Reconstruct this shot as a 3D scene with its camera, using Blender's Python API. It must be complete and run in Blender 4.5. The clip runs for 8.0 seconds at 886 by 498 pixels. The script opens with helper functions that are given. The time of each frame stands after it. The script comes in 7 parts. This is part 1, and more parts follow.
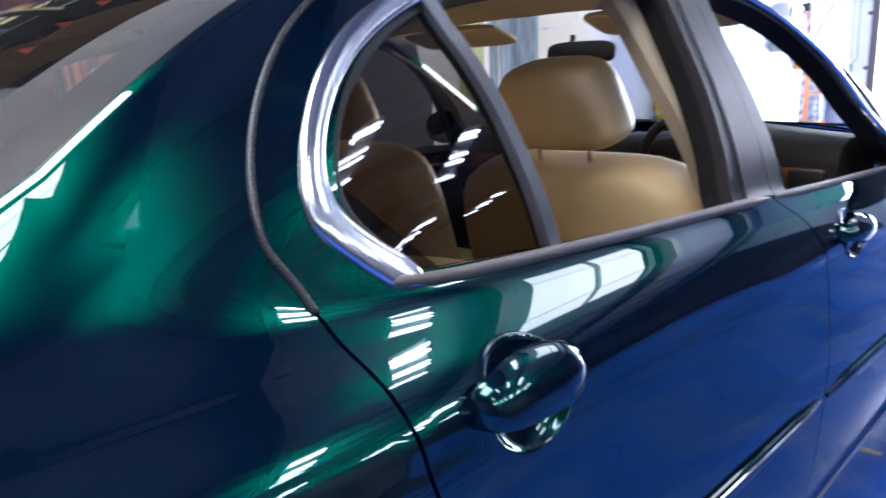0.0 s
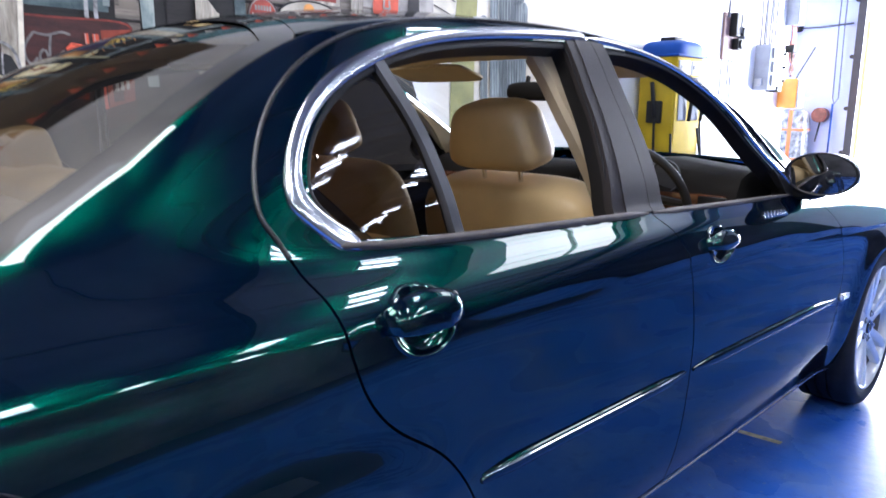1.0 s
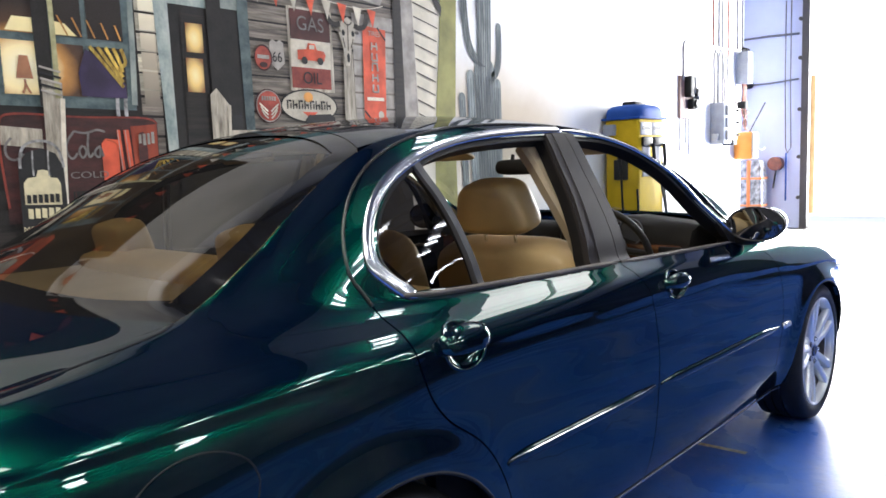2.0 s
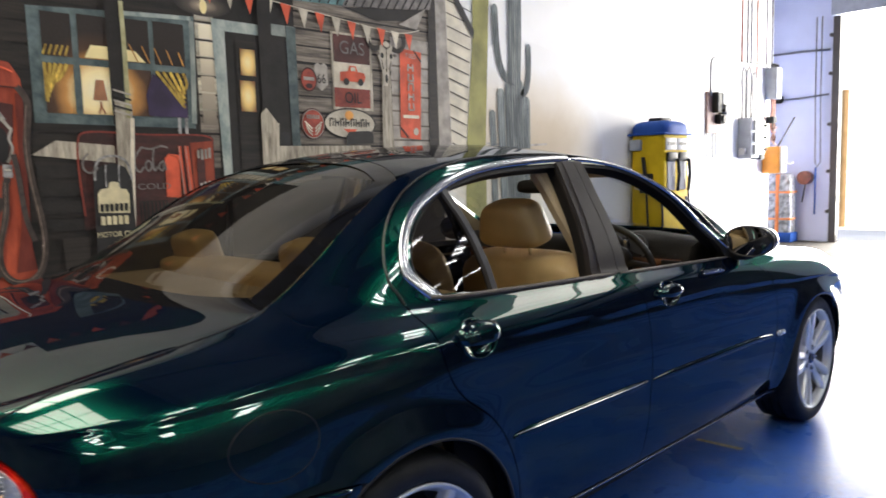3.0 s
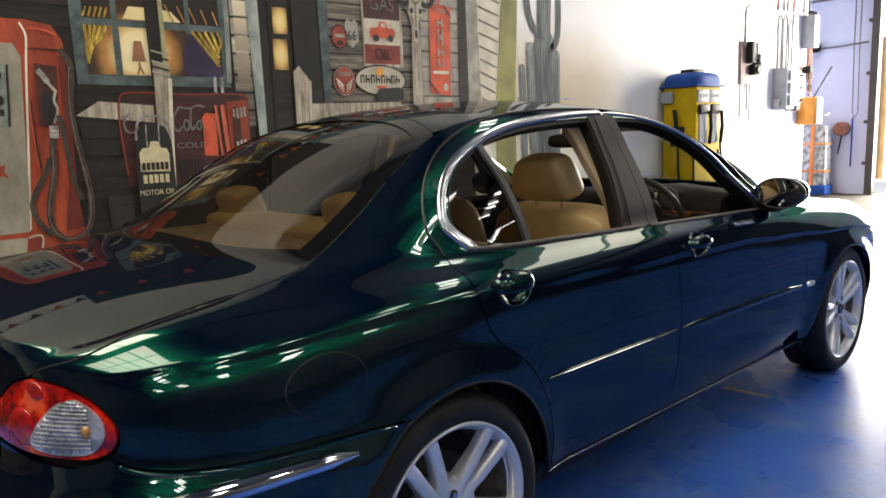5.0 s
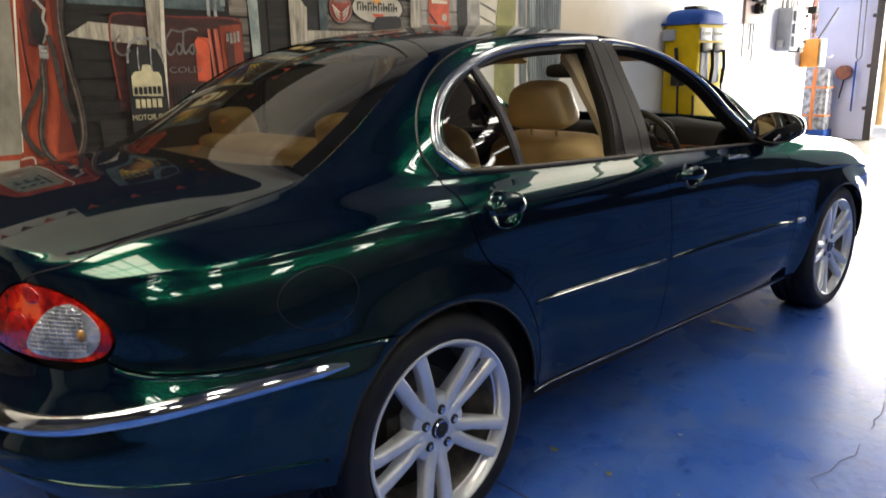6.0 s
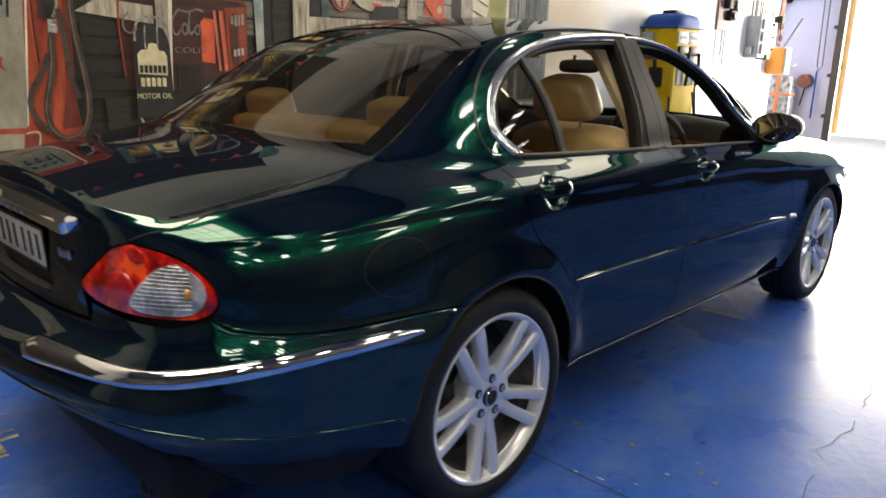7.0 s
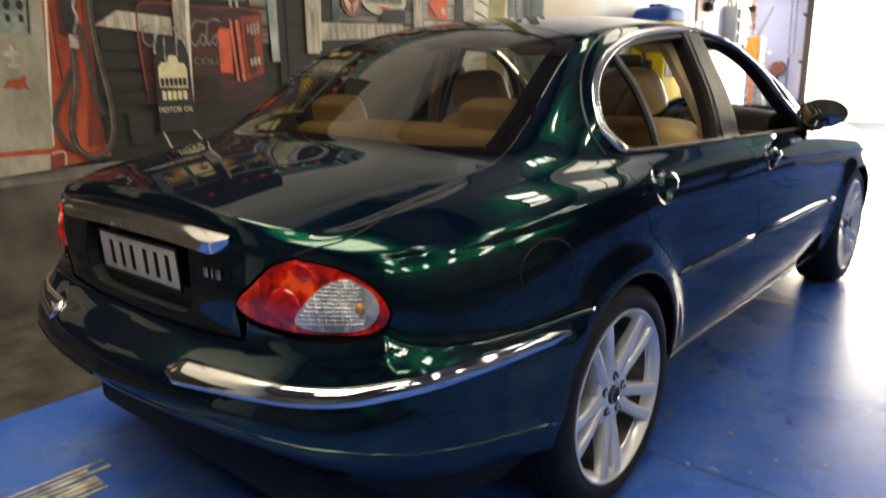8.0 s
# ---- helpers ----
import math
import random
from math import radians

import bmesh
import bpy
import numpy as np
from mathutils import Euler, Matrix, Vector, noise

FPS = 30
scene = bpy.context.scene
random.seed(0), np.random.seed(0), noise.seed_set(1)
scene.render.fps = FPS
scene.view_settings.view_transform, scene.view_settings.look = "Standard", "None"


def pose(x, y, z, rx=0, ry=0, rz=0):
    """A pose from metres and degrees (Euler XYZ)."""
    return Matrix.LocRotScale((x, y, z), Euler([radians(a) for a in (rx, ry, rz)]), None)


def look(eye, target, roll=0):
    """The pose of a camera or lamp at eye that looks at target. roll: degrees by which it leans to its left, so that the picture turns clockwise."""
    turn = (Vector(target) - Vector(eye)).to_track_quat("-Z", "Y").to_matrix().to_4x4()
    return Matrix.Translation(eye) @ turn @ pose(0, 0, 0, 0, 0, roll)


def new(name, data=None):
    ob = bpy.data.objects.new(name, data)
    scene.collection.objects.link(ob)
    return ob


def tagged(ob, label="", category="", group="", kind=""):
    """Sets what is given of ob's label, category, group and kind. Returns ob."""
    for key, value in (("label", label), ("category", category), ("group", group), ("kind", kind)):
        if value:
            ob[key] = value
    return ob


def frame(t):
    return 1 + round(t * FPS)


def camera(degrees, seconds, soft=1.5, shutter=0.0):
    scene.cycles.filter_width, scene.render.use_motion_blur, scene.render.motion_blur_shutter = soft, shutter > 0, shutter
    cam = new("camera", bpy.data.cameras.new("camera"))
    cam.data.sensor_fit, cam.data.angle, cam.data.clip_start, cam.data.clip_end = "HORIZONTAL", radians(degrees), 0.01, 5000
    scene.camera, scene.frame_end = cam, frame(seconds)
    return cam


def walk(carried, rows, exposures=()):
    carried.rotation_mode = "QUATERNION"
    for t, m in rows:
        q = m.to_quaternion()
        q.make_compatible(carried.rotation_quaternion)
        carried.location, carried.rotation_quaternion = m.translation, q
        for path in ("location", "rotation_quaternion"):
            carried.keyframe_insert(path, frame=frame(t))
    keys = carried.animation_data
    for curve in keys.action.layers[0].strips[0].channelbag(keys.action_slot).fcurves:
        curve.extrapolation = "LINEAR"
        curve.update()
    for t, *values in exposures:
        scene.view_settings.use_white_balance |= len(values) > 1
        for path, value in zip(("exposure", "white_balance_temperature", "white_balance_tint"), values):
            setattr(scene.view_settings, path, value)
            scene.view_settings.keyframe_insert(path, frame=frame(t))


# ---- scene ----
import itertools

from mathutils.geometry import delaunay_2d_cdt

cam = camera(63.1, 8.0, 1.6, 0.4)
PATH = [
    (0, (-0.228, -1.215, 1.144), (1.163, 0.150, 0.698), -2.1),
    (0.2, (-0.240, -1.255, 1.134), (1.204, 0.068, 0.730), -4.0),
    (0.5, (-0.294, -1.369, 1.135), (1.192, -0.082, 0.765), -1.6),
    (0.7, (-0.350, -1.439, 1.133), (1.107, -0.125, 0.744), 0.9),
    (1, (-0.434, -1.554, 1.170), (0.969, -0.185, 0.777), 0.4),
    (1.2, (-0.493, -1.601, 1.203), (0.915, -0.224, 0.856), -0.6),
    (1.5, (-0.607, -1.668, 1.210), (0.803, -0.275, 0.937), -2.4),
    (1.7, (-0.706, -1.711, 1.215), (0.753, -0.363, 0.977), -3.0),
    (2.8, (-1.034, -2.021, 1.283), (0.403, -0.647, 1.066), -0.4),
    (3, (-1.072, -2.056, 1.285), (0.332, -0.647, 1.077), -1.6),
    (3.5, (-1.151, -2.08, 1.3), (0.201, -0.621, 1.087), -4.7),
    (4, (-1.159, -2.079, 1.306), (0.211, -0.642, 1.065), -2.7),
    (4.2, (-1.15, -2.091, 1.3), (0.218, -0.656, 1.038), -2.4),
    (5.5, (-1.15, -2.107, 1.27), (0.168, -0.651, 0.888), -2.0),
    (6, (-1.16, -2.121, 1.237), (0.158, -0.698, 0.751), -1.1),
    (6.5, (-1.228, -2.099, 1.227), (0.06, -0.681, 0.655), 0.2),
    (7, (-1.437, -2.016, 1.219), (-0.033, -0.682, 0.718), 1.3),
    (7.5, (-1.582, -1.878, 1.224), (-0.2, -0.496, 0.8), -1.1),
    (7.8, (-1.654, -1.768, 1.221), (-0.275, -0.480, 0.818), -1.0),
    (8, (-1.703, -1.689, 1.217), (-0.233, -0.428, 0.72), -1.0),
]
walk(cam, [(t, look(eye, target, roll)) for t, eye, target, roll in PATH], [(0, 1.68, 5350, 18), (1, 1.58, 5550, 16), (1.6, 1.38, 5950, 12), (2.9, 0.84, 6750, 10), (4.2, 0.74, 7100, 10), (5.5, 0.70, 7450, 8), (6.5, 0.78, 7600, 8), (8, 0.86, 8150, 8)])

# ---- light ----
world = bpy.data.worlds.new("sky")
scene.world = world
world.use_nodes = True
wn = world.node_tree
sky = wn.nodes.new("ShaderNodeTexSky")
sky.sky_type, sky.sun_disc, sky.sun_elevation, sky.sun_rotation = "NISHITA", False, radians(51), radians(216)
wn.links.new(sky.outputs["Color"], wn.nodes["Background"].inputs["Color"])
wn.nodes["Background"].inputs["Strength"].default_value = 0.12
sun = new("sun", bpy.data.lights.new("sun", "SUN"))
sun.data.energy, sun.data.angle, sun.data.color = 5.0, radians(0.5), (1.0, 0.95, 0.88)
sun.matrix_world = look((-16, -22, 34), (0, 0, 0))


def window_light(name, eye, target, wide, high, watts, color=(1, 1, 1)):
    ob = new(name, bpy.data.lights.new(name, "AREA"))
    ob.data.shape, ob.data.size, ob.data.size_y, ob.data.energy, ob.data.color = "RECTANGLE", wide, high, watts, color
    ob.matrix_world = look(eye, target)
    return ob


DOOR_LIGHT, SKYLIGHT = 740, 190
window_light("door_daylight", (12.1, 0.0, 1.9), (0, 0.0, 1.6), 3.6, 3.6, DOOR_LIGHT, (1.0, 0.985, 0.96))
window_light("skylight_daylight", (-3.0, -1.3, 5.35), (-3.0, -1.3, 0), 3.4, 2.4, SKYLIGHT * 0.72, (1.0, 0.95, 0.86))
window_light("skylight_daylight", (6.9, -1.0, 5.35), (6.9, -1.0, 0), 2.4, 2.2, SKYLIGHT * 0.24, (1.0, 0.96, 0.90))
window_light("skylight_daylight", (-1.6, 1.3, 5.35), (-1.6, 1.3, 0), 2.0, 1.5, 78, (1.0, 0.95, 0.87))


# ---- materials ----
def mat(name, base, rough=0.5, metal=0.0, coat=0.0, vary=0.12, scale=6.0, bump=0.0, bump_scale=80.0, second=None, detail=6.0, coat_rough=0.03, spec=0.5):
    """A surface with two scales of variation in colour and gloss, and a fine relief."""
    m = bpy.data.materials.new(name)
    m.use_nodes = True
    t = m.node_tree
    b = t.nodes["Principled BSDF"]
    b.inputs["Metallic"].default_value, b.inputs["Coat Weight"].default_value, b.inputs["Coat Roughness"].default_value = metal, coat, coat_rough
    where = t.nodes.new("ShaderNodeTexCoord")
    wide, fine = t.nodes.new("ShaderNodeTexNoise"), t.nodes.new("ShaderNodeTexNoise")
    wide.inputs["Scale"].default_value, wide.inputs["Detail"].default_value = scale, detail
    fine.inputs["Scale"].default_value, fine.inputs["Detail"].default_value = bump_scale, 4
    for n in (wide, fine):
        t.links.new(where.outputs["Object"], n.inputs["Vector"])
    ramp = t.nodes.new("ShaderNodeValToRGB")
    lo = second or [c * (1 - vary) for c in base]
    hi = base if second else [min(1, c * (1 + vary)) for c in base]
    ramp.color_ramp.elements[0].position, ramp.color_ramp.elements[1].position = 0.35, 0.65
    ramp.color_ramp.elements[0].color, ramp.color_ramp.elements[1].color = (*lo, 1), (*hi, 1)
    t.links.new(wide.outputs["Fac"], ramp.inputs["Fac"])
    t.links.new(ramp.outputs["Color"], b.inputs["Base Color"])
    span = t.nodes.new("ShaderNodeMapRange")
    span.inputs["To Min"].default_value, span.inputs["To Max"].default_value = rough * 0.8, min(1, rough * 1.2)
    t.links.new(fine.outputs["Fac"], span.inputs["Value"])
    t.links.new(span.outputs["Result"], b.inputs["Roughness"])
    if bump:
        bp = t.nodes.new("ShaderNodeBump")
        bp.inputs["Strength"].default_value, bp.inputs["Distance"].default_value = bump, 0.002
        t.links.new(fine.outputs["Fac"], bp.inputs["Height"])
        t.links.new(bp.outputs["Normal"], b.inputs["Normal"])
    b.inputs["Specular IOR Level"].default_value = spec
    return m


def glass_mat(name, color, rough=0.0, head_on=0.08):
    """Thin glass: clear seen straight on, a mirror at a glancing angle, alike from both sides."""
    m = bpy.data.materials.new(name)
    m.use_nodes = True
    t = m.node_tree
    t.nodes.remove(t.nodes["Principled BSDF"])
    clear, shine, mix = t.nodes.new("ShaderNodeBsdfTransparent"), t.nodes.new("ShaderNodeBsdfGlossy"), t.nodes.new("ShaderNodeMixShader")
    edge, steep, gloss = t.nodes.new("ShaderNodeLayerWeight"), t.nodes.new("ShaderNodeMath"), t.nodes.new("ShaderNodeMath")
    edge.inputs["Blend"].default_value = 0.5
    steep.operation, gloss.operation = "POWER", "MULTIPLY_ADD"
    steep.inputs[1].default_value, gloss.inputs[1].default_value, gloss.inputs[2].default_value = 5.0, 1 - head_on, head_on
    clear.inputs["Color"].default_value, shine.inputs["Roughness"].default_value = (*color, 1), rough
    t.links.new(edge.outputs["Facing"], steep.inputs[0])
    t.links.new(steep.outputs["Value"], gloss.inputs[0])
    t.links.new(gloss.outputs["Value"], mix.inputs["Fac"])
    t.links.new(clear.outputs["BSDF"], mix.inputs[1])
    t.links.new(shine.outputs["BSDF"], mix.inputs[2])
    t.links.new(mix.outputs["Shader"], t.nodes["Material Output"].inputs["Surface"])
    return m


def paint_mat(name, base, flake):
    """Metallic car paint: a dark ground and a soft coloured flake sheen under a clear mirror coat."""
    m = bpy.data.materials.new(name)
    m.use_nodes = True
    t = m.node_tree
    t.nodes.remove(t.nodes["Principled BSDF"])
    ground, sheen, coat = t.nodes.new("ShaderNodeBsdfDiffuse"), t.nodes.new("ShaderNodeBsdfGlossy"), t.nodes.new("ShaderNodeBsdfGlossy")
    ground.inputs["Color"].default_value, coat.inputs["Roughness"].default_value, sheen.inputs["Roughness"].default_value = (*base, 1), 0.010, 0.25
    sheen.distribution = "BECKMANN"
    where, grain, ramp = t.nodes.new("ShaderNodeTexCoord"), t.nodes.new("ShaderNodeTexNoise"), t.nodes.new("ShaderNodeValToRGB")
    grain.inputs["Scale"].default_value, grain.inputs["Detail"].default_value = 900, 2
    ramp.color_ramp.elements[0].position, ramp.color_ramp.elements[1].position = 0.3, 0.7
    ramp.color_ramp.elements[0].color, ramp.color_ramp.elements[1].color = (*[c * 0.6 for c in flake], 1), (*[c * 1.3 for c in flake], 1)
    t.links.new(where.outputs["Object"], grain.inputs["Vector"])
    t.links.new(grain.outputs["Fac"], ramp.inputs["Fac"])
    t.links.new(ramp.outputs["Color"], sheen.inputs["Color"])
    under, f, over = t.nodes.new("ShaderNodeAddShader"), t.nodes.new("ShaderNodeFresnel"), t.nodes.new("ShaderNodeMixShader")
    f.inputs["IOR"].default_value = 1.70
    t.links.new(ground.outputs["BSDF"], under.inputs[0])
    edge, steep, flakes = t.nodes.new("ShaderNodeLayerWeight"), t.nodes.new("ShaderNodeMath"), t.nodes.new("ShaderNodeMixShader")
    edge.inputs["Blend"].default_value, steep.operation, steep.inputs[1].default_value = 0.5, "POWER", 0.9
    t.links.new(edge.outputs["Facing"], steep.inputs[0])
    t.links.new(steep.outputs["Value"], flakes.inputs["Fac"])
    t.links.new(sheen.outputs["BSDF"], flakes.inputs[1])
    t.links.new(flakes.outputs["Shader"], under.inputs[1])
    t.links.new(f.outputs["Fac"], over.inputs["Fac"])
    t.links.new(under.outputs["Shader"], over.inputs[1])
    t.links.new(coat.outputs["BSDF"], over.inputs[2])
    t.links.new(over.outputs["Shader"], t.nodes["Material Output"].inputs["Surface"])
    return m


def glow_mat(name, color, strength):
    m = bpy.data.materials.new(name)
    m.use_nodes = True
    b = m.node_tree.nodes["Principled BSDF"]
    b.inputs["Base Color"].default_value, b.inputs["Emission Color"].default_value = (*color, 1), (*color, 1)
    b.inputs["Emission Strength"].default_value = strength
    return m


PAINT = paint_mat("green_metallic_paint", (0.0006, 0.0024, 0.0100), (0.0004, 0.0470, 0.0255))
CHROME = mat("chrome", (0.78, 0.79, 0.80), 0.06, 1.0, vary=0.02)
SATIN = mat("satin_chrome", (0.70, 0.70, 0.71), 0.19, 1.0, vary=0.04)
DARK_CHROME = mat("dulled_sill_chrome", (0.45, 0.46, 0.48), 0.24, 1.0, vary=0.15, scale=12)
BARREL_ALLOY = mat("dark_barrel_alloy", (0.20, 0.18, 0.16), 0.5, 0.3, 0, 0.35, 25)
ALLOY = mat("silver_alloy_paint", (0.84, 0.84, 0.83), 0.30, 0.45, 0.5, 0.06, 9)
NUT_SHADE = mat("nut_recess_shade", (0.02, 0.019, 0.018), 0.5, 0.3)
DARK_METAL = mat("dark_cast_metal", (0.05, 0.045, 0.04), 0.5, 0.6, 0, 0.3, 20)
RUBBER = mat("tyre_rubber", (0.016, 0.016, 0.0165), 0.6, 0, 0, 0.3, 14, 0.3, 260, spec=0.3)
BLACK = mat("black_satin_trim", (0.010, 0.009, 0.0085), 0.48, 0, 0, 0.1, 10, 0.1, 500, spec=0.3)
SHADOW_GAP = mat("black_underseal_and_shade", (0.008, 0.008, 0.009), 0.8, 0, 0, 0.2, 8)
LEATHER = mat("tan_leather", (0.68, 0.49, 0.235), 0.42, 0, 0, 0.10, 5, 0.35, 420)
TAN_TRIM = mat("tan_cloth_trim", (0.44, 0.34, 0.20), 0.75, 0, 0, 0.08, 6, 0.3, 600)
SHELF = mat("tan_shelf_cloth", (0.44, 0.35, 0.23), 0.7, 0, 0, 0.08, 6, 0.3, 600)
FELT = mat("grey_brown_window_seal", (0.115, 0.095, 0.082), 0.6, 0, 0, 0.12, 25, 0.2, 500)
SEAL = mat("grey_rubber_drip_seal", (0.030, 0.027, 0.025), 0.28, 0, 0, 0.15, 25, 0.2, 500)
DASH = mat("black_dash_vinyl", (0.016, 0.0135, 0.0115), 0.7, 0, 0, 0.1, 9, 0.4, 500, spec=0.12)
BORDER = mat("black_screen_border", (0.003, 0.003, 0.0035), 0.04, 0, 0, 0.1, 9)
STEER = mat("black_wheel_leather", (0.022, 0.020, 0.018), 0.35, 0, 0, 0.1, 9, 0.3, 500)
WOOD = mat("dark_walnut_veneer", (0.10, 0.035, 0.012), 0.2, 0, 0.8, 0.4, 14)
CARPET = mat("dark_carpet", (0.035, 0.03, 0.025), 0.9, 0, 0, 0.2, 30, 0.6, 700)
CLEAR_GLASS = glass_mat("clear_glass", (0.93, 0.96, 0.95))
TINT_GLASS = glass_mat("tinted_glass", (0.25, 0.225, 0.195), 0.0, 0.045)
GREY_TRIM = mat("grey_window_post", (0.07, 0.068, 0.07), 0.4, 0, 0, 0.15, 12)


def lens_mat(name, tones, cells, metal=0.0, lift=0.6):
    """Moulded lamp lens: small facets, their glints painted in as lighter tones, with a relief, under a glossy skin."""
    m = mat(name, tones[0], 0.12, metal, 1.0, 0.3, 12, 0, 80)
    t = m.node_tree
    b = t.nodes["Principled BSDF"]
    where, cell, soft, ramp, add_, bp = t.nodes.new("ShaderNodeTexCoord"), t.nodes.new("ShaderNodeTexVoronoi"), t.nodes.new("ShaderNodeTexNoise"), t.nodes.new("ShaderNodeValToRGB"), t.nodes.new("ShaderNodeMix"), t.nodes.new("ShaderNodeBump")
    cell.inputs["Scale"].default_value = cells
    soft.inputs["Scale"].default_value, soft.inputs["Detail"].default_value = 13, 3
    add_.inputs[0].default_value = 0.90
    e = ramp.color_ramp.elements
    while len(e) < len(tones):
        e.new(0.5)
    for i, (k, c) in enumerate(zip(e, tones)):
        k.position, k.color = 0.40 + 0.24 * i / (len(tones) - 1), (*c, 1)
    split = t.nodes.new("ShaderNodeSeparateColor")
    t.links.new(where.outputs["Object"], cell.inputs["Vector"])
    t.links.new(where.outputs["Object"], soft.inputs["Vector"])
    t.links.new(cell.outputs["Color"], split.inputs["Color"])
    t.links.new(split.outputs["Red"], add_.inputs[2])
    t.links.new(soft.outputs["Fac"], add_.inputs[3])
    t.links.new(add_.outputs[0], ramp.inputs["Fac"])
    t.links.new(ramp.outputs["Color"], b.inputs["Base Color"])
    bp.inputs["Strength"].default_value, bp.inputs["Distance"].default_value = lift, 0.003
    t.links.new(cell.outputs["Distance"], bp.inputs["Height"])
    t.links.new(bp.outputs["Normal"], b.inputs["Normal"])
    return m


RED_LENS = lens_mat("red_lens", ((0.17, 0.002, 0.003), (0.44, 0.005, 0.004), (0.68, 0.018, 0.006), (0.92, 0.085, 0.015)), 95, 0.0, 0.12)
DEEP_LENS = mat("deep_red_lens", (0.42, 0.006, 0.006), 0.12, 0, 1.0, 0.4, 60, 0.6, 90)
SCREEN_GLASS = glass_mat("dark_screen_glass", (0.36, 0.335, 0.275), 0.0, 0.11)
PILLAR = mat("brown_black_pillar_trim", (0.026, 0.021, 0.019), 0.5, 0, 0, 0.12, 10, 0.2, 400, spec=0.35)
CLEAR_LENS = lens_mat("clear_lens", ((0.30, 0.31, 0.30), (0.62, 0.63, 0.64), (0.90, 0.91, 0.92)), 85, 0.5, 0.5)
AMBER = mat("amber_bulb", (0.42, 0.20, 0.05), 0.2, 0, 1.0)
MIRROR = mat("mirror_glass", (0.42, 0.41, 0.41), 0.01, 1.0, vary=0.0)
WHITE_WALL = mat("white_painted_block", (0.84, 0.83, 0.80), 0.7, 0, 0, 0.05, 1.2, 0.5, 120)
BLUE_WALL = mat("pale_blue_painted_block", (0.60, 0.64, 0.82), 0.7, 0, 0, 0.06, 1.5, 0.5, 120)
ROOF_METAL = mat("pale_roof_lining", (0.155, 0.17, 0.21), 0.6, 0.0, 0, 0.12, 0.6, 0, 80, second=(0.085, 0.095, 0.125), detail=4)
BEAM_STEEL = mat("dark_roof_steel", (0.10, 0.10, 0.11), 0.5, 0.3, 0, 0.2, 4)
# ---- the car's skin: a net of splines; X runs along the side and round both ends, Z up the side ----
def spline_base(knots):
    """Natural cubic spline through the knots: a function that gives the weights of the knots' values."""
    k = np.array(knots, float)
    n, h = len(k), np.diff(k)
    a, r = np.eye(n), np.zeros((n, n))
    for i in range(1, n - 1):
        a[i, i - 1:i + 2] = h[i - 1], 2 * (h[i - 1] + h[i]), h[i]
        r[i, i - 1:i + 2] = 6 / h[i - 1], -6 / h[i - 1] - 6 / h[i], 6 / h[i]
    bend, unit = np.linalg.solve(a, r), np.eye(n)

    def weights(q):
        q = np.asarray(q, float)
        i = np.clip(np.searchsorted(k, q) - 1, 0, n - 2)
        w, u = h[i][:, None], (k[i + 1] - q)[:, None]
        v = (q - k[i])[:, None]
        return ((u ** 3 / (6 * w) - u * w / 6) * bend[i] + (v ** 3 / (6 * w) - v * w / 6) * bend[i + 1]
                + u / w * unit[i] + v / w * unit[i + 1])
    return weights


# height of the middle line, and the fall towards 0.6 m from it
TOP_X = [-1.0, -0.82, -0.6, -0.46, -0.4, -0.3, -0.2, 0, 0.2, 0.35, 0.6, 0.85, 1.1, 1.3, 1.45, 1.6, 1.9, 2.1, 2.2, 2.4, 2.71, 3.0, 3.3, 3.7]
TOP_Z = [0.924, 0.957, 0.990, 1.005, 1.017, 1.064, 1.117, 1.22, 1.305, 1.345, 1.38, 1.394, 1.389, 1.367, 1.334, 1.279, 1.140, 1.040, 1.002, 0.97, 0.93, 0.88, 0.80, 0.68]
FALL_X = [-1.0, -0.6, -0.35, -0.2, 0, 0.2, 0.4, 0.8, 1.3, 1.6, 1.9, 2.1, 2.4, 3.0, 3.7]
FALL_Z = [0.100, 0.058, 0.030, 0.028, 0.030, 0.040, 0.052, 0.065, 0.066, 0.063, 0.05, 0.046, 0.035, 0.05, 0.07]
top_base, fall_base = spline_base(TOP_X), spline_base(FALL_X)


def top_skin(x, y):
    x, y = np.asarray(x, float), np.asarray(y, float)
    # the rear screen is bowed in plan: its sides stand further forward than its middle
    bow = np.interp(x, [-0.95, -0.85, -0.50, -0.40, -0.15, -0.05, 0.35, 0.45], [0, 0.06, 0.94, 1, 1, 0.95, 0.12, 0])
    z = top_base(x - 0.165 * bow * (np.abs(y) / 0.62) ** 2) @ np.array(TOP_Z) - fall_base(x) @ np.array(FALL_Z) * (np.abs(y) / 0.6) ** 2.3
    return np.stack([x, y, z], 1)


NET_Z = [0.17, 0.30, 0.56, 0.64, 0.74, 0.86, 0.955, 1.16, 1.33]
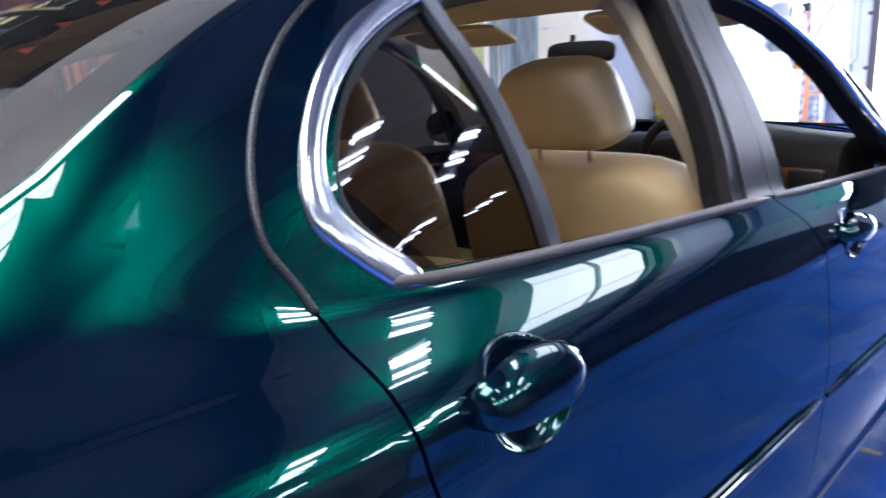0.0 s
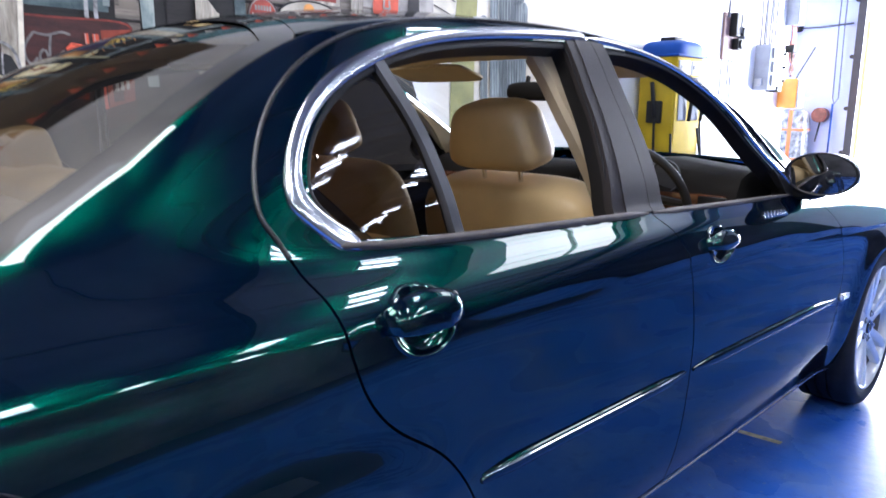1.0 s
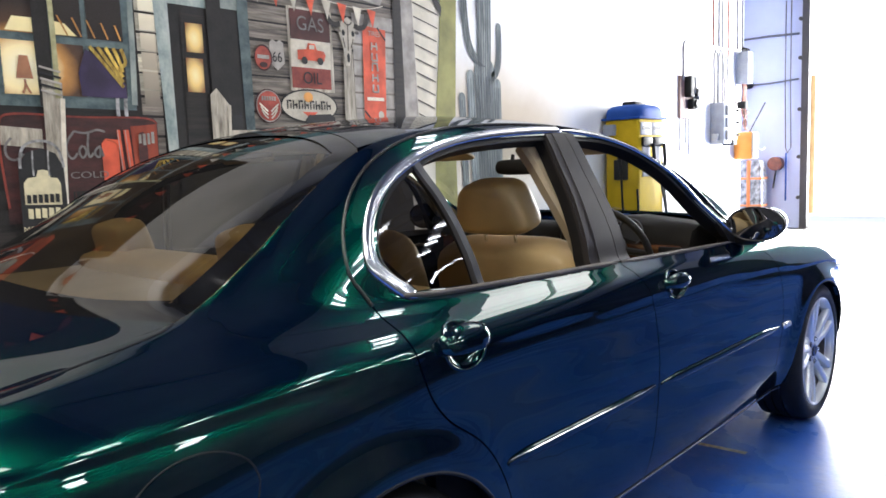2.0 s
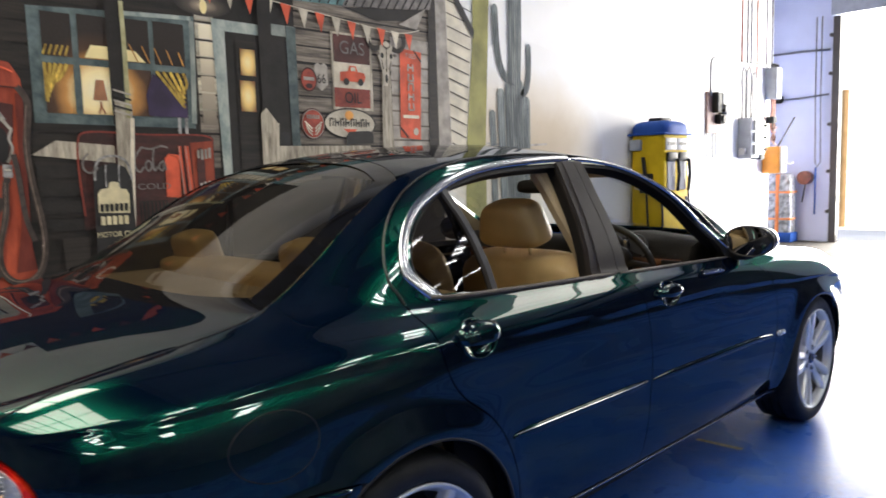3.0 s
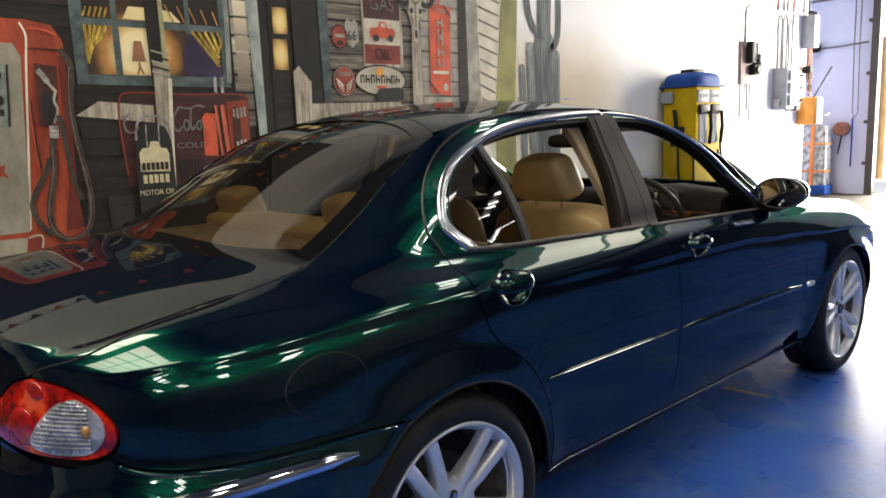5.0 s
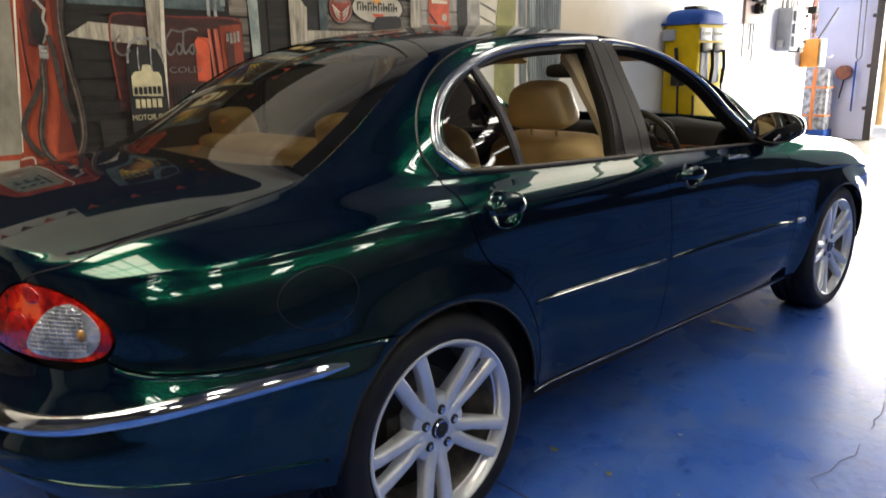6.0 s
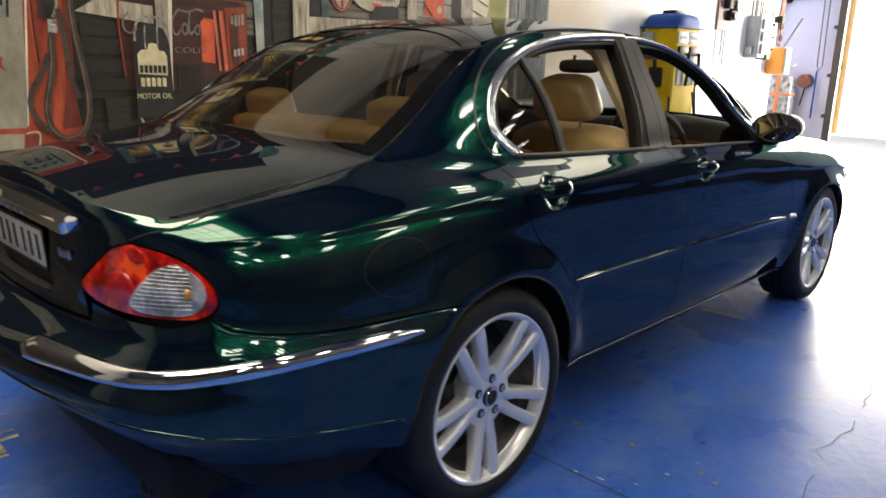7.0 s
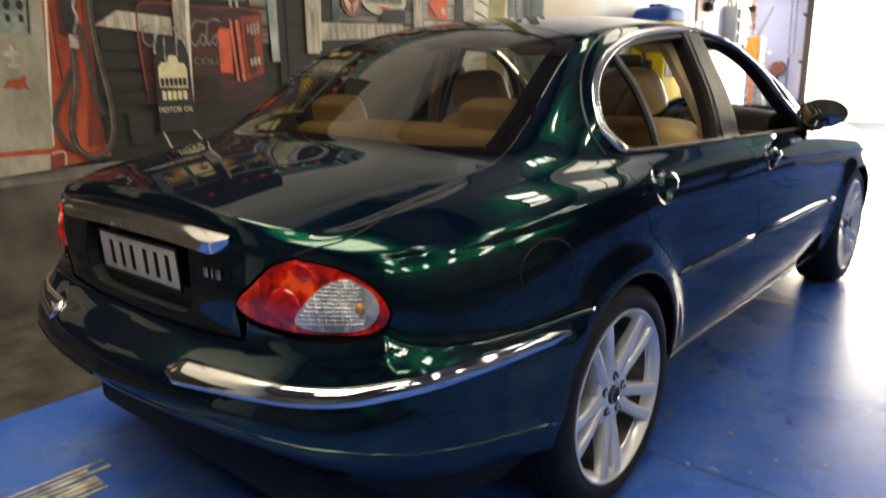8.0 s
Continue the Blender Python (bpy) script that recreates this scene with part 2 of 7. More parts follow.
# half-widths and heights of the section at places along the side; the last height follows from the top
SIDE = {
    -0.65: [.74, .20, .785, .32, .802, .56, .786, .64, .773, .74, .748, .832, .697, .886, .645, .912, .592],
    -0.35: [.79, .17, .835, .30, .85, .56, .85, .64, .842, .74, .815, .85, .742, .920, .684, .948, .622],
    -0.18: [.775, .17, .830, .30, .862, .56, .862, .64, .855, .74, .834, .857, .742, .938, .682, .972, .618],
    0.0: [.775, .17, .830, .30, .866, .56, .868, .64, .862, .74, .845, .86, .744, .946, .690, 1.010, .592],
    0.35: [.770, .17, .824, .30, .855, .56, .857, .64, .850, .74, .836, .86, .747, .95, .665, 1.15, .54],
    0.8: [.770, .17, .824, .30, .853, .56, .855, .64, .848, .74, .833, .855, .748, .945, .67, 1.15, .535],
    1.3: [.770, .17, .824, .30, .855, .56, .856, .64, .849, .74, .832, .85, .757, .932, .683, 1.12, .572],
    1.65: [.770, .17, .824, .30, .856, .56, .856, .64, .849, .737, .831, .842, .763, .919, .712, 1.055, .64],
    1.95: [.770, .17, .824, .30, .857, .56, .857, .64, .850, .73, .831, .828, .775, .90, .742, .975, .70],
    2.3: [.770, .17, .824, .30, .86, .55, .86, .63, .855, .715, .835, .803, .787, .868, .745, .902, .695],
    2.71: [.79, .17, .842, .30, .868, .55, .868, .62, .862, .70, .837, .775, .787, .837, .740, .866, .67],
    3.1: [.79, .17, .83, .30, .858, .54, .858, .60, .850, .67, .822, .742, .770, .796, .720, .822, .64],
    3.4: [.71, .17, .75, .30, .775, .50, .772, .56, .760, .62, .728, .685, .675, .73, .615, .754, .54],
}
# the ends, as places: (nominal X, depth, half-width, height)
ENDS = {
    -1.6: [[-.825, -.942, -.995, -.914, -.905, -.897, -.895, -.892, -.880], [0] * 9, [.225, .36, .57, .628, .73, .84, .895, .920, 0]],
    -1.36: [[-.812, -.927, -.979, -.904, -.90, -.892, -.890, -.887, -.876], [.25, .25, .25, .24, .235, .225, .222, .22, .215], [.225, .36, .57, .628, .73, .84, .890, .915, 0]],
    -1.12: [[-.765, -.881, -.932, -.874, -.88, -.872, -.872, -.869, -.858], [.48, .488, .488, .470, .455, .435, .425, .418, .41], [.22, .35, .57, .628, .73, .838, .876, .895, 0]],
    -0.9: [[-.70, -.808, -.843, -.808, -.798, -.798, -.801, -.800, -.790], [.625, .66, .680, .655, .644, .615, .590, .568, .545], [.205, .33, .565, .63, .735, .832, .866, .880, 0]],
    3.7: [[3.58, 3.63, 3.64, 3.63, 3.6, 3.55, 3.5, 3.47, 3.42], [.46, .47, .46, .45, .44, .42, .39, .36, .32], [.17, .3, .48, .53, .58, .65, .69, .71, 0]],
    4.05: [[3.66, 3.7, 3.71, 3.7, 3.67, 3.62, 3.57, 3.53, 3.48], [0] * 9, [.17, .3, .48, .53, .58, .66, .71, .73, 0]],
}
stations = {}
for at, s in SIDE.items():
    stations[at] = [[at] * 9, [*s[0:17:2]], [*s[1:16:2], 0]]
stations.update(ENDS)
NET_X = sorted(stations)
net = np.array([stations[k] for k in NET_X], float)  # station, axis, knot
net[:, 2, 8] = top_skin(net[:, 0, 8], net[:, 1, 8])[:, 2]
net_x = spline_base(NET_X)
GRID_Z = np.arange(0.10, 1.40, 0.0004)


def section(at, knots):
    """One section of the side, drawn as a smooth line by its own length and read off at even heights; above the belt the door glass stands almost straight."""
    p, z = knots.T, np.array(NET_Z)
    if 0.2 < at < 2.0:
        out = np.array((0.0, 1.0, 0.35))
        extra = [p[6] + (p[7] - p[6]) * f + out * b for f, b in ((0.2, 0.003), (0.55, 0.006))]
        p = np.concatenate([p[:7], extra, p[7:]])
        z = np.array([*NET_Z[:7], NET_Z[6] + 0.2 * 0.205, NET_Z[6] + 0.55 * 0.205, *NET_Z[7:]])
    roll = {-0.35: 0.6, -0.18: 0.9, 0.0: 1.0, 0.35: 0.6, 0.8: 0.6, 1.3: 0.6, 1.65: 0.5, 1.95: 0.4, 2.3: 0.3}.get(at, 0)
    if roll:  # the shoulder rolls over before the pillar or the glass rises from it
        p = np.concatenate([p[:6], [(p[5] + p[6]) / 2 + roll * np.array((0.0, 0.0085, 0.011))], p[6:]])
        z = np.array([*z[:6], (z[5] + z[6]) / 2, *z[6:]])
    s = np.concatenate([[0], np.cumsum(np.linalg.norm(np.diff(p, axis=0), axis=1))])
    h, d = np.diff(z), np.diff(s) / np.diff(z)
    m = np.concatenate([[d[0]], (h[:-1] + h[1:]) / (h[:-1] / d[1:] + h[1:] / d[:-1]), [d[-1]]])
    i = np.clip(np.searchsorted(z, GRID_Z) - 1, 0, len(h) - 1)
    u = np.clip((GRID_Z - z[i]) / h[i], 0, 1)
    along = s[i] * (1 + 2 * u) * (1 - u) ** 2 + s[i + 1] * u * u * (3 - 2 * u) + h[i] * u * (1 - u) * (m[i] * (1 - u) - m[i + 1] * u)
    along += np.minimum(GRID_Z - z[0], 0) * d[0] + np.maximum(GRID_Z - z[-1], 0) * d[-1]
    return spline_base(s)(along) @ p


tables = np.array([section(at, knots) for at, knots in zip(NET_X, net)])


def side_skin(X, Z):
    """Points of the car's right side (y is negative there)."""
    q = (np.clip(np.asarray(Z, float), 0.11, 1.38) - GRID_Z[0]) / 0.0004
    k = q.astype(int)
    rows = tables[:, k] * (1 - (q - k))[None, :, None] + tables[:, k + 1] * (q - k)[None, :, None]
    p = np.einsum("ni,ina->na", net_x(X), rows)
    # the waist crease and the bumper's lower crease: the skin above stands a little proud; the arches flare
    X, Z = np.asarray(X, float), np.asarray(Z, float)
    waist = 0.868 - 0.030 * np.clip(X, -0.2, 3) + 0.10 * np.clip(-0.45 - X, 0, 1) ** 1.5
    out = 0.0075 / (1 + np.exp(-(Z - waist) / 0.0035)) * np.exp(-np.clip(Z - waist, 0, 1) / 0.05) * np.clip((X + 0.85) / 0.2, 0, 1)
    low = 0.383 + 0.068 * np.clip((-0.35 - X) / 0.55, 0, 1)
    out += 0.010 / (1 + np.exp(-(Z - low) / 0.004)) * np.exp(-np.clip(Z - low, 0, 1) / 0.07) * np.clip((-0.25 - X) / 0.05, 0, 1)
    out -= 0.055 * np.clip((low - 0.012 - Z) / 0.12, 0, 1) ** 1.2 * np.clip((-0.30 - X) / 0.12, 0, 1)
    # the bumper stands a little proud of the panels above it
    seam = np.interp(X, [-1.0, -0.80, -0.76, -0.697, -0.62, -0.534, -0.45, -0.369, -0.29, -0.224, -0.16], [0.688, 0.700, 0.683, 0.6673, 0.655, 0.6468, 0.643, 0.6417, 0.640, 0.6366, 0.632])
    below = np.clip((seam - Z) / 0.055, 0, 1)
    shelf = 0.006 / (1 + np.exp(np.clip((Z - seam) / 0.005, -60, 60))) + 0.014 * below ** 1.3 * (1 - 0.75 * np.clip((seam - 0.075 - Z) / 0.06, 0, 1))
    out += shelf * np.clip((-0.17 - X) / 0.12, 0, 1) * np.clip((X + 1.25) / 0.3, 0.25, 1)
    for cx in (0.02, 2.72):
        r = np.hypot(X - cx, Z - 0.31)
        out += 0.017 * np.exp(-np.clip(r - 0.356, 0, 2) ** 2 / 0.0050)
    # the uppermost edge meets the top
    near = np.clip((Z - 1.2) / 0.13, 0, 1) ** 2
    p[:, 2] += near * (top_skin(p[:, 0], p[:, 1])[:, 2] - p[:, 2])
    back = np.clip((-0.6 - X) / 0.5, 0, 1)
    p[:, 0] -= out * np.sin(back * np.pi / 2)
    p[:, 1] += out * np.cos(back * np.pi / 2)
    p[:, 1] *= -1
    return p


# ---- building helpers ----
def link_mesh(name, verts, faces, material, parent=None, label="", smooth=False, normals=None):
    me = bpy.data.meshes.new(name)
    me.from_pydata([tuple(map(float, v)) for v in verts], [], [tuple(map(int, f)) for f in faces])
    me.materials.append(material)
    if smooth or normals is not None:
        me.polygons.foreach_set("use_smooth", [True] * len(me.polygons))
    if normals is not None:
        me.normals_split_custom_set([tuple(map(float, n)) for n in normals])
    me.update()
    ob = new(name, me)
    ob.parent = parent
    return tagged(ob, label) if label else ob


def part(name, bm, material, parent=None, label="", smooth=True, sharp=35):
    """Links a bmesh as ONE mesh object under a thing or under a part."""
    me = bpy.data.meshes.new(name)
    for e in bm.edges:
        e.smooth = len(e.link_faces) == 2 and e.calc_face_angle(0) < radians(sharp)
    for f in bm.faces:
        f.smooth = smooth
    bm.to_mesh(me)
    bm.free()
    me.materials.append(material)
    ob = new(name, me)
    ob.parent = parent
    return tagged(ob, label) if label else ob


def thing(name, label, category, group="", kind="", at=None):
    ob = new(name)
    ob.empty_display_size = 0.1
    if at is not None:
        ob.matrix_world = at
    return tagged(ob, label, category, group, kind)


def box(lo, hi, bevel=0.0, m=None, segments=2):
    bm = bmesh.new()
    bmesh.ops.create_cube(bm, size=1)
    c, d = (Vector(lo) + Vector(hi)) / 2, Vector(hi) - Vector(lo)
    bmesh.ops.transform(bm, matrix=Matrix.Translation(c) @ Matrix.Diagonal((*d, 1)), verts=bm.verts)
    if bevel:
        bmesh.ops.bevel(bm, geom=bm.edges[:], offset=bevel, segments=segments, affect="EDGES", profile=0.5)
    if m is not None:
        bmesh.ops.transform(bm, matrix=m, verts=bm.verts)
    return bm


def rod(a, b, r, r2=None, n=16, bevel=0.0):
    a, b = Vector(a), Vector(b)
    bm = bmesh.new()
    bmesh.ops.create_cone(bm, cap_ends=True, segments=n, radius1=r, radius2=r if r2 is None else r2, depth=(b - a).length)
    if bevel:
        bmesh.ops.bevel(bm, geom=[e for e in bm.edges if len(e.link_faces) == 2 and e.calc_face_angle(0) > 1], offset=bevel, segments=2, affect="EDGES")
    bmesh.ops.transform(bm, matrix=Matrix.Translation((a + b) / 2) @ (b - a).to_track_quat("Z", "Y").to_matrix().to_4x4(), verts=bm.verts)
    return bm


def tube(points, r, n=8, closed=False):
    """A round bar along points."""
    pts = [Vector(p) for p in points]
    bm, rings, up = bmesh.new(), [], None
    for i, p in enumerate(pts):
        a, b = (pts[i - 1] if i or closed else p), (pts[(i + 1) % len(pts)] if i < len(pts) - 1 or closed else p)
        d = (b - a).normalized()
        up = d.orthogonal().normalized() if up is None else (up - d * up.dot(d)).normalized()
        w = d.cross(up)
        rings.append([bm.verts.new(p + r * (math.cos(k * math.tau / n) * up + math.sin(k * math.tau / n) * w)) for k in range(n)])
    for i in range(len(rings) - (0 if closed else 1)):
        a, b = rings[i], rings[(i + 1) % len(rings)]
        for k in range(n):
            bm.faces.new((a[k], a[(k + 1) % n], b[(k + 1) % n], b[k]))
    if not closed:
        bm.faces.new(rings[0][::-1]), bm.faces.new(rings[-1])
    return bm


def lathe(profile, n=48, closed=False):
    """Turns (radius, along) about the y axis."""
    bm, rings = bmesh.new(), []
    for r, y in profile:
        rings.append([bm.verts.new((r * math.cos(k * math.tau / n), y, r * math.sin(k * math.tau / n))) for k in range(n)])
    for a, b in list(zip(rings, rings[1:])) + ([(rings[-1], rings[0])] if closed else []):
        for k in range(n):
            bm.faces.new((a[k], b[k], b[(k + 1) % n], a[(k + 1) % n]))
    bmesh.ops.recalc_face_normals(bm, faces=bm.faces)
    return bm


def pad(size, power=3.0, m=None, n=28, taper=0.0):
    """A soft cushion: a rounded block, narrower towards its top by taper."""
    bm = bmesh.new()
    bmesh.ops.create_cube(bm, size=2)
    bmesh.ops.subdivide_edges(bm, edges=bm.edges[:], cuts=n // 4, use_grid_fill=True)
    for v in bm.verts:
        d = sum(abs(c) ** power for c in v.co) ** (1 / power)
        v.co = Vector(v.co) / d
        k = 1 - taper * (v.co.z + 1) / 2
        v.co = Vector((v.co.x * size[0] / 2, v.co.y * k * size[1] / 2, v.co.z * size[2] / 2))
    if m is not None:
        bmesh.ops.transform(bm, matrix=m, verts=bm.verts)
    return bm


def add(bm, other):
    """Joins another bmesh into bm."""
    me = bpy.data.meshes.new("join")
    other.to_mesh(me)
    other.free()
    bm.from_mesh(me)
    bpy.data.meshes.remove(me)
    return bm


def curve(*pts, n=8):
    """Points on a smooth line through pts."""
    p = np.array(pts, float)
    t = np.concatenate([[0], np.cumsum(np.linalg.norm(np.diff(p, axis=0), axis=1) ** 0.6)])
    q = np.concatenate([np.linspace(a, b, n, endpoint=False) for a, b in zip(t, t[1:])] + [[t[-1]]])
    return [tuple(v) for v in spline_base(t)(q) @ p]


def inside(poly, q):
    p, q = np.array(poly), np.asarray(q)
    a, b = p, np.roll(p, -1, 0)
    hit = np.zeros(len(q), bool)
    for (x1, y1), (x2, y2) in zip(a, b):
        if y1 != y2:
            cross = ((y1 > q[:, 1]) != (y2 > q[:, 1])) & (q[:, 0] < (x2 - x1) * (q[:, 1] - y1) / (y2 - y1) + x1)
            hit ^= cross
    return hit


def inset_line(poly, by, keep=None):
    """The outline drawn in by some millimetres; points that keep() names stay."""
    p = np.array(poly, float)
    area = np.sum(p[:, 0] * np.roll(p[:, 1], -1) - p[:, 1] * np.roll(p[:, 0], -1))
    e1, e2 = p - np.roll(p, 1, 0), np.roll(p, -1, 0) - p
    e1, e2 = (e / np.maximum(np.linalg.norm(e, axis=1), 1e-9)[:, None] for e in (e1, e2))
    n = np.stack([-(e1 + e2)[:, 1], (e1 + e2)[:, 0]], 1) * np.sign(area)
    n /= np.maximum(np.linalg.norm(n, axis=1), 0.4)[:, None]
    out = p + n * by
    if keep is not None:
        k = np.array([keep(*v) for v in p])
        out[k] = p[k]
    return out


def dense(poly, step):
    p, out = np.array(poly), []
    for a, b in zip(p, np.roll(p, -1, 0)):
        k = max(1, int(np.linalg.norm(b - a) / step))
        out += [a + (b - a) * i / k for i in range(k)]
    out = np.array(out)
    d = np.linalg.norm(out - np.roll(out, 1, 0), axis=1)
    return out[d > step * 0.15]


def sheet(skin, outline, holes=(), step=0.016, gap=0.0022, depth=0.02, off=0.0, keep=None, left=False):
    """Verts, faces and corner normals of a panel that lies on a skin within an outline, with its turned-in edges."""
    loops = [dense(inset_line(outline, gap, keep), step)] + [dense(inset_line(h, -gap), step) for h in holes]
    pts, edges = [], []
    for lp in loops:
        k = len(pts)
        pts += [tuple(v) for v in lp]
        edges += [(k + i, k + (i + 1) % len(lp)) for i in range(len(lp))]
    lo, hi = loops[0].min(0), loops[0].max(0)
    gx, gy = np.meshgrid(np.arange(lo[0] + step / 2, hi[0], step), np.arange(lo[1] + step / 2, hi[1], step))
    g = np.stack([gx.ravel(), gy.ravel()], 1)
    ok = inside(loops[0], g)
    for lp in loops[1:]:
        ok &= ~inside(lp, g)
    rim = np.concatenate(loops)
    for c in range(0, len(g), 2000):
        d = np.linalg.norm(g[c:c + 2000, None] - rim[None], axis=2).min(1)
        ok[c:c + 2000] &= d > step * 0.6
    pts += [tuple(v) for v in g[ok]]
    v2, _, tri, *_ = delaunay_2d_cdt([Vector(p) for p in pts], edges, [], 0, 1e-6)
    q = np.array([tuple(v) for v in v2])
    tri = np.array([t for t in tri if len(t) == 3])
    mid = q[tri].mean(1)
    ok = inside(loops[0], mid)
    for lp in loops[1:]:
        ok &= ~inside(lp, mid)
    tri = tri[ok]
    a, b, c = (q[tri[:, i]] for i in range(3))
    turn = (b - a)[:, 0] * (c - a)[:, 1] - (b - a)[:, 1] * (c - a)[:, 0]
    tri[turn < 0] = tri[turn < 0][:, ::-1]
    e = 1e-3
    p = skin(q[:, 0], q[:, 1])
    du = skin(q[:, 0] + e, q[:, 1]) - skin(q[:, 0] - e, q[:, 1])
    dv = skin(q[:, 0], q[:, 1] + e) - skin(q[:, 0], q[:, 1] - e)
    n = np.cross(du, dv)
    n /= np.maximum(np.linalg.norm(n, axis=1), 1e-12)[:, None]
    p = p + n * off
    verts, faces, normals = list(p), [tuple(t) for t in tri], []
    for t in tri:
        normals += [n[i] for i in t]
    if depth:
        count = {}
        for t in tri:
            for i in range(3):
                count[(t[i], t[(i + 1) % 3])] = 1
        back = {}
        for i, j in [k for k in count if (k[1], k[0]) not in count]:
            for k in (i, j):
                if k not in back:
                    back[k] = len(verts)
                    verts.append(p[k] - n[k] * depth)
            faces.append((j, i, back[i], back[j]))
            f = np.cross(p[i] - p[j], verts[back[i]] - p[j])
            f = f / max(np.linalg.norm(f), 1e-12)
            normals += [f] * 4
    if left:
        verts = [np.array((v[0], -v[1], v[2])) for v in verts]
        flipped, fn, k = [], [], 0
        for f in faces:
            ns = normals[k:k + len(f)][::-1]
            k += len(f)
            flipped.append(f[::-1])
            fn += [np.array((v[0], -v[1], v[2])) for v in ns]
        faces, normals = flipped, fn
    return verts, faces, normals


def panel(name, material, parent, outline, label="", skin=None, left=False, both=False, **how):
    """A panel of the car as a mesh of its own; both: its mirror image in the same mesh."""
    v, f, n = sheet(skin or side_skin, outline, left=left, **how)
    if both:
        v2, f2, n2 = sheet(skin or side_skin, outline, left=True, **how)
        f, v, n = f + [tuple(i + len(v) for i in t) for t in f2], v + v2, n + n2
    return link_mesh(name, v, f, material, parent, label, normals=n)


def on_side(X, Z, off=0.0, left=False):
    """A point off the car's side."""
    e = 1e-3
    p = side_skin(np.array([X]), np.array([Z]))[0]
    n = np.cross(*(side_skin(np.array([X + a, X - a]), np.array([Z + b, Z - b])) for a, b in ((e, 0), (0, e))))
    du = side_skin(np.array([X + e, X - e]), np.array([Z, Z]))
    dv = side_skin(np.array([X, X]), np.array([Z + e, Z - e]))
    n = np.cross(du[0] - du[1], dv[0] - dv[1])
    p = p + off * n / np.linalg.norm(n)
    return Vector((p[0], -p[1] if left else p[1], p[2]))


def strip(name, material, parent, line, half, proud, label="", left=False, base=0.0, lens=False):
    """A moulding of rounded section along a line on the car's side. half: its half-width; proud: its height."""
    sec = [(-1, 0), (-0.92, 0.55), (-0.6, 0.9), (0, 1.0), (0.6, 0.9), (0.92, 0.55), (1, 0)]
    p = np.array(line, float)
    d = np.gradient(p, axis=0)
    d /= np.linalg.norm(d, axis=1)[:, None]
    bm, rings = bmesh.new(), []
    for i, (q, t) in enumerate(zip(p, d)):
        end = min(1, min(i, len(p) - 1 - i) / 3 + 0.35)
        h = half(i / (len(p) - 1)) if callable(half) else half
        rings.append([bm.verts.new(on_side(q[0] - t[1] * u * h * end, q[1] + t[0] * u * h * end, base + proud * w * end, left)) for u, w in sec])
    for a, b in zip(rings, rings[1:]):
        for k in range(len(sec) - 1):
            bm.faces.new((a[k], a[k + 1], b[k + 1], b[k]))
    for r in (rings[0], rings[-1]):
        bm.faces.new(r)
    bmesh.ops.recalc_face_normals(bm, faces=bm.faces)
    return part(name, bm, material, parent, label, sharp=60)


# ---- the workshop ----
def floor_mat():
    """Blue floor paint: two tones of wear, dark scuffs, pale rubbed patches, uneven gloss."""
    m = mat("blue_floor_paint", (0.034, 0.124, 0.49), 0.22, 0, 0.05, 0.3, 0.9, 0.45, 30, second=(0.021, 0.082, 0.39), coat_rough=0.12, spec=0.11)
    t = m.node_tree
    b = t.nodes["Principled BSDF"]
    old = b.inputs["Base Color"].links[0].from_socket
    where = t.nodes.new("ShaderNodeTexCoord")
    for scale, detail, lo, hi, color, amount in ((2.6, 12, 0.44, 0.78, (0.13, 0.21, 0.40), 0.6), (9.0, 12, 0.58, 0.74, (0.012, 0.035, 0.16), 0.40), (1.3, 14, 0.55, 0.88, (0.20, 0.22, 0.26), 0.45), (17.0, 10, 0.55, 0.70, (0.012, 0.045, 0.22), 0.45), (38.0, 4, 0.63, 0.72, (0.14, 0.19, 0.28), 0.6), (95.0, 3, 0.67, 0.74, (0.22, 0.26, 0.32), 0.6)):
        n, r, mix = t.nodes.new("ShaderNodeTexNoise"), t.nodes.new("ShaderNodeMapRange"), t.nodes.new("ShaderNodeMix")
        n.inputs["Scale"].default_value, n.inputs["Detail"].default_value, n.inputs["Roughness"].default_value = scale, detail, 0.62
        r.inputs["From Min"].default_value, r.inputs["From Max"].default_value, r.inputs["To Max"].default_value = lo, hi, amount
        mix.data_type = "RGBA"
        mix.inputs[7].default_value = (*color, 1)
        t.links.new(where.outputs["Object"], n.inputs["Vector"])
        t.links.new(n.outputs["Fac"], r.inputs["Value"])
        t.links.new(r.outputs["Result"], mix.inputs[0])
        t.links.new(old, mix.inputs[6])
        old = mix.outputs[2]
    t.links.new(old, b.inputs["Base Color"])
    rough, wide = t.nodes.new("ShaderNodeMapRange"), t.nodes.new("ShaderNodeTexNoise")
    wide.inputs["Scale"].default_value, wide.inputs["Detail"].default_value = 1.7, 10
    rough.inputs["From Min"].default_value, rough.inputs["From Max"].default_value = 0.35, 0.7
    rough.inputs["To Min"].default_value, rough.inputs["To Max"].default_value = 0.20, 0.40
    t.links.new(where.outputs["Object"], wide.inputs["Vector"])
    t.links.new(wide.outputs["Fac"], rough.inputs["Value"])
    t.links.new(rough.outputs["Result"], b.inputs["Roughness"])
    return m


FLOOR = floor_mat()


def slab(name, lo, hi, material, label, category="wall"):
    bm = box(lo, hi)
    ob = part(name, bm, material, None, smooth=False)
    return tagged(ob, label, category, kind="structure")


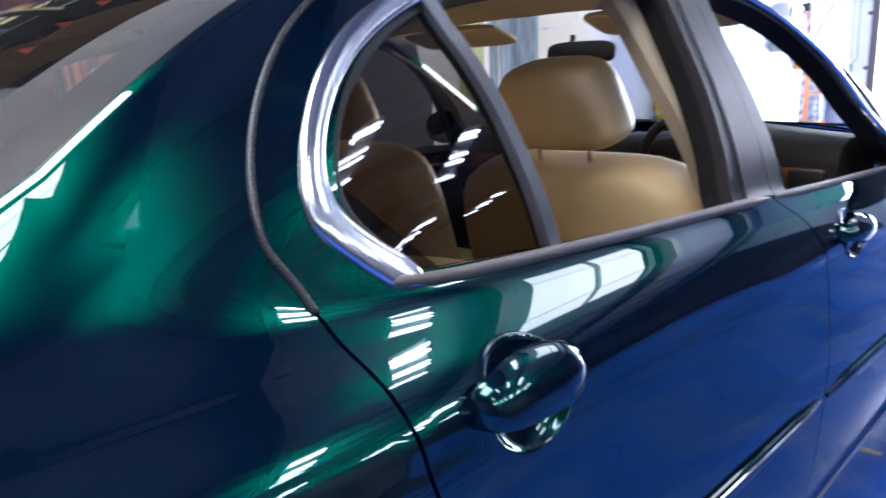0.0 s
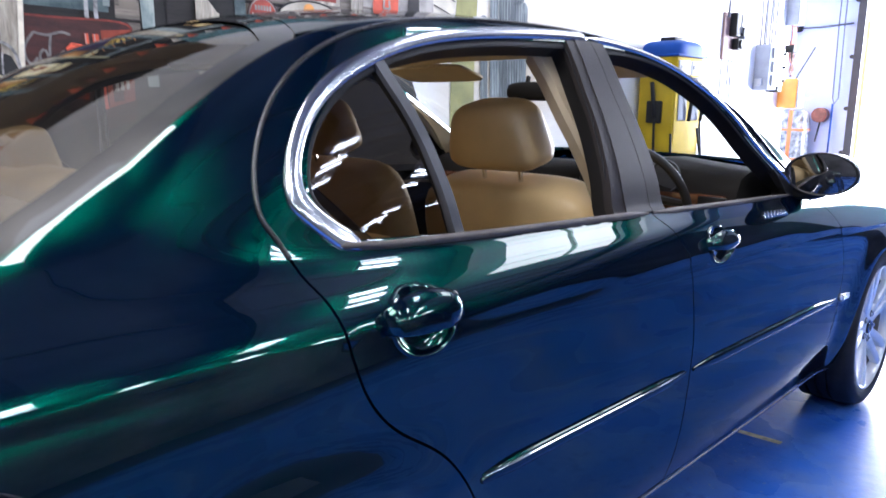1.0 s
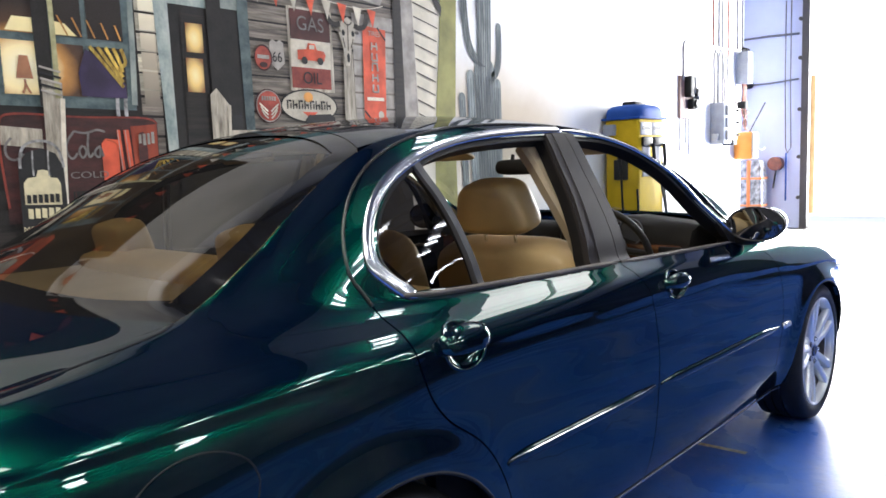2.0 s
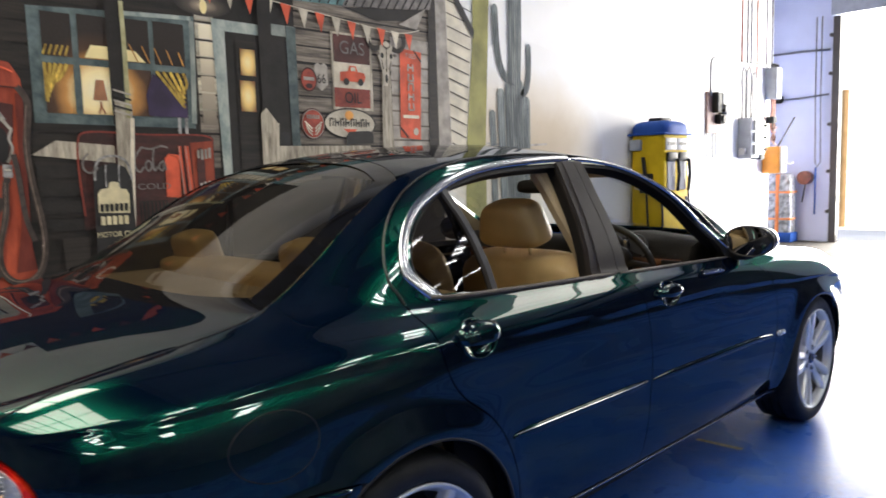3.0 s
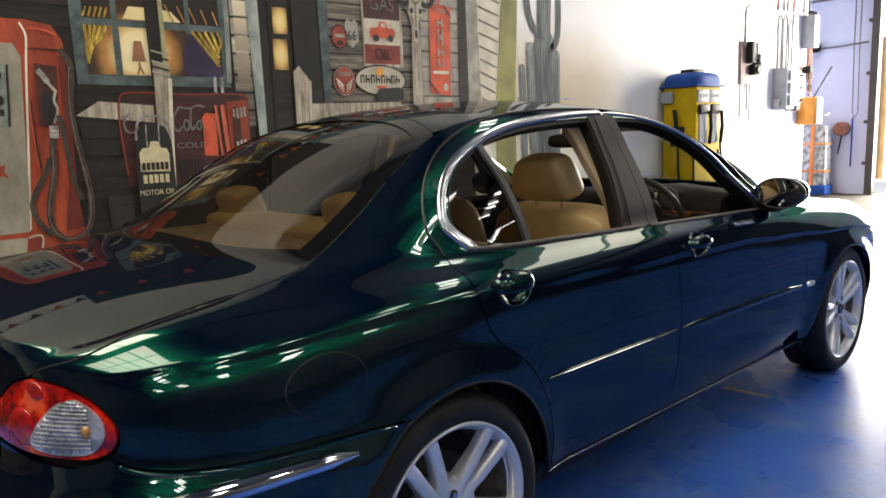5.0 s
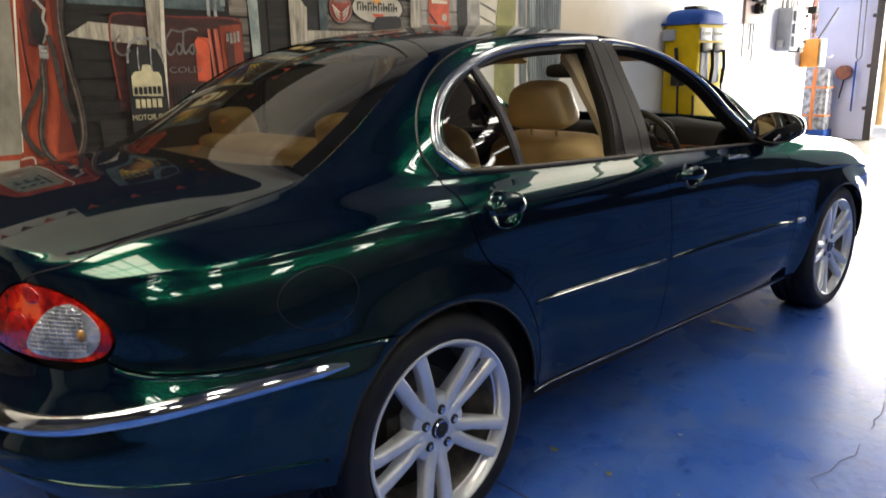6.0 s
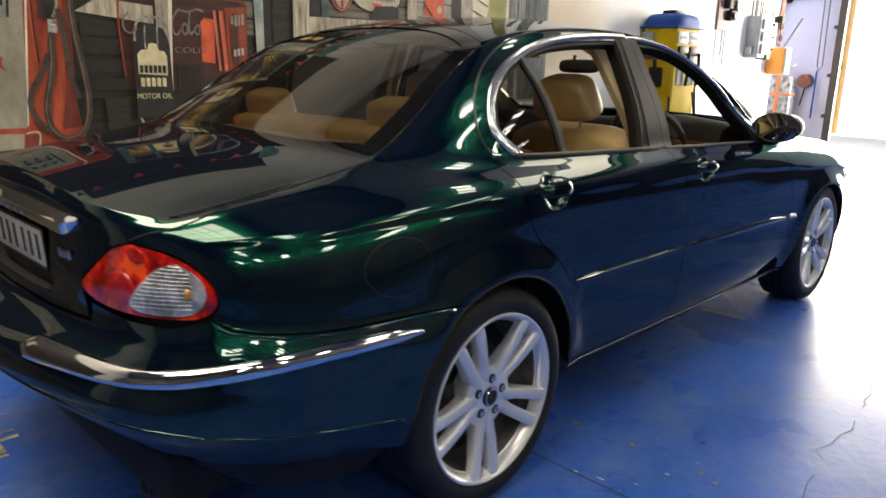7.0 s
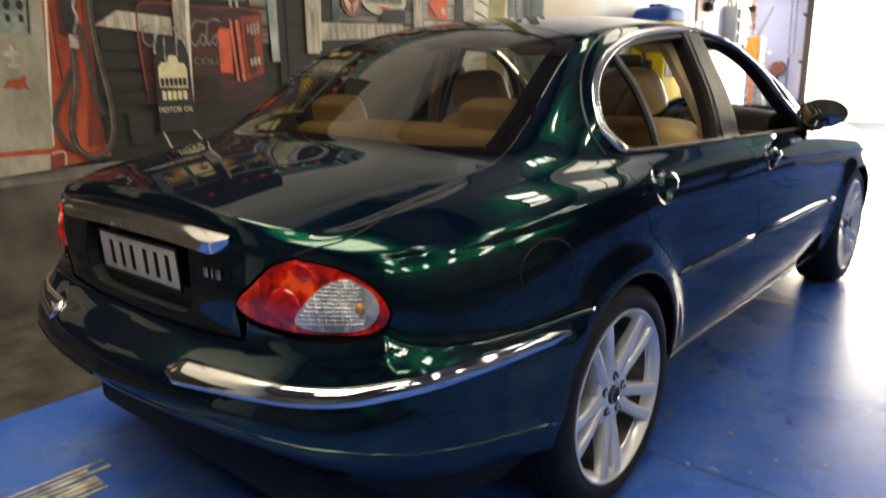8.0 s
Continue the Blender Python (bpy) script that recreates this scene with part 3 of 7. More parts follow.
WALL_Y = 2.3
CONCRETE = mat("brown_grey_concrete", (0.060, 0.051, 0.041), 0.8, 0, 0, 0.3, 7, 1.0, 40, second=(0.020, 0.017, 0.0135), detail=12)
slab("floor", (-9.2, -5.6, -0.12), (12.0, 1.07, 0.0), FLOOR, "glossy worn blue painted concrete workshop floor", "floor")
# Unseen dark floor, made up so the car's doors reflect a dark band.
FAR_FLOOR = mat("dark_reflection_floor", (0.030, 0.030, 0.036), 0.6, 0, 0, 0.3, 3, 0.6, 40, second=(0.014, 0.014, 0.018), detail=10)
slab("floor_far_dark", (-9.2, -11.2, -0.12), (12.0, -5.6, 0.0), FAR_FLOOR, "unseen dark floor added to darken the car's reflections", "floor")
slab("floor_strip", (-9.2, 1.07, -0.12), (12.0, 3.1, -0.001), CONCRETE, "bare brown-grey concrete strip along the wall", "floor")
slab("wall_north", (-9.2, WALL_Y, 0.0), (10.4, WALL_Y + 0.25, 5.2), WHITE_WALL, "white painted block wall with a painted mural", "wall")
slab("wall_alcove", (10.4, 2.85, 0.0), (11.9, 3.1, 5.2), BLUE_WALL, "pale blue block wall beside the door", "wall")
slab("wall_east", (11.7, 1.77, 0.0), (11.95, 2.85, 5.2), BLUE_WALL, "pale blue block wall beside the roller door", "wall")
slab("wall_east_lintel", (11.7, -1.9, 4.0), (11.95, 1.77, 5.2), BLUE_WALL, "pale wall above the roller door", "wall")
slab("wall_east_far", (11.7, -3.6, 0.0), (11.95, -1.9, 5.2), WHITE_WALL, "white painted block wall", "wall")
SHED = mat("grey_weathered_sheet", (0.065, 0.066, 0.072), 0.6, 0.1, 0, 0.6, 0.7, 0.3, 50)
# Unseen end of the east wall, made dark to darken the car's reflections.
slab("wall_east_end", (11.7, -11.2, 0.0), (11.95, -3.6, 5.2), SHED, "unseen dark grey sheet wall", "wall")
slab("wall_south", (-9.2, -11.2, 0.0), (11.7, -10.95, 5.2), SHED, "unseen dark grey sheet wall", "wall")
slab("wall_west", (-9.45, -11.2, 0.0), (-9.2, 2.55, 5.2), SHED, "unseen dark grey sheet wall", "wall")
SKYLIGHTS = [(-3.0, -1.3, 3.4, 2.4), (6.9, -1.0, 2.4, 2.2), (-1.6, 1.3, 2.0, 1.5)]


def roof():
    """The roof: one sheet with two openings, cut by rows and columns."""
    xs, ys = [-9.45, -4.7, -2.6, -1.3, -0.6, 5.7, 8.1, 11.95], [-11.2, -2.5, -2.1, -0.1, 0.1, 0.55, 2.05, 3.1]
    bm = bmesh.new()
    for x0, x1 in zip(xs, xs[1:]):
        for y0, y1 in zip(ys, ys[1:]):
            cx, cy = (x0 + x1) / 2, (y0 + y1) / 2
            if not any(abs(cx - a) < w / 2 and abs(cy - b) < h / 2 for a, b, w, h in SKYLIGHTS):
                add(bm, box((x0, y0, 5.2), (x1, y1, 5.28)))
    bmesh.ops.remove_doubles(bm, verts=bm.verts, dist=1e-4)
    return tagged(part("ceiling", bm, ROOF_METAL, None, smooth=False), "pale lined steel roof with skylights", "ceiling", kind="structure")


roof()
# Unseen sheet, added to keep direct sun from falling through the rooflights.
slab("sun_block_sheet", (-4.9, -3.7, 5.44), (8.4, 2.3, 5.48), ROOF_METAL, "unseen sheet added over the rooflights to block the sun", "ceiling")
GRID_STEEL = mat("grey_glazing_bar", (0.25, 0.25, 0.25), 0.5, 0.3)
for cx, cy, w, h in SKYLIGHTS:
    sk = thing("skylight", "gridded rooflight panel with grey glazing bars", "skylight", "rooflights", at=pose(cx, cy, 5.2))
    bays = 6 if w > 3 else 2
    for i in range(1, bays):
        x = -w / 2 + i * w / bays
        part("glazing_bar", box((x - 0.02, -h / 2, -0.02), (x + 0.02, h / 2, 0.04)), GRID_STEEL, sk, smooth=False)
    for i in range(1, 3 if w > 2 else 1):
        y = -h / 2 + i * h / 3
        part("glazing_bar", box((-w / 2, y - 0.02, -0.02), (w / 2, y + 0.02, 0.04)), GRID_STEEL, sk, smooth=False)
for x in (-7.2, -0.2, 2.2, 5.0, 8.3, 10.6):
    slab("ceiling_beam", (x - 0.07, -11.0, 4.98), (x + 0.07, 2.3, 5.2), BEAM_STEEL, "dark steel roof beam", "ceiling beam")
for y in (-9.8, -9.0, -8.2, -7.4, -6.6, -5.8, -5.0, -4.2, -3.6, -3.0, 0.25, 2.15):
    slab("ceiling_purlin", (-9.2, y - 0.04, 5.06), (11.7, y + 0.04, 5.195), BEAM_STEEL, "dark steel roof purlin", "ceiling beam")
TUBE = glow_mat("fluorescent_tube", (0.95, 0.98, 1.0), 17.0)
LAMP_BODY = mat("white_lamp_housing", (0.7, 0.7, 0.7), 0.4)


def batten(x, y, z):
    b = thing("fluorescent_light", "white ceiling light with short glowing tubes", "ceiling light", "ceiling lights", at=pose(x, y, z))
    part("housing", box((-0.25, -0.75, 0.0), (0.25, 0.75, 0.07), 0.01), LAMP_BODY, b)
    for k in (-0.62, -0.15, 0.05, 0.5, 0.62):
        part("tube", rod((-0.24, k, -0.03), (0.24, k, -0.03), 0.03, n=10), TUBE, b)
    part("rod", rod((0, -0.5, 0.07), (0, -0.5, 5.2 - z), 0.008, n=8), LAMP_BODY, b)
    part("rod", rod((0, 0.5, 0.07), (0, 0.5, 5.2 - z), 0.008, n=8), LAMP_BODY, b)


for x in (-6.0, -3.6, -1.2, 1.2, 3.6, 6.0, 8.4):
    batten(x, -8.4, 4.6)
for x, y in ((2.6, -4.2), (-0.4, -3.8), (3.6, -1.0), (-3.8, -5.6), (5.6, -5.6)):
    batten(x, y, 4.95)
OUT = mat("sunlit_concrete_yard", (0.80, 0.78, 0.74), 0.8, 0, 0, 0.1, 0.8, 0.3, 60)
slab("ground", (11.95, -60, -0.16), (90, 60, -0.02), OUT, "sunlit pale concrete yard outside the door", "ground")
YARD_WALL = mat("pale_yard_wall", (0.86, 0.84, 0.78), 0.8, 0, 0, 0.05, 0.6)
slab("backdrop", (26, -30, -0.1), (26.4, 30, 7), YARD_WALL, "pale sunlit wall across the yard", "backdrop")


# ---- the car ----
car = thing("car", "dark green metallic sedan with chrome trim, parked with its windows down", "car")
GROOVE = curve((0.11, 0.96), (0.098, 1.02), (0.085, 1.13), (0.11, 1.22), (0.18, 1.268), (0.28, 1.288), (0.43, 1.300), (0.63, 1.316), (0.85, 1.322), (1.045, 1.322))
FRONT_TOP = curve((1.045, 1.322), (1.3, 1.320), (1.5, 1.314), (1.68, 1.30), (1.82, 1.25), (1.93, 1.14), (1.99, 1.02), (2.03, 0.93))
REAR_GAP = curve((0.11, 0.96), (0.115, 0.90), (0.135, 0.80), (0.19, 0.725), (0.27, 0.665), (0.345, 0.565), (0.385, 0.452), (0.395, 0.30))
MID_GAP = curve((1.085, 0.28), (1.10, 0.42), (1.11, 0.56), (1.11, 0.746), (1.09, 0.848), (1.055, 0.95), (1.05, 1.10), (1.045, 1.322))
FENDER_GAP = curve((2.03, 0.93), (2.11, 0.89), (2.18, 0.812), (2.215, 0.70), (2.22, 0.60), (2.20, 0.446), (2.185, 0.25))
SCREEN_BASE = -0.25
TRUNK_GAP = curve((SCREEN_BASE, 1.33), (-0.27, 1.295), (-0.36, 1.27), (-0.6, 1.215), (-0.73, 1.11), (-0.82, 1.015), (-0.90, 0.955), (-0.985, 0.885))
LAMP = curve((-0.985, 0.875), (-0.89, 0.853), (-0.815, 0.806), (-0.775, 0.738), (-0.80, 0.705), (-0.90, 0.693), (-1.03, 0.697), (-1.14, 0.72), (-1.165, 0.745), (-1.12, 0.785), (-1.05, 0.842), (-0.985, 0.875))
LAMP_RIGHT, LAMP_LEFT = LAMP[:8 * 4 + 1], LAMP[8 * 7:]
BUMPER_GAP = curve((-0.80, 0.700), (-0.76, 0.683), (-0.62, 0.655), (-0.45, 0.643), (-0.29, 0.640), (-0.160, 0.632))


def arc(cx, cz, r, a0, a1, n=24):
    return [(cx + r * math.cos(radians(a0 + (a1 - a0) * i / n)), cz + r * math.sin(radians(a0 + (a1 - a0) * i / n))) for i in range(n + 1)]


REAR_ARCH = arc(0.02, 0.31, 0.356, 108.5 + 72, 0, 40)
FRONT_ARCH = arc(2.72, 0.31, 0.358, 180, 0, 40)
REAR_WINDOW = [*curve((0.215, 0.984), (0.172, 1.085), (0.18, 1.16), (0.23, 1.21), (0.37, 1.24), (0.52, 1.256), (0.73, 1.274), (0.955, 1.284)), *curve((0.955, 1.284), (0.935, 1.12), (0.91, 0.956)), *curve((0.905, 0.956), (0.45, 0.966), (0.22, 0.984))]
FRONT_WINDOW = [*curve((1.120, 0.955), (1.112, 1.12), (1.097, 1.286)), *curve((1.10, 1.287), (1.32, 1.296), (1.49, 1.288), (1.64, 1.25), (1.76, 1.155), (1.87, 1.0)), (1.885, 0.965), *curve((1.86, 0.957), (1.5, 0.952), (1.1, 0.955))]
HANDLES = ((0.262, 0.862), (1.262, 0.848))


def ellipse(cx, cz, rx, rz, n=36):
    return [(cx + rx * math.cos(a), cz + rz * math.sin(a)) for a in np.linspace(0, math.tau, n, endpoint=False)]


for left in (False, True):
    quarter = panel("rear_quarter_panel", PAINT, car, [
        *[(x, 1.33) for x in np.arange(1.3, SCREEN_BASE, -0.05)], *TRUNK_GAP[:-1], *LAMP_RIGHT, *BUMPER_GAP[1:], *[p for p in REAR_ARCH if p[1] > 0.31 and p[0] > -0.15],
        (0.393, 0.30), *REAR_GAP[::-1][1:], *GROOVE[1:], (1.3, 1.318)], left=left)
    rear_door = panel("rear_door", PAINT, car, [*GROOVE[::-1], *REAR_GAP[1:], *MID_GAP], holes=[REAR_WINDOW, ellipse(*HANDLES[0], 0.062, 0.041)], left=left)
    front_door = panel("front_door", PAINT, car, [*FRONT_TOP, *FENDER_GAP[1:], *MID_GAP], holes=[FRONT_WINDOW, ellipse(*HANDLES[1], 0.062, 0.041)], left=left)
    panel("front_fender", PAINT, car, [*FENDER_GAP[::-1], *[(x, z) for x, z in curve((2.03, 0.93), (2.04, 1.1), (2.06, 1.33))[1:]], *[(x, 1.33) for x in np.arange(2.1, 3.5, 0.05)], (3.5, 0.95), (3.4, 0.62), (3.25, 0.56), *[p for p in FRONT_ARCH[::-1] if p[1] < 0.56 and p[0] > 3][-1:], *[p for p in FRONT_ARCH[::-1] if p[1] >= 0.30 and p[0] < 3.0], (2.364, 0.25)], left=left)
    pillar = panel("windscreen_pillar", PAINT, car, [(1.3, 1.33), (1.3, 1.318), *[p for p in FRONT_TOP if p[0] > 1.32], *curve((2.03, 0.93), (2.04, 1.1), (2.06, 1.33))[1:], *[(x, 1.33) for x in np.arange(2.0, 1.32, -0.05)]], left=left)

bumper = panel("rear_bumper", PAINT, car, [*BUMPER_GAP, *[p for p in REAR_ARCH[::-1] if p[0] < -0.16], (-0.350, 0.305), *[(x, 0.305 + 0.04 * min(1, (-0.36 - x) / 0.5)) for x in np.arange(-0.42, -1.6, -0.08)], (-1.6, 0.345), (-1.6, 0.655), (-1.36, 0.655), (-1.172, 0.662), (-1.150, 0.708), (-1.10, 0.698), (-1.03, 0.688), (-0.9, 0.685)], both=True, keep=lambda x, z: x < -1.599)
lid_line = [(-1.6, 1.33), (-1.6, 0.862), (-1.335, 0.862), (-1.335, 0.76), (-1.345, 0.715), (-1.375, 0.69), (-1.42, 0.684), (-1.6, 0.684), (-1.6, 0.66), (-1.36, 0.66), (-1.18, 0.668), (-1.175, 0.72), *LAMP_LEFT[10:-1], *TRUNK_GAP[::-1], *[(x, 1.33) for x in np.arange(SCREEN_BASE - 0.05, -1.6, -0.05)]]
trunk = panel("trunk_lid_rear", PAINT, car, lid_line, both=True, keep=lambda x, z: x < -1.599 or z > 1.329)


def ridge(x0, x1, n=40):
    q = np.linspace(x0, x1, n)
    p = side_skin(q, np.full(n, 1.33))
    return [(a, b) for a, b in p[:, :2]]


BASE = curve((-0.25, -0.62), (-0.36, -0.42), (-0.415, 0.0), (-0.36, 0.42), (-0.25, 0.62))
r = ridge(-1.6, SCREEN_BASE, 60)
panel("trunk_lid_top", PAINT, car, [*r, *BASE, *[(x, -y) for x, y in r[::-1]][:-1]], skin=top_skin, gap=0.0, depth=0.0, step=0.02)
SCREEN_TOP = curve((0.265, -0.535), (0.33, -0.36), (0.355, 0), (0.33, 0.36), (0.265, 0.535))
r = ridge(SCREEN_BASE, 0.27, 24)
panel("rear_screen", SCREEN_GLASS, car, [*r[1:-1], *SCREEN_TOP, *[(x, -y) for x, y in r[::-1]][1:-1], *BASE[::-1]], skin=top_skin, gap=0.004, depth=0.0, off=-0.004, step=0.025, label="tinted rear screen")
WS_TOP = curve((1.30, -0.55), (1.39, -0.35), (1.43, 0), (1.39, 0.35), (1.30, 0.55))
r = ridge(0.27, 1.30, 30)
panel("roof", PAINT, car, [*r[1:-1], *WS_TOP, *[(x, -y) for x, y in r[::-1]][1:-1], *SCREEN_TOP[::-1]], skin=top_skin, gap=0.0, depth=0.01, step=0.025)
WS_BASE = curve((2.06, -0.685), (2.17, -0.45), (2.24, 0), (2.17, 0.45), (2.06, 0.685))
r = ridge(1.30, 2.06, 24)
panel("windscreen", CLEAR_GLASS, car, [*r[1:-1], *WS_BASE, *[(x, -y) for x, y in r[::-1]][1:-1], *WS_TOP[::-1]], skin=top_skin, gap=0.004, depth=0.0, off=-0.004, step=0.03)
r = ridge(2.06, 4.05, 60)
panel("bonnet", PAINT, car, [*r[1:], *[(x, -y) for x, y in r[::-1]][1:-1], *WS_BASE[::-1]], skin=top_skin, gap=0.002, depth=0.01, step=0.03)
panel("front_bumper", PAINT, car, [(3.07, 0.25), (3.5, 0.25), (4.05, 0.25), (4.05, 1.33), (3.52, 1.33), (3.51, 0.95), (3.41, 0.615), (3.26, 0.555), *[p for p in FRONT_ARCH if p[0] > 3.0 and p[1] < 0.54]], both=True, keep=lambda x, z: x > 4.04, step=0.03)
# dark shell behind the gaps; below the bumper its black stands in for shade
panel("inner_shell", SHADOW_GAP, car, [(-1.6, 0.27), (-1.6, 0.67), (-1.3, 0.67), (-1.3, 0.9), (-1.0, 0.9), (-0.4, 0.96), (0.1, 0.96), (0.2, 0.94), (2.0, 0.93), (2.3, 1.0), (3.3, 1.0), (3.3, 0.25), *[p for p in arc(2.72, 0.31, 0.37, 0, 180, 20)], (2.3, 0.2), (0.5, 0.2), *[p for p in arc(0.02, 0.31, 0.37, 0, 180, 20)], (-0.4, 0.2)], both=True, off=-0.025, gap=0, depth=0, step=0.05)


# -- wheels --
def wheel_at(x, y, left, roll):
    m = pose(x, y, 0.318, 0, roll, 180 if left else 0)
    w = new("wheel")
    w.parent = car
    w.matrix_world = m
    # the outer face lies towards -y
    out = -0.105
    tyre = [(0.243, out + 0.012), (0.250, out + 0.001), (0.262, out - 0.004), (0.285, out - 0.005), (0.302, out + 0.003), (0.311, out + 0.016), (0.3145, out + 0.03)]
    for k in range(4):
        yy = out + 0.045 + k * 0.04
        tyre += [(0.317, yy), (0.318, yy + 0.012), (0.318, yy + 0.022), (0.3175, yy + 0.030), (0.309, yy + 0.032), (0.309, yy + 0.037)]
    tyre += [(0.31, 0.095), (0.29, 0.108), (0.25, 0.10), (0.243, 0.09)]
    part("tyre", lathe(tyre, 72), RUBBER, w, "low-profile black tyre")
    rim = [(0.243, out + 0.012), (0.2475, out + 0.004), (0.2475, out - 0.001), (0.243, out - 0.003), (0.237, out + 0.0), (0.230, out + 0.010), (0.224, out + 0.022), (0.2235, out + 0.030), (0.219, out + 0.034)]
    # The barrel is a darker alloy than the rim.
    part("barrel", lathe([(0.219, out + 0.034), (0.218, out + 0.06), (0.213, out + 0.12), (0.222, out + 0.19), (0.243, out + 0.195)], 72), BARREL_ALLOY, w, "dark inner barrel")
    part("rim", lathe(rim, 72), ALLOY, w, "silver alloy rim")
    # five twin spokes, each pair grown together at its root
    for i in range(5):
        a = radians(46.5 + 72 * i)
        pair = bmesh.new()
        for s in (-1, 1):
            rings = []
            # from the hub outwards: radius, side offset, half-width, face, thickness
            for rr, so, hw, fy, th in ((0.040, 0.0160, 0.0190, 0.026, 0.05), (0.068, 0.0180, 0.0195, 0.0215, 0.046), (0.094, 0.0198, 0.0205, 0.018, 0.042), (0.104, 0.0228, 0.0194, 0.016, 0.04), (0.118, 0.0262, 0.0187, 0.0135, 0.038), (0.145, 0.0300, 0.0186, 0.0095, 0.034), (0.178, 0.0345, 0.0187, 0.005, 0.03), (0.205, 0.0380, 0.0194, 0.0025, 0.028), (0.226, 0.0412, 0.0195, 0.001, 0.03), (0.240, 0.0440, 0.025, 0.003, 0.02)):
                ring = []
                for u, v in ((-1, 1), (-0.97, 0.34), (-0.86, 0.12), (-0.55, 0.01), (0, -0.02), (0.55, 0.01), (0.86, 0.12), (0.97, 0.34), (1, 1)):
                    side = s * (so + hw * u)
                    ring.append(pair.verts.new((rr * math.cos(a) - side * math.sin(a), out + fy + th * v, rr * math.sin(a) + side * math.cos(a))))
                rings.append(ring)
            for p, q in zip(rings, rings[1:]):
                for k in range(9):
                    pair.faces.new((p[k], p[(k + 1) % 9], q[(k + 1) % 9], q[k]))
            pair.faces.new(rings[0]), pair.faces.new(rings[-1])
        bmesh.ops.recalc_face_normals(pair, faces=pair.faces)
        part("twin_spoke", pair, ALLOY, w, sharp=55)
    hub = part("hub", lathe([(0.001, out + 0.026), (0.030, out + 0.026), (0.034, out + 0.022), (0.058, out + 0.025), (0.078, out + 0.026), (0.090, out + 0.031), (0.097, out + 0.044), (0.093, out + 0.09)], 40), ALLOY, w)
    part("hub_cap", lathe([(0.001, out + 0.018), (0.020, out + 0.018), (0.0205, out + 0.0165), (0.0255, out + 0.0165), (0.027, out + 0.02), (0.0275, out + 0.03)], 32), DARK_METAL, hub, "dark centre cap with a bright ring")
    part("cap_ring", lathe([(0.0205, out + 0.0185), (0.0215, out + 0.015), (0.0245, out + 0.015), (0.0262, out + 0.0185)], 32), CHROME, hub)
    for i in range(5):
        a = radians(46.5 + 36 + 72 * i)
        c = Vector((0.053 * math.cos(a), 0, 0.053 * math.sin(a)))
        # A near-black disc stands in for the shade in each nut's recess.
        part("nut_shade_disc", rod(c + Vector((0, out + 0.05, 0)), c + Vector((0, out + 0.0225, 0)), 0.0138, n=16), NUT_SHADE, hub)
        part("wheel_nut", rod(c + Vector((0, out + 0.045, 0)), c + Vector((0, out + 0.014, 0)), 0.0105, 0.0085, 6, 0.002), CHROME, hub)
    part("brake_disc", lathe([(0.06, out + 0.10), (0.145, out + 0.10), (0.145, out + 0.125), (0.06, out + 0.125)], 40, True), DARK_METAL, w, "rusty dark brake disc")
    part("wheel_back", lathe([(0.001, out + 0.14), (0.21, out + 0.14)], 32), SHADOW_GAP, w)
    bm = box((-0.14, out + 0.07, -0.05), (-0.09, out + 0.15, 0.06), 0.012)
    part("brake_caliper", bm, DARK_METAL, w)
    return w


for x in (0.0, 2.71):
    wheel_at(x, -0.762, False, 14 if x else 0)
    wheel_at(x, 0.762, True, 40)
    for s in (-1, 1):
        bm = lathe([(0.385, 0.0), (0.385, 0.32)], 40)
        bmesh.ops.delete(bm, geom=[v for v in bm.verts if v.co.z < -0.06], context="VERTS")
        bmesh.ops.transform(bm, matrix=pose(x + 0.02, s * 0.845 if s < 0 else 0.525, 0.31), verts=bm.verts)
        part("wheel_well", bm, SHADOW_GAP, car)
part("underbody", box((-0.80, -0.56, 0.18), (3.4, 0.56, 0.34), 0.03), SHADOW_GAP, car)

# a rolled lip round each arch, its black standing in for the edge's shade
for left in (False, True):
    for line in (REAR_ARCH, FRONT_ARCH):
        part("arch_lip", tube([on_side(x, z, -0.003, left) for x, z in line if z > 0.33], 0.0045, 8), SHADOW_GAP, car)

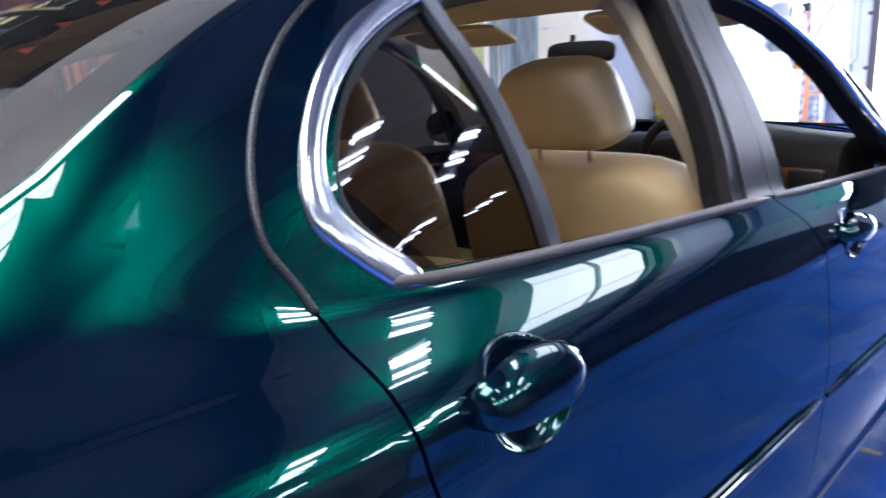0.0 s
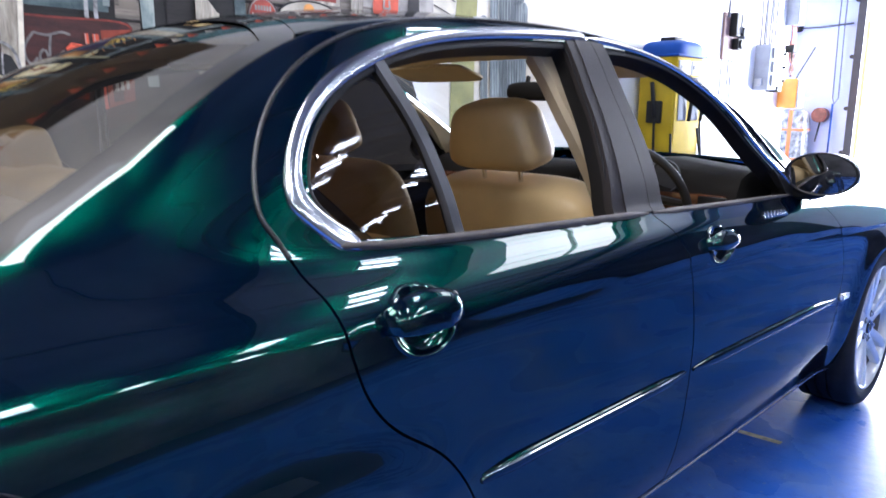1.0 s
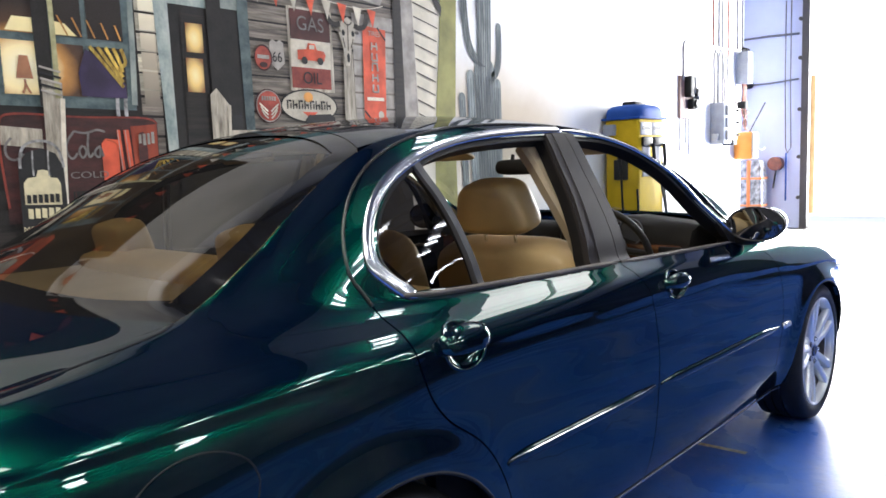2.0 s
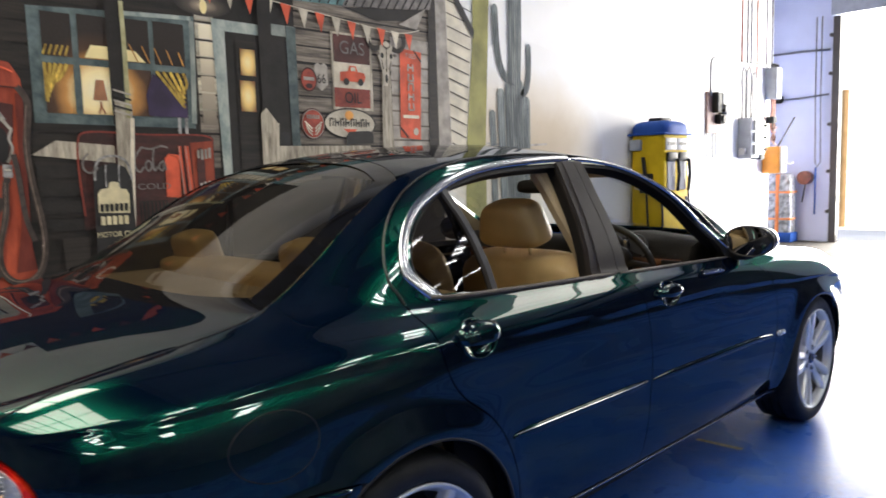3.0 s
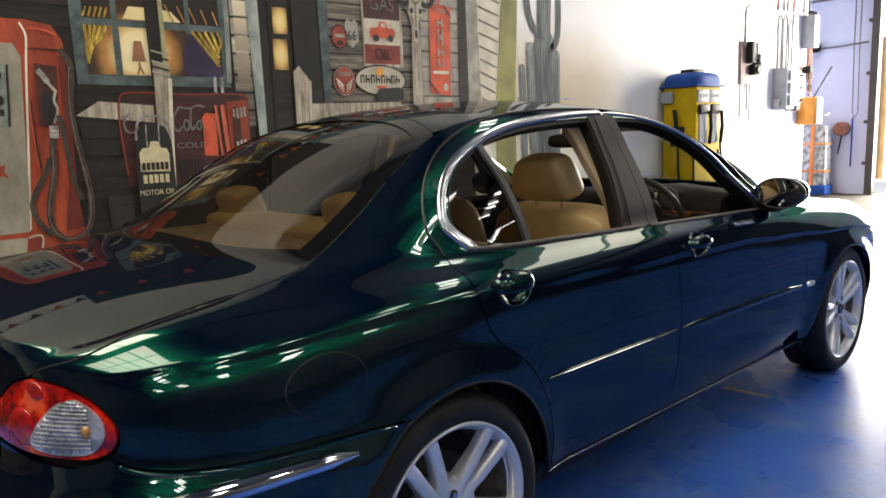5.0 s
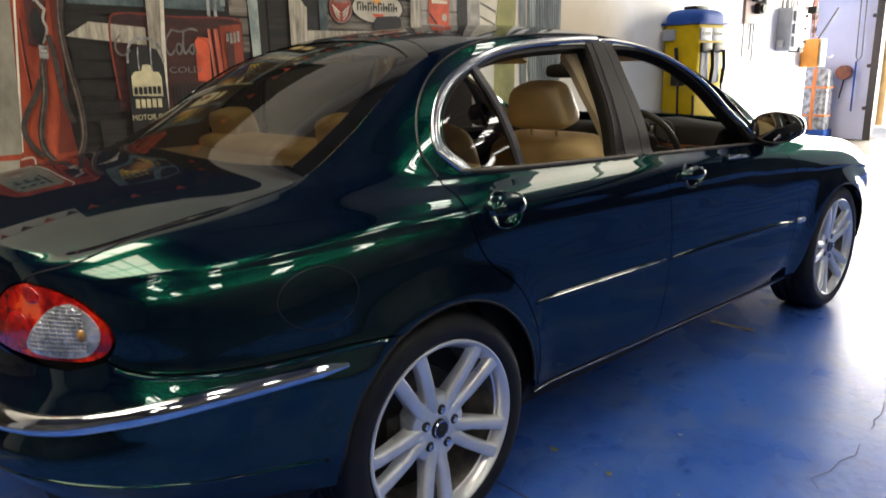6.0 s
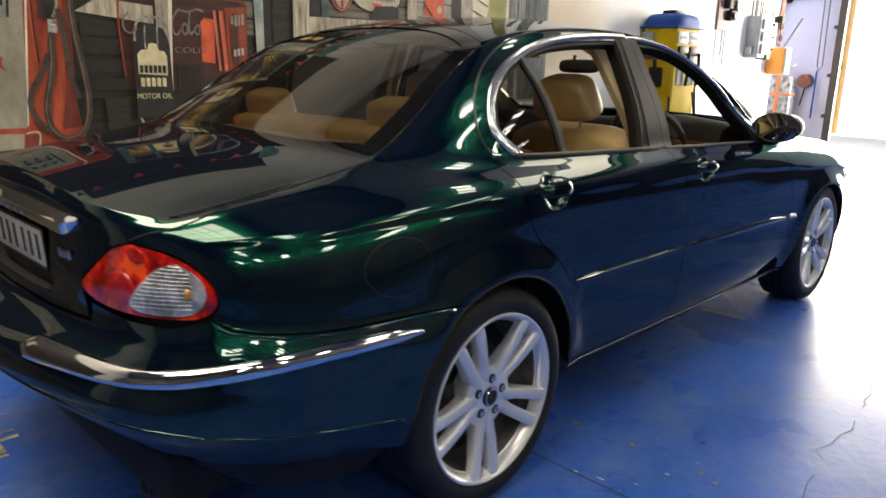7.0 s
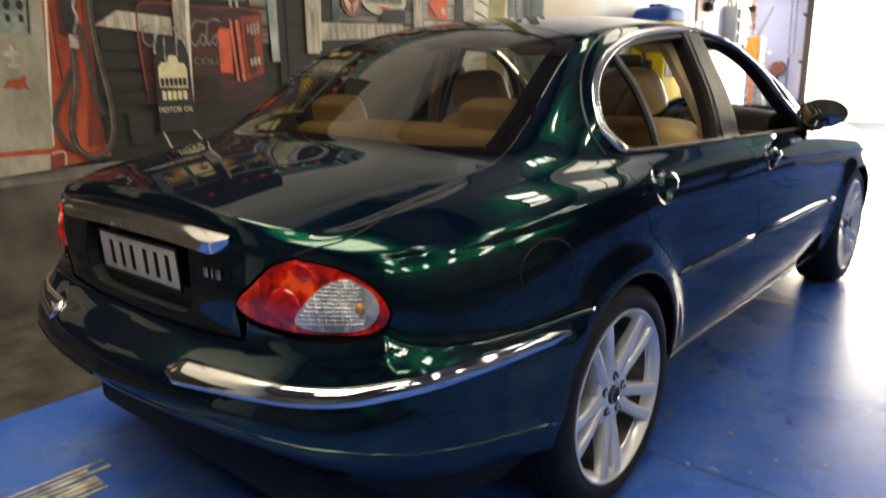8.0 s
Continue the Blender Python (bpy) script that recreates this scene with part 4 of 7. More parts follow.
# -- trim of the sides --
for left in (False, True):
    strip("window_chrome", SATIN, car, [*curve((0.230, 0.968), (0.190, 1.002), (0.151, 1.082), (0.153, 1.165), (0.208, 1.222), (0.34, 1.248), (0.485, 1.264), (0.71, 1.286), (0.98, 1.302), (1.05, 1.304))], lambda u: 0.010 + 0.011 * min(1, u * 14) - 0.011 * min(1, u * 1.6), 0.007, "polished window surround", left=left)
    strip("window_chrome", SATIN, car, [*curve((1.05, 1.304), (1.3, 1.308), (1.5, 1.301), (1.66, 1.272), (1.79, 1.18), (1.90, 1.03), (1.93, 0.96))], 0.008, 0.006, left=left)
    strip("door_moulding", PAINT, car, curve((0.37, 0.578), (0.7, 0.572), (1.085, 0.566)), 0.013, 0.010, left=left)
    strip("door_moulding", PAINT, car, curve((1.125, 0.565), (1.6, 0.553), (2.17, 0.539)), 0.013, 0.010, left=left)
    strip("side_marker", CLEAR_LENS, car, curve((2.225, 0.538), (2.26, 0.537), (2.30, 0.536)), 0.014, 0.011, "clear side marker lens", left=left)
    strip("moulding_chrome", CHROME, car, curve((0.375, 0.585), (0.7, 0.579), (1.08, 0.573)), 0.0025, 0.012, left=left)
    strip("sill_strip", DARK_CHROME, car, curve((0.395, 0.288), (1.1, 0.270), (1.7, 0.25), (2.34, 0.235)), 0.0035, 0.006, left=left)
    # Set-in sill coloured black: the shade below the doors is in its colour.
    panel("sill", SHADOW_GAP, car, [(0.40, 0.30), (0.41, 0.18), (2.35, 0.18), (2.35, 0.26)], left=left, gap=0, off=-0.035)
    strip("window_sill_seal", FELT, car, curve((0.188, 0.980), (0.24, 0.971), (0.45, 0.958), (0.75, 0.950), (1.04, 0.946)), 0.0068, 0.010, "brown rubber window seal", left=left)
    strip("window_sill_seal", FELT, car, curve((1.065, 0.946), (1.4, 0.943), (1.7, 0.946), (1.90, 0.955)), 0.0068, 0.007, left=left)
    panel("window_post", GREY_TRIM, car, [(0.368, 1.240), (0.388, 1.244), (0.422, 1.1), (0.447, 0.962), (0.425, 0.964), (0.402, 1.10)], left=left, off=0.002, gap=0, step=0.02)
    panel("quarter_light", TINT_GLASS, car, [*[p for p in REAR_WINDOW if p[0] < 0.375 and p[1] > 1.0], (0.40, 1.1), (0.418, 0.966), (0.30, 0.976)], left=left, off=-0.008, gap=0, depth=0, step=0.03, label="dark quarter light glass")
    panel("door_frame_edge", PILLAR, car, [(0.907, 0.954), (0.932, 1.12), (0.952, 1.288), (1.010, 1.29), (0.995, 1.12), (0.985, 0.95)], left=left, off=0.003, gap=0)
    panel("pillar_trim", PILLAR, car, [(0.952, 0.951), (0.966, 1.12), (0.984, 1.290), (1.046, 1.293), (1.0515, 1.1), (1.0565, 0.948)], left=left, off=0.005, gap=0)
    panel("pillar_trim", PILLAR, car, [(1.061, 0.948), (1.0565, 1.1), (1.050, 1.294), (1.097, 1.294), (1.110, 1.12), (1.118, 0.948)], left=left, off=0.004, gap=0)
strip("bumper_chrome", CHROME, car, curve((-1.35, 0.566), (-1.2, 0.570), (-1.06, 0.572), (-0.9, 0.580), (-0.75, 0.594), (-0.57, 0.604), (-0.30, 0.600)), lambda u: 0.031 - 0.016 * u, 0.013, "bright chrome bumper strip")
strip("bumper_chrome", CHROME, car, curve((-1.27, 0.568), (-1.2, 0.570), (-1.06, 0.572), (-0.9, 0.580), (-0.75, 0.594), (-0.57, 0.604), (-0.30, 0.600)), lambda u: 0.031 - 0.016 * u, 0.013, left=True)
# a rounded lip along the bumper's upper edge
LIP = [(x, z - 0.007) for x, z in BUMPER_GAP[4:-2]]
for left in (False, True):
    part("bumper_crease", tube([on_side(x, 0.389 + 0.068 * min(1, max(0, (-0.35 - x) / 0.55)), -0.0015, left) for x in np.arange(-0.36, -1.56, -0.03)], 0.0048, 8), PAINT, bumper)
    part("bumper_lip", tube([on_side(x, z, -0.0015, left) for x, z in LIP], 0.0062, 10), PAINT, bumper)
# -- lamps --
CLEAR = curve((-0.87, 0.822), (-0.825, 0.795), (-0.805, 0.752), (-0.835, 0.715), (-0.90, 0.706), (-0.97, 0.708), (-1.01, 0.722), (-0.975, 0.766), (-0.92, 0.806), (-0.87, 0.822))
for left in (False, True):
    lamp = panel("tail_lamp", RED_LENS, car, LAMP[:-1], left=left, off=0.004, gap=0.006, label="red and clear tail lamp")
    lamp_right = lamp if not left else lamp_right
    panel("clear_lens", CLEAR_LENS, lamp, CLEAR[:-1], left=left, off=0.0075, gap=0.0)


# -- inside the car --
def seat(x, y):
    m = pose(x, y, 0)
    s = part("seat_cushion", pad((0.52, 0.52, 0.20), 4, m @ pose(0, 0, 0.50, 0, -6, 0)), LEATHER, car, "tan leather seat")
    back = part("seat_back", pad((0.17, 0.60, 0.60), 5.4, m @ pose(-0.195, 0, 0.698, 0, -16, 0), 40, 0.05), LEATHER, s)
    part("headrest", pad((0.135, 0.315, 0.170), 4.2, m @ pose(-0.316, 0, 1.098, 0, -14, 0), 36, 0.34), LEATHER, s, "tan leather headrest")
    for k in (-0.06, 0.06):
        part("headrest_post", rod(m @ Vector((-0.305, k, 1.03)), m @ Vector((-0.285, k, 0.95)), 0.006, n=8), CHROME, s)
    return s


seat(1.29, -0.37)
seat(1.29, 0.37)
rear = part("rear_bench", pad((0.52, 1.20, 0.20), 5, pose(0.42, 0, 0.48, 0, -6, 0), 40), LEATHER, car, "tan leather rear bench")
part("bench_back", pad((0.17, 1.22, 0.54), 5, pose(0.20, 0, 0.685, 0, -22, 0), 48), LEATHER, rear)
part("bench_top", pad((0.13, 1.08, 0.085), 3.5, pose(0.075, 0, 0.985, 0, -10, 0), 36), LEATHER, rear)
for y in (-0.35, 0.35):
    part("rear_headrest", pad((0.10, 0.24, 0.13), 5.0, pose(0.10, y, 1.045, 0, -14, 0), 32, 0.16), LEATHER, rear)
part("parcel_shelf", box((-0.24, -0.53, 0.945), (0.06, 0.53, 0.972), 0.008), SHELF, car, "tan parcel shelf")
part("cabin_floor", box((0.2, -0.70, 0.26), (2.2, 0.70, 0.30), 0.01), CARPET, car)
# dashboard: a rounded sill with a deep face
dash = bmesh.new()
prof = [(2.12, 0.93), (1.98, 0.965), (1.86, 0.965), (1.79, 0.945), (1.765, 0.90), (1.78, 0.80), (1.82, 0.70), (1.95, 0.62), (2.12, 0.60)]
rings = [[dash.verts.new((x - 0.05 * (1 - abs(k) / 5) * (z > 0.75), 0.132 * k, z + 0.035 * math.exp(-((0.132 * k + 0.37) / 0.2) ** 2) * (z > 0.9))) for x, z in prof] for k in range(-5, 6)]
for a, b in zip(rings, rings[1:]):
    for k in range(len(prof) - 1):
        dash.faces.new((a[k], b[k], b[k + 1], a[k + 1]))
dash.faces.new(rings[0]), dash.faces.new(rings[-1][::-1])
bmesh.ops.recalc_face_normals(dash, faces=dash.faces)
dashboard = part("dashboard", dash, DASH, car, "black dashboard with a walnut band", sharp=50)
part("walnut_band", box((1.735, -0.64, 0.84), (1.76, 0.64, 0.90), 0.008), WOOD, dashboard)
for y, r in ((-0.43, 0.052), (-0.31, 0.052), (-0.37, 0.026)):
    part("gauge", lathe([(0.001, 0.0), (r * 0.9, 0.0), (r, 0.006), (r * 1.06, 0.0)], 28), SATIN if r < 0.03 else GREY_TRIM, dashboard).matrix_world = pose(1.752, y, 0.945, 0, -12, 90)
for y in (-0.60, -0.06, 0.06, 0.60):
    part("air_vent", box((1.725, y - 0.045, 0.845), (1.745, y + 0.045, 0.895), 0.006), BLACK, dashboard)
wheel_m = pose(1.66, -0.37, 0.875, 0, -24, 0)
sw = part("steering_wheel", tube([wheel_m @ Vector((0, 0.185 * math.cos(a), 0.185 * math.sin(a))) for a in np.linspace(0, math.tau, 40, endpoint=False)], 0.014, 10, True), STEER, car, "black leather steering wheel")
part("steering_boss", pad((0.05, 0.16, 0.15), 3, wheel_m @ pose(0.02, 0, 0)), STEER, sw)
for a in (0, 180, 270):
    c, d = math.cos(radians(a)), math.sin(radians(a))
    part("spoke", rod(wheel_m @ Vector((0.015, 0.06 * c, 0.06 * d)), wheel_m @ Vector((0, 0.18 * c, 0.18 * d)), 0.016, 0.011, 8), STEER, sw)
part("steering_column", rod(wheel_m @ Vector((0.03, 0, 0)), (1.85, -0.37, 0.78), 0.045, n=16), DASH, sw)
part("interior_mirror", pad((0.03, 0.20, 0.062), 4, pose(1.55, -0.04, 1.215, 0, 12, 12)), DASH, car)
part("mirror_stalk", rod((1.56, 0.0, 1.22), (1.57, 0.0, 1.265), 0.008, n=8), DASH, car)
# headlining and pillar linings
panel("headlining", TAN_TRIM, car, [(0.30, -0.50), (1.28, -0.50), (1.36, -0.3), (1.38, 0), (1.36, 0.3), (1.28, 0.50), (0.30, 0.50)], skin=top_skin, gap=0, depth=0, off=-0.045, step=0.06, label="tan cloth headlining")
for left in (False, True):
    panel("side_lining", TAN_TRIM, car, [(1.35, 1.325), (1.35, 1.30), (1.0, 1.296), (0.7, 1.282), (0.5, 1.262), (0.36, 1.246), (0.22, 1.216), (0.165, 1.16), (0.155, 1.08), (0.20, 0.985), (0.0, 0.98), (-0.2, 1.25), (0.1, 1.32), (0.4, 1.325)], left=left, off=-0.03, gap=0, depth=0, step=0.05)
    panel("door_card", DASH, car, [(0.2, 0.40), (0.2, 0.955), (0.5, 0.945), (1.0, 0.935), (2.0, 0.925), (2.1, 0.40)], left=left, off=-0.075, gap=0, depth=0, step=0.06)
    panel("door_cap", TAN_TRIM, car, [(0.2, 0.88), (0.2, 0.962), (0.5, 0.950), (1.0, 0.942), (2.0, 0.935), (2.0, 0.86)], left=left, off=-0.072, gap=0, depth=0.004, step=0.06)
    # the lining on the pillar between the doors, and the frames' inner edges
    bm = bmesh.new()
    rings = []
    for z in np.linspace(0.93, 1.30, 8):
        xo = 0.905 + 0.20 * (1.25 - z)
        rings.append([bm.verts.new(on_side(xo + dx, z, -d, left)) for dx, d in ((0.015, 0.05), (0.005, 0.06), (0.01, 0.085), (0.04, 0.095), (0.06, 0.08), (0.06, 0.05))])
    for a, b in zip(rings, rings[1:]):
        for k in range(6):
            bm.faces.new((a[k], a[(k + 1) % 6], b[(k + 1) % 6], b[k]))
    bmesh.ops.recalc_face_normals(bm, faces=bm.faces)
    part("pillar_lining", bm, TAN_TRIM, car, "tan pillar lining")
    for line, w in ((REAR_WINDOW, rear_door), (FRONT_WINDOW, front_door)):
        loop = [(x, z) for x, z in dense(line, 0.02)]
        k, ring = len(loop), [on_side(x, z, d, left) for d in (-0.004, -0.05) for x, z in loop]
        link_mesh("frame_return", ring, [(i, (i + 1) % k, k + (i + 1) % k, k + i) for i in range(k)], BLACK, car, smooth=True)
        strip("window_channel", BLACK, car, [p for p in dense(inset_line(line, -0.004), 0.02) if p[1] > 0.985], 0.011, 0.002, left=left, base=-0.006)
    # windscreen pillar lining
    low = [(x - 0.012, z - 0.022) for x, z in FRONT_TOP if x > 1.45]
    panel("windscreen_pillar_lining", TAN_TRIM, car, [(1.40, 1.325), (1.40, 1.298), *low[::2], (2.05, 1.10), (2.06, 1.325)], left=left, off=-0.034, gap=0, depth=0.004, step=0.04)
    part("grab_handle", tube([on_side(x, 1.30, -d, left) for x, d in ((0.55, 0.03), (0.56, 0.06), (0.66, 0.065), (0.76, 0.06), (0.77, 0.03))], 0.009, 8), TAN_TRIM, car)
    part("seat_belt", box((-0.001, -0.022, -0.16), (0.001, 0.022, 0.16), 0, pose(0.33, (0.62 if left else -0.62), 0.95, 0, -50, 0)), FELT, car)
for y in (-0.37, 0.37):
    part("sun_visor", pad((0.15, 0.38, 0.018), 6, pose(1.45, y * 0.9, 1.278, 0, 17, 0)), TAN_TRIM, car)

# -- outside fittings --
for left in (False, True):
    for hx, hz in HANDLES:
        # a dished cup behind a body-coloured pull
        bm, rings = bmesh.new(), []
        for r, d in ((1.10, 0.0004), (1.05, 0.0034), (1.0, 0.0030), (0.95, 0.0), (0.82, -0.0045), (0.62, -0.008), (0.35, -0.010), (0.0, -0.0105)):
            rings.append([bm.verts.new(on_side(hx + r * 0.063 * math.cos(a), hz + r * 0.042 * math.sin(a), d, left)) for a in np.linspace(0, math.tau, 36, endpoint=False)] if r else [bm.verts.new(on_side(hx, hz, d, left))])
        for a, b in zip(rings, rings[1:]):
            for k in range(36):
                bm.faces.new((a[k], a[(k + 1) % 36], b[(k + 1) % 36], b[k]) if len(b) > 1 else (a[k], a[(k + 1) % 36], b[0]))
        bmesh.ops.recalc_face_normals(bm, faces=bm.faces)
        cup = part("handle_cup", bm, PAINT, car, "round dished handle cup", sharp=70)
        rings, bm = [], bmesh.new()
        for u in np.linspace(-1, 1, 17):
            lift = 0.020 * (1 - abs(u) ** 4) ** 0.5 + 0.002
            half = 0.0185 * (1 - 0.45 * u * u)
            rings.append([bm.verts.new(on_side(hx - 0.006 + 0.076 * u, hz + 0.010 + half * s, lift + 0.009 * c, left)) for s, c in [(math.cos(t), math.sin(t)) for t in np.linspace(0, math.tau, 10, endpoint=False)]])
        for a, b in zip(rings, rings[1:]):
            for k in range(10):
                bm.faces.new((a[k], a[(k + 1) % 10], b[(k + 1) % 10], b[k]))
        bm.faces.new(rings[0]), bm.faces.new(rings[-1])
        bmesh.ops.recalc_face_normals(bm, faces=bm.faces)
        part("pull", bm, PAINT, cup, "body-coloured door handle", sharp=60)
    # door mirror
    s = 1 if left else -1
    mm = pose(1.945, s * 0.848, 0.972, 0, 0, s * -5)
    shell = part("door_mirror", pad((0.150, 0.188, 0.116), 2.3, mm @ pose(0.038, 0, 0), 40, 0.03), PAINT, car, "dark green door mirror")
    part("mirror_rim", lathe([(0.100, 0.020), (0.1045, 0.004), (0.1035, -0.004), (0.099, -0.008), (0.095, -0.004), (0.093, 0.004)], 48), BLACK, shell).matrix_world = mm @ pose(-0.040, 0, 0, 0, 0, -90) @ Matrix.Diagonal((1, 1, 0.63, 1))
    part("mirror_glass", lathe([(0.001, -0.003), (0.06, -0.002), (0.0955, 0.0)], 48), MIRROR, shell).matrix_world = mm @ pose(-0.040, 0, 0, 0, 0, -90) @ Matrix.Diagonal((1, 1, 0.63, 1))
    part("mirror_foot", pad((0.10, 0.13, 0.05), 2.6, pose(1.955, s * 0.79, 0.912)), BLACK, shell)
    panel("mirror_corner", BLACK, car, [(1.86, 0.955), (1.80, 1.10), (1.90, 1.02), (1.955, 0.94)], left=left, off=0.004, gap=0)
# fuel flap: a round lid set in the quarter panel with a fine joint
flap = curve(*[(-0.338 + 0.094 * math.cos(a), 0.760 + 0.072 * math.sin(a)) for a in np.linspace(0, math.tau, 17)], n=3)[:-1]
for left in (False, True):
    part("lid_joint", tube([on_side(x, z, 0.0002, left) for x, z in TRUNK_GAP[2:]], 0.0021, 6), SHADOW_GAP, trunk)
part("fuel_flap_joint", tube([on_side(x, z, -0.0004) for x, z in flap], 0.0016, 6, True), SHADOW_GAP, car)
panel("fuel_flap", PAINT, car, [(-0.338 + (x + 0.338) * 0.97, 0.760 + (z - 0.76) * 0.97) for x, z in flap], off=0.0012, gap=0, depth=0.001)
part("drip_trim", tube([on_side(x, z, 0.001) for x, z in GROOVE[2:]], 0.0036, 8), SEAL, car, "dark roof drip trim")
part("drip_trim", tube([on_side(x, z, 0.001, True) for x, z in GROOVE[2:]], 0.0036, 8), SEAL, car)
part("drip_trim", tube([on_side(x, z, 0.001) for x, z in FRONT_TOP], 0.0038, 8), BORDER, car)
# rear screen's dark border
EDGE = [*ridge(SCREEN_BASE, 0.27, 24)[1:-1], *SCREEN_TOP, *[(x, -y) for x, y in ridge(SCREEN_BASE, 0.27, 24)[::-1]][1:-1], *BASE[::-1]]
HOLE = [tuple(v) for v in inset_line(EDGE, 0.058)]
panel("screen_border", BORDER, car, EDGE, skin=top_skin, holes=[HOLE], gap=0.001, depth=0, off=-0.001, step=0.02)
# trunk lid: bright bar, plate and badges
def lid_point(y, z, off=0.0):
    X = np.interp(abs(y), [0, 0.235, 0.45], [-1.6, -1.36, -1.12])
    q = on_side(X, 0.73, off)
    Zs = np.linspace(0.66, 1.1, 60)
    P = side_skin(np.full(60, X), Zs)
    Z = np.interp(z, P[:, 2], Zs)
    q = on_side(X, Z, off)
    return Vector((q[0], y, z))


bar, rings = bmesh.new(), []
for y in np.linspace(-0.400, 0.400, 41):
    end = min(1, (0.402 - abs(y)) / 0.05) ** 0.6
    zc = 0.868 - 0.012 * (y / 0.39) ** 2
    rings.append([bar.verts.new(lid_point(y, zc + 0.018 * (1 - end) + h * (0.15 + 0.85 * end), 0.001 + d * (0.15 + 0.85 * end))) for h, d in ((-0.026, -0.004), (-0.025, 0.012), (-0.004, 0.021), (0.004, 0.022), (0.018, 0.010), (0.023, -0.004))])
for a, b in zip(rings, rings[1:]):
    for k in range(5):
        bar.faces.new((a[k], a[k + 1], b[k + 1], b[k]))
bar.faces.new(rings[0]), bar.faces.new(rings[-1][::-1])
bmesh.ops.recalc_face_normals(bar, faces=bar.faces)
chrome_bar = part("trunk_bar", bar, CHROME, car, "bright chrome bar across the trunk lid", sharp=40)
for k in range(6):
    y = -0.12 + 0.048 * k
    bm = box((-0.001, -0.010, -0.007), (0.0015, 0.010, 0.007), 0.001, Matrix.Translation(lid_point(y, 0.853, 0.0185)))
    part("letter_bar", bm, SATIN, chrome_bar)
PLATE = mat("white_number_plate", (0.50, 0.48, 0.43), 0.4, 0, 0, 0.10, 20)
RECESS = [(-1.335, 0.862), (-1.335, 0.76), (-1.345, 0.715), (-1.375, 0.69), (-1.42, 0.684), (-1.5, 0.684), (-1.599, 0.684)]
for left in (False, True):
    walls = [on_side(x, z, d, left) for d in (0.0, -0.034) for x, z in [(-1.599, 0.862), (-1.45, 0.862), *RECESS]]
    k = len(walls) // 2
    # These painted walls are coloured black: the recess's shade is in their colour.
    link_mesh("recess_wall", walls, [(i, i + 1, k + i + 1, k + i) for i in range(k - 1)], SHADOW_GAP, car)
panel("recess_back", PAINT, car, [(-1.6, 0.885), (-1.31, 0.885), (-1.31, 0.665), (-1.6, 0.665)], both=True, keep=lambda x, z: x < -1.599, off=-0.030, gap=0, depth=0)
plate = part("number_plate", box((-0.004, -0.186, -0.048), (0.002, 0.186, 0.048), 0.004, pose(-0.886, 0, 0.766, 0, -3, 0)), PLATE, car, "white number plate with dark characters as bars")
for k in range(6):
    y = 0.125 - 0.052 * k - (0.012 if k > 2 else 0)
    part("character_bar", box((-0.002, y - 0.0085, -0.032), (0.0, y + 0.0085, 0.032), 0.001, pose(-0.8897, 0, 0.766, 0, -3, 0)), BLACK, plate)
part("plate_edge", tube([pose(-0.888, 0, 0.766, 0, -3, 0) @ Vector((0, y, z)) for y, z in ((-0.19, -0.051), (0.19, -0.051), (0.19, 0.051), (-0.19, 0.051))], 0.004, 6, True), BLACK, plate)
for y0, wd in ((-0.322, 0.017), (-0.345, 0.005), (-0.364, 0.017)):
    bm = box((-0.003, -wd / 2, -0.011), (0.002, wd / 2, 0.011), 0.002, Matrix.Translation(lid_point(y0, 0.790, 0.003)))
    part("badge", bm, SATIN, car, "small chrome badge")
for x0 in np.arange(1.58, 1.735, 0.024):
    part("badge_stroke", tube([on_side(x0, 0.884, 0.001), on_side(x0 + 0.012, 0.900, 0.003), on_side(x0 + 0.022, 0.886, 0.001)], 0.0022, 6), CHROME, car)
part("exhaust_pipe", lathe([(0.022, -0.10), (0.030, -0.10), (0.030, 0.10), (0.022, 0.10)], 24, True), DARK_METAL, car).matrix_world = pose(-0.70, -0.42, 0.20, 0, 0, 90)
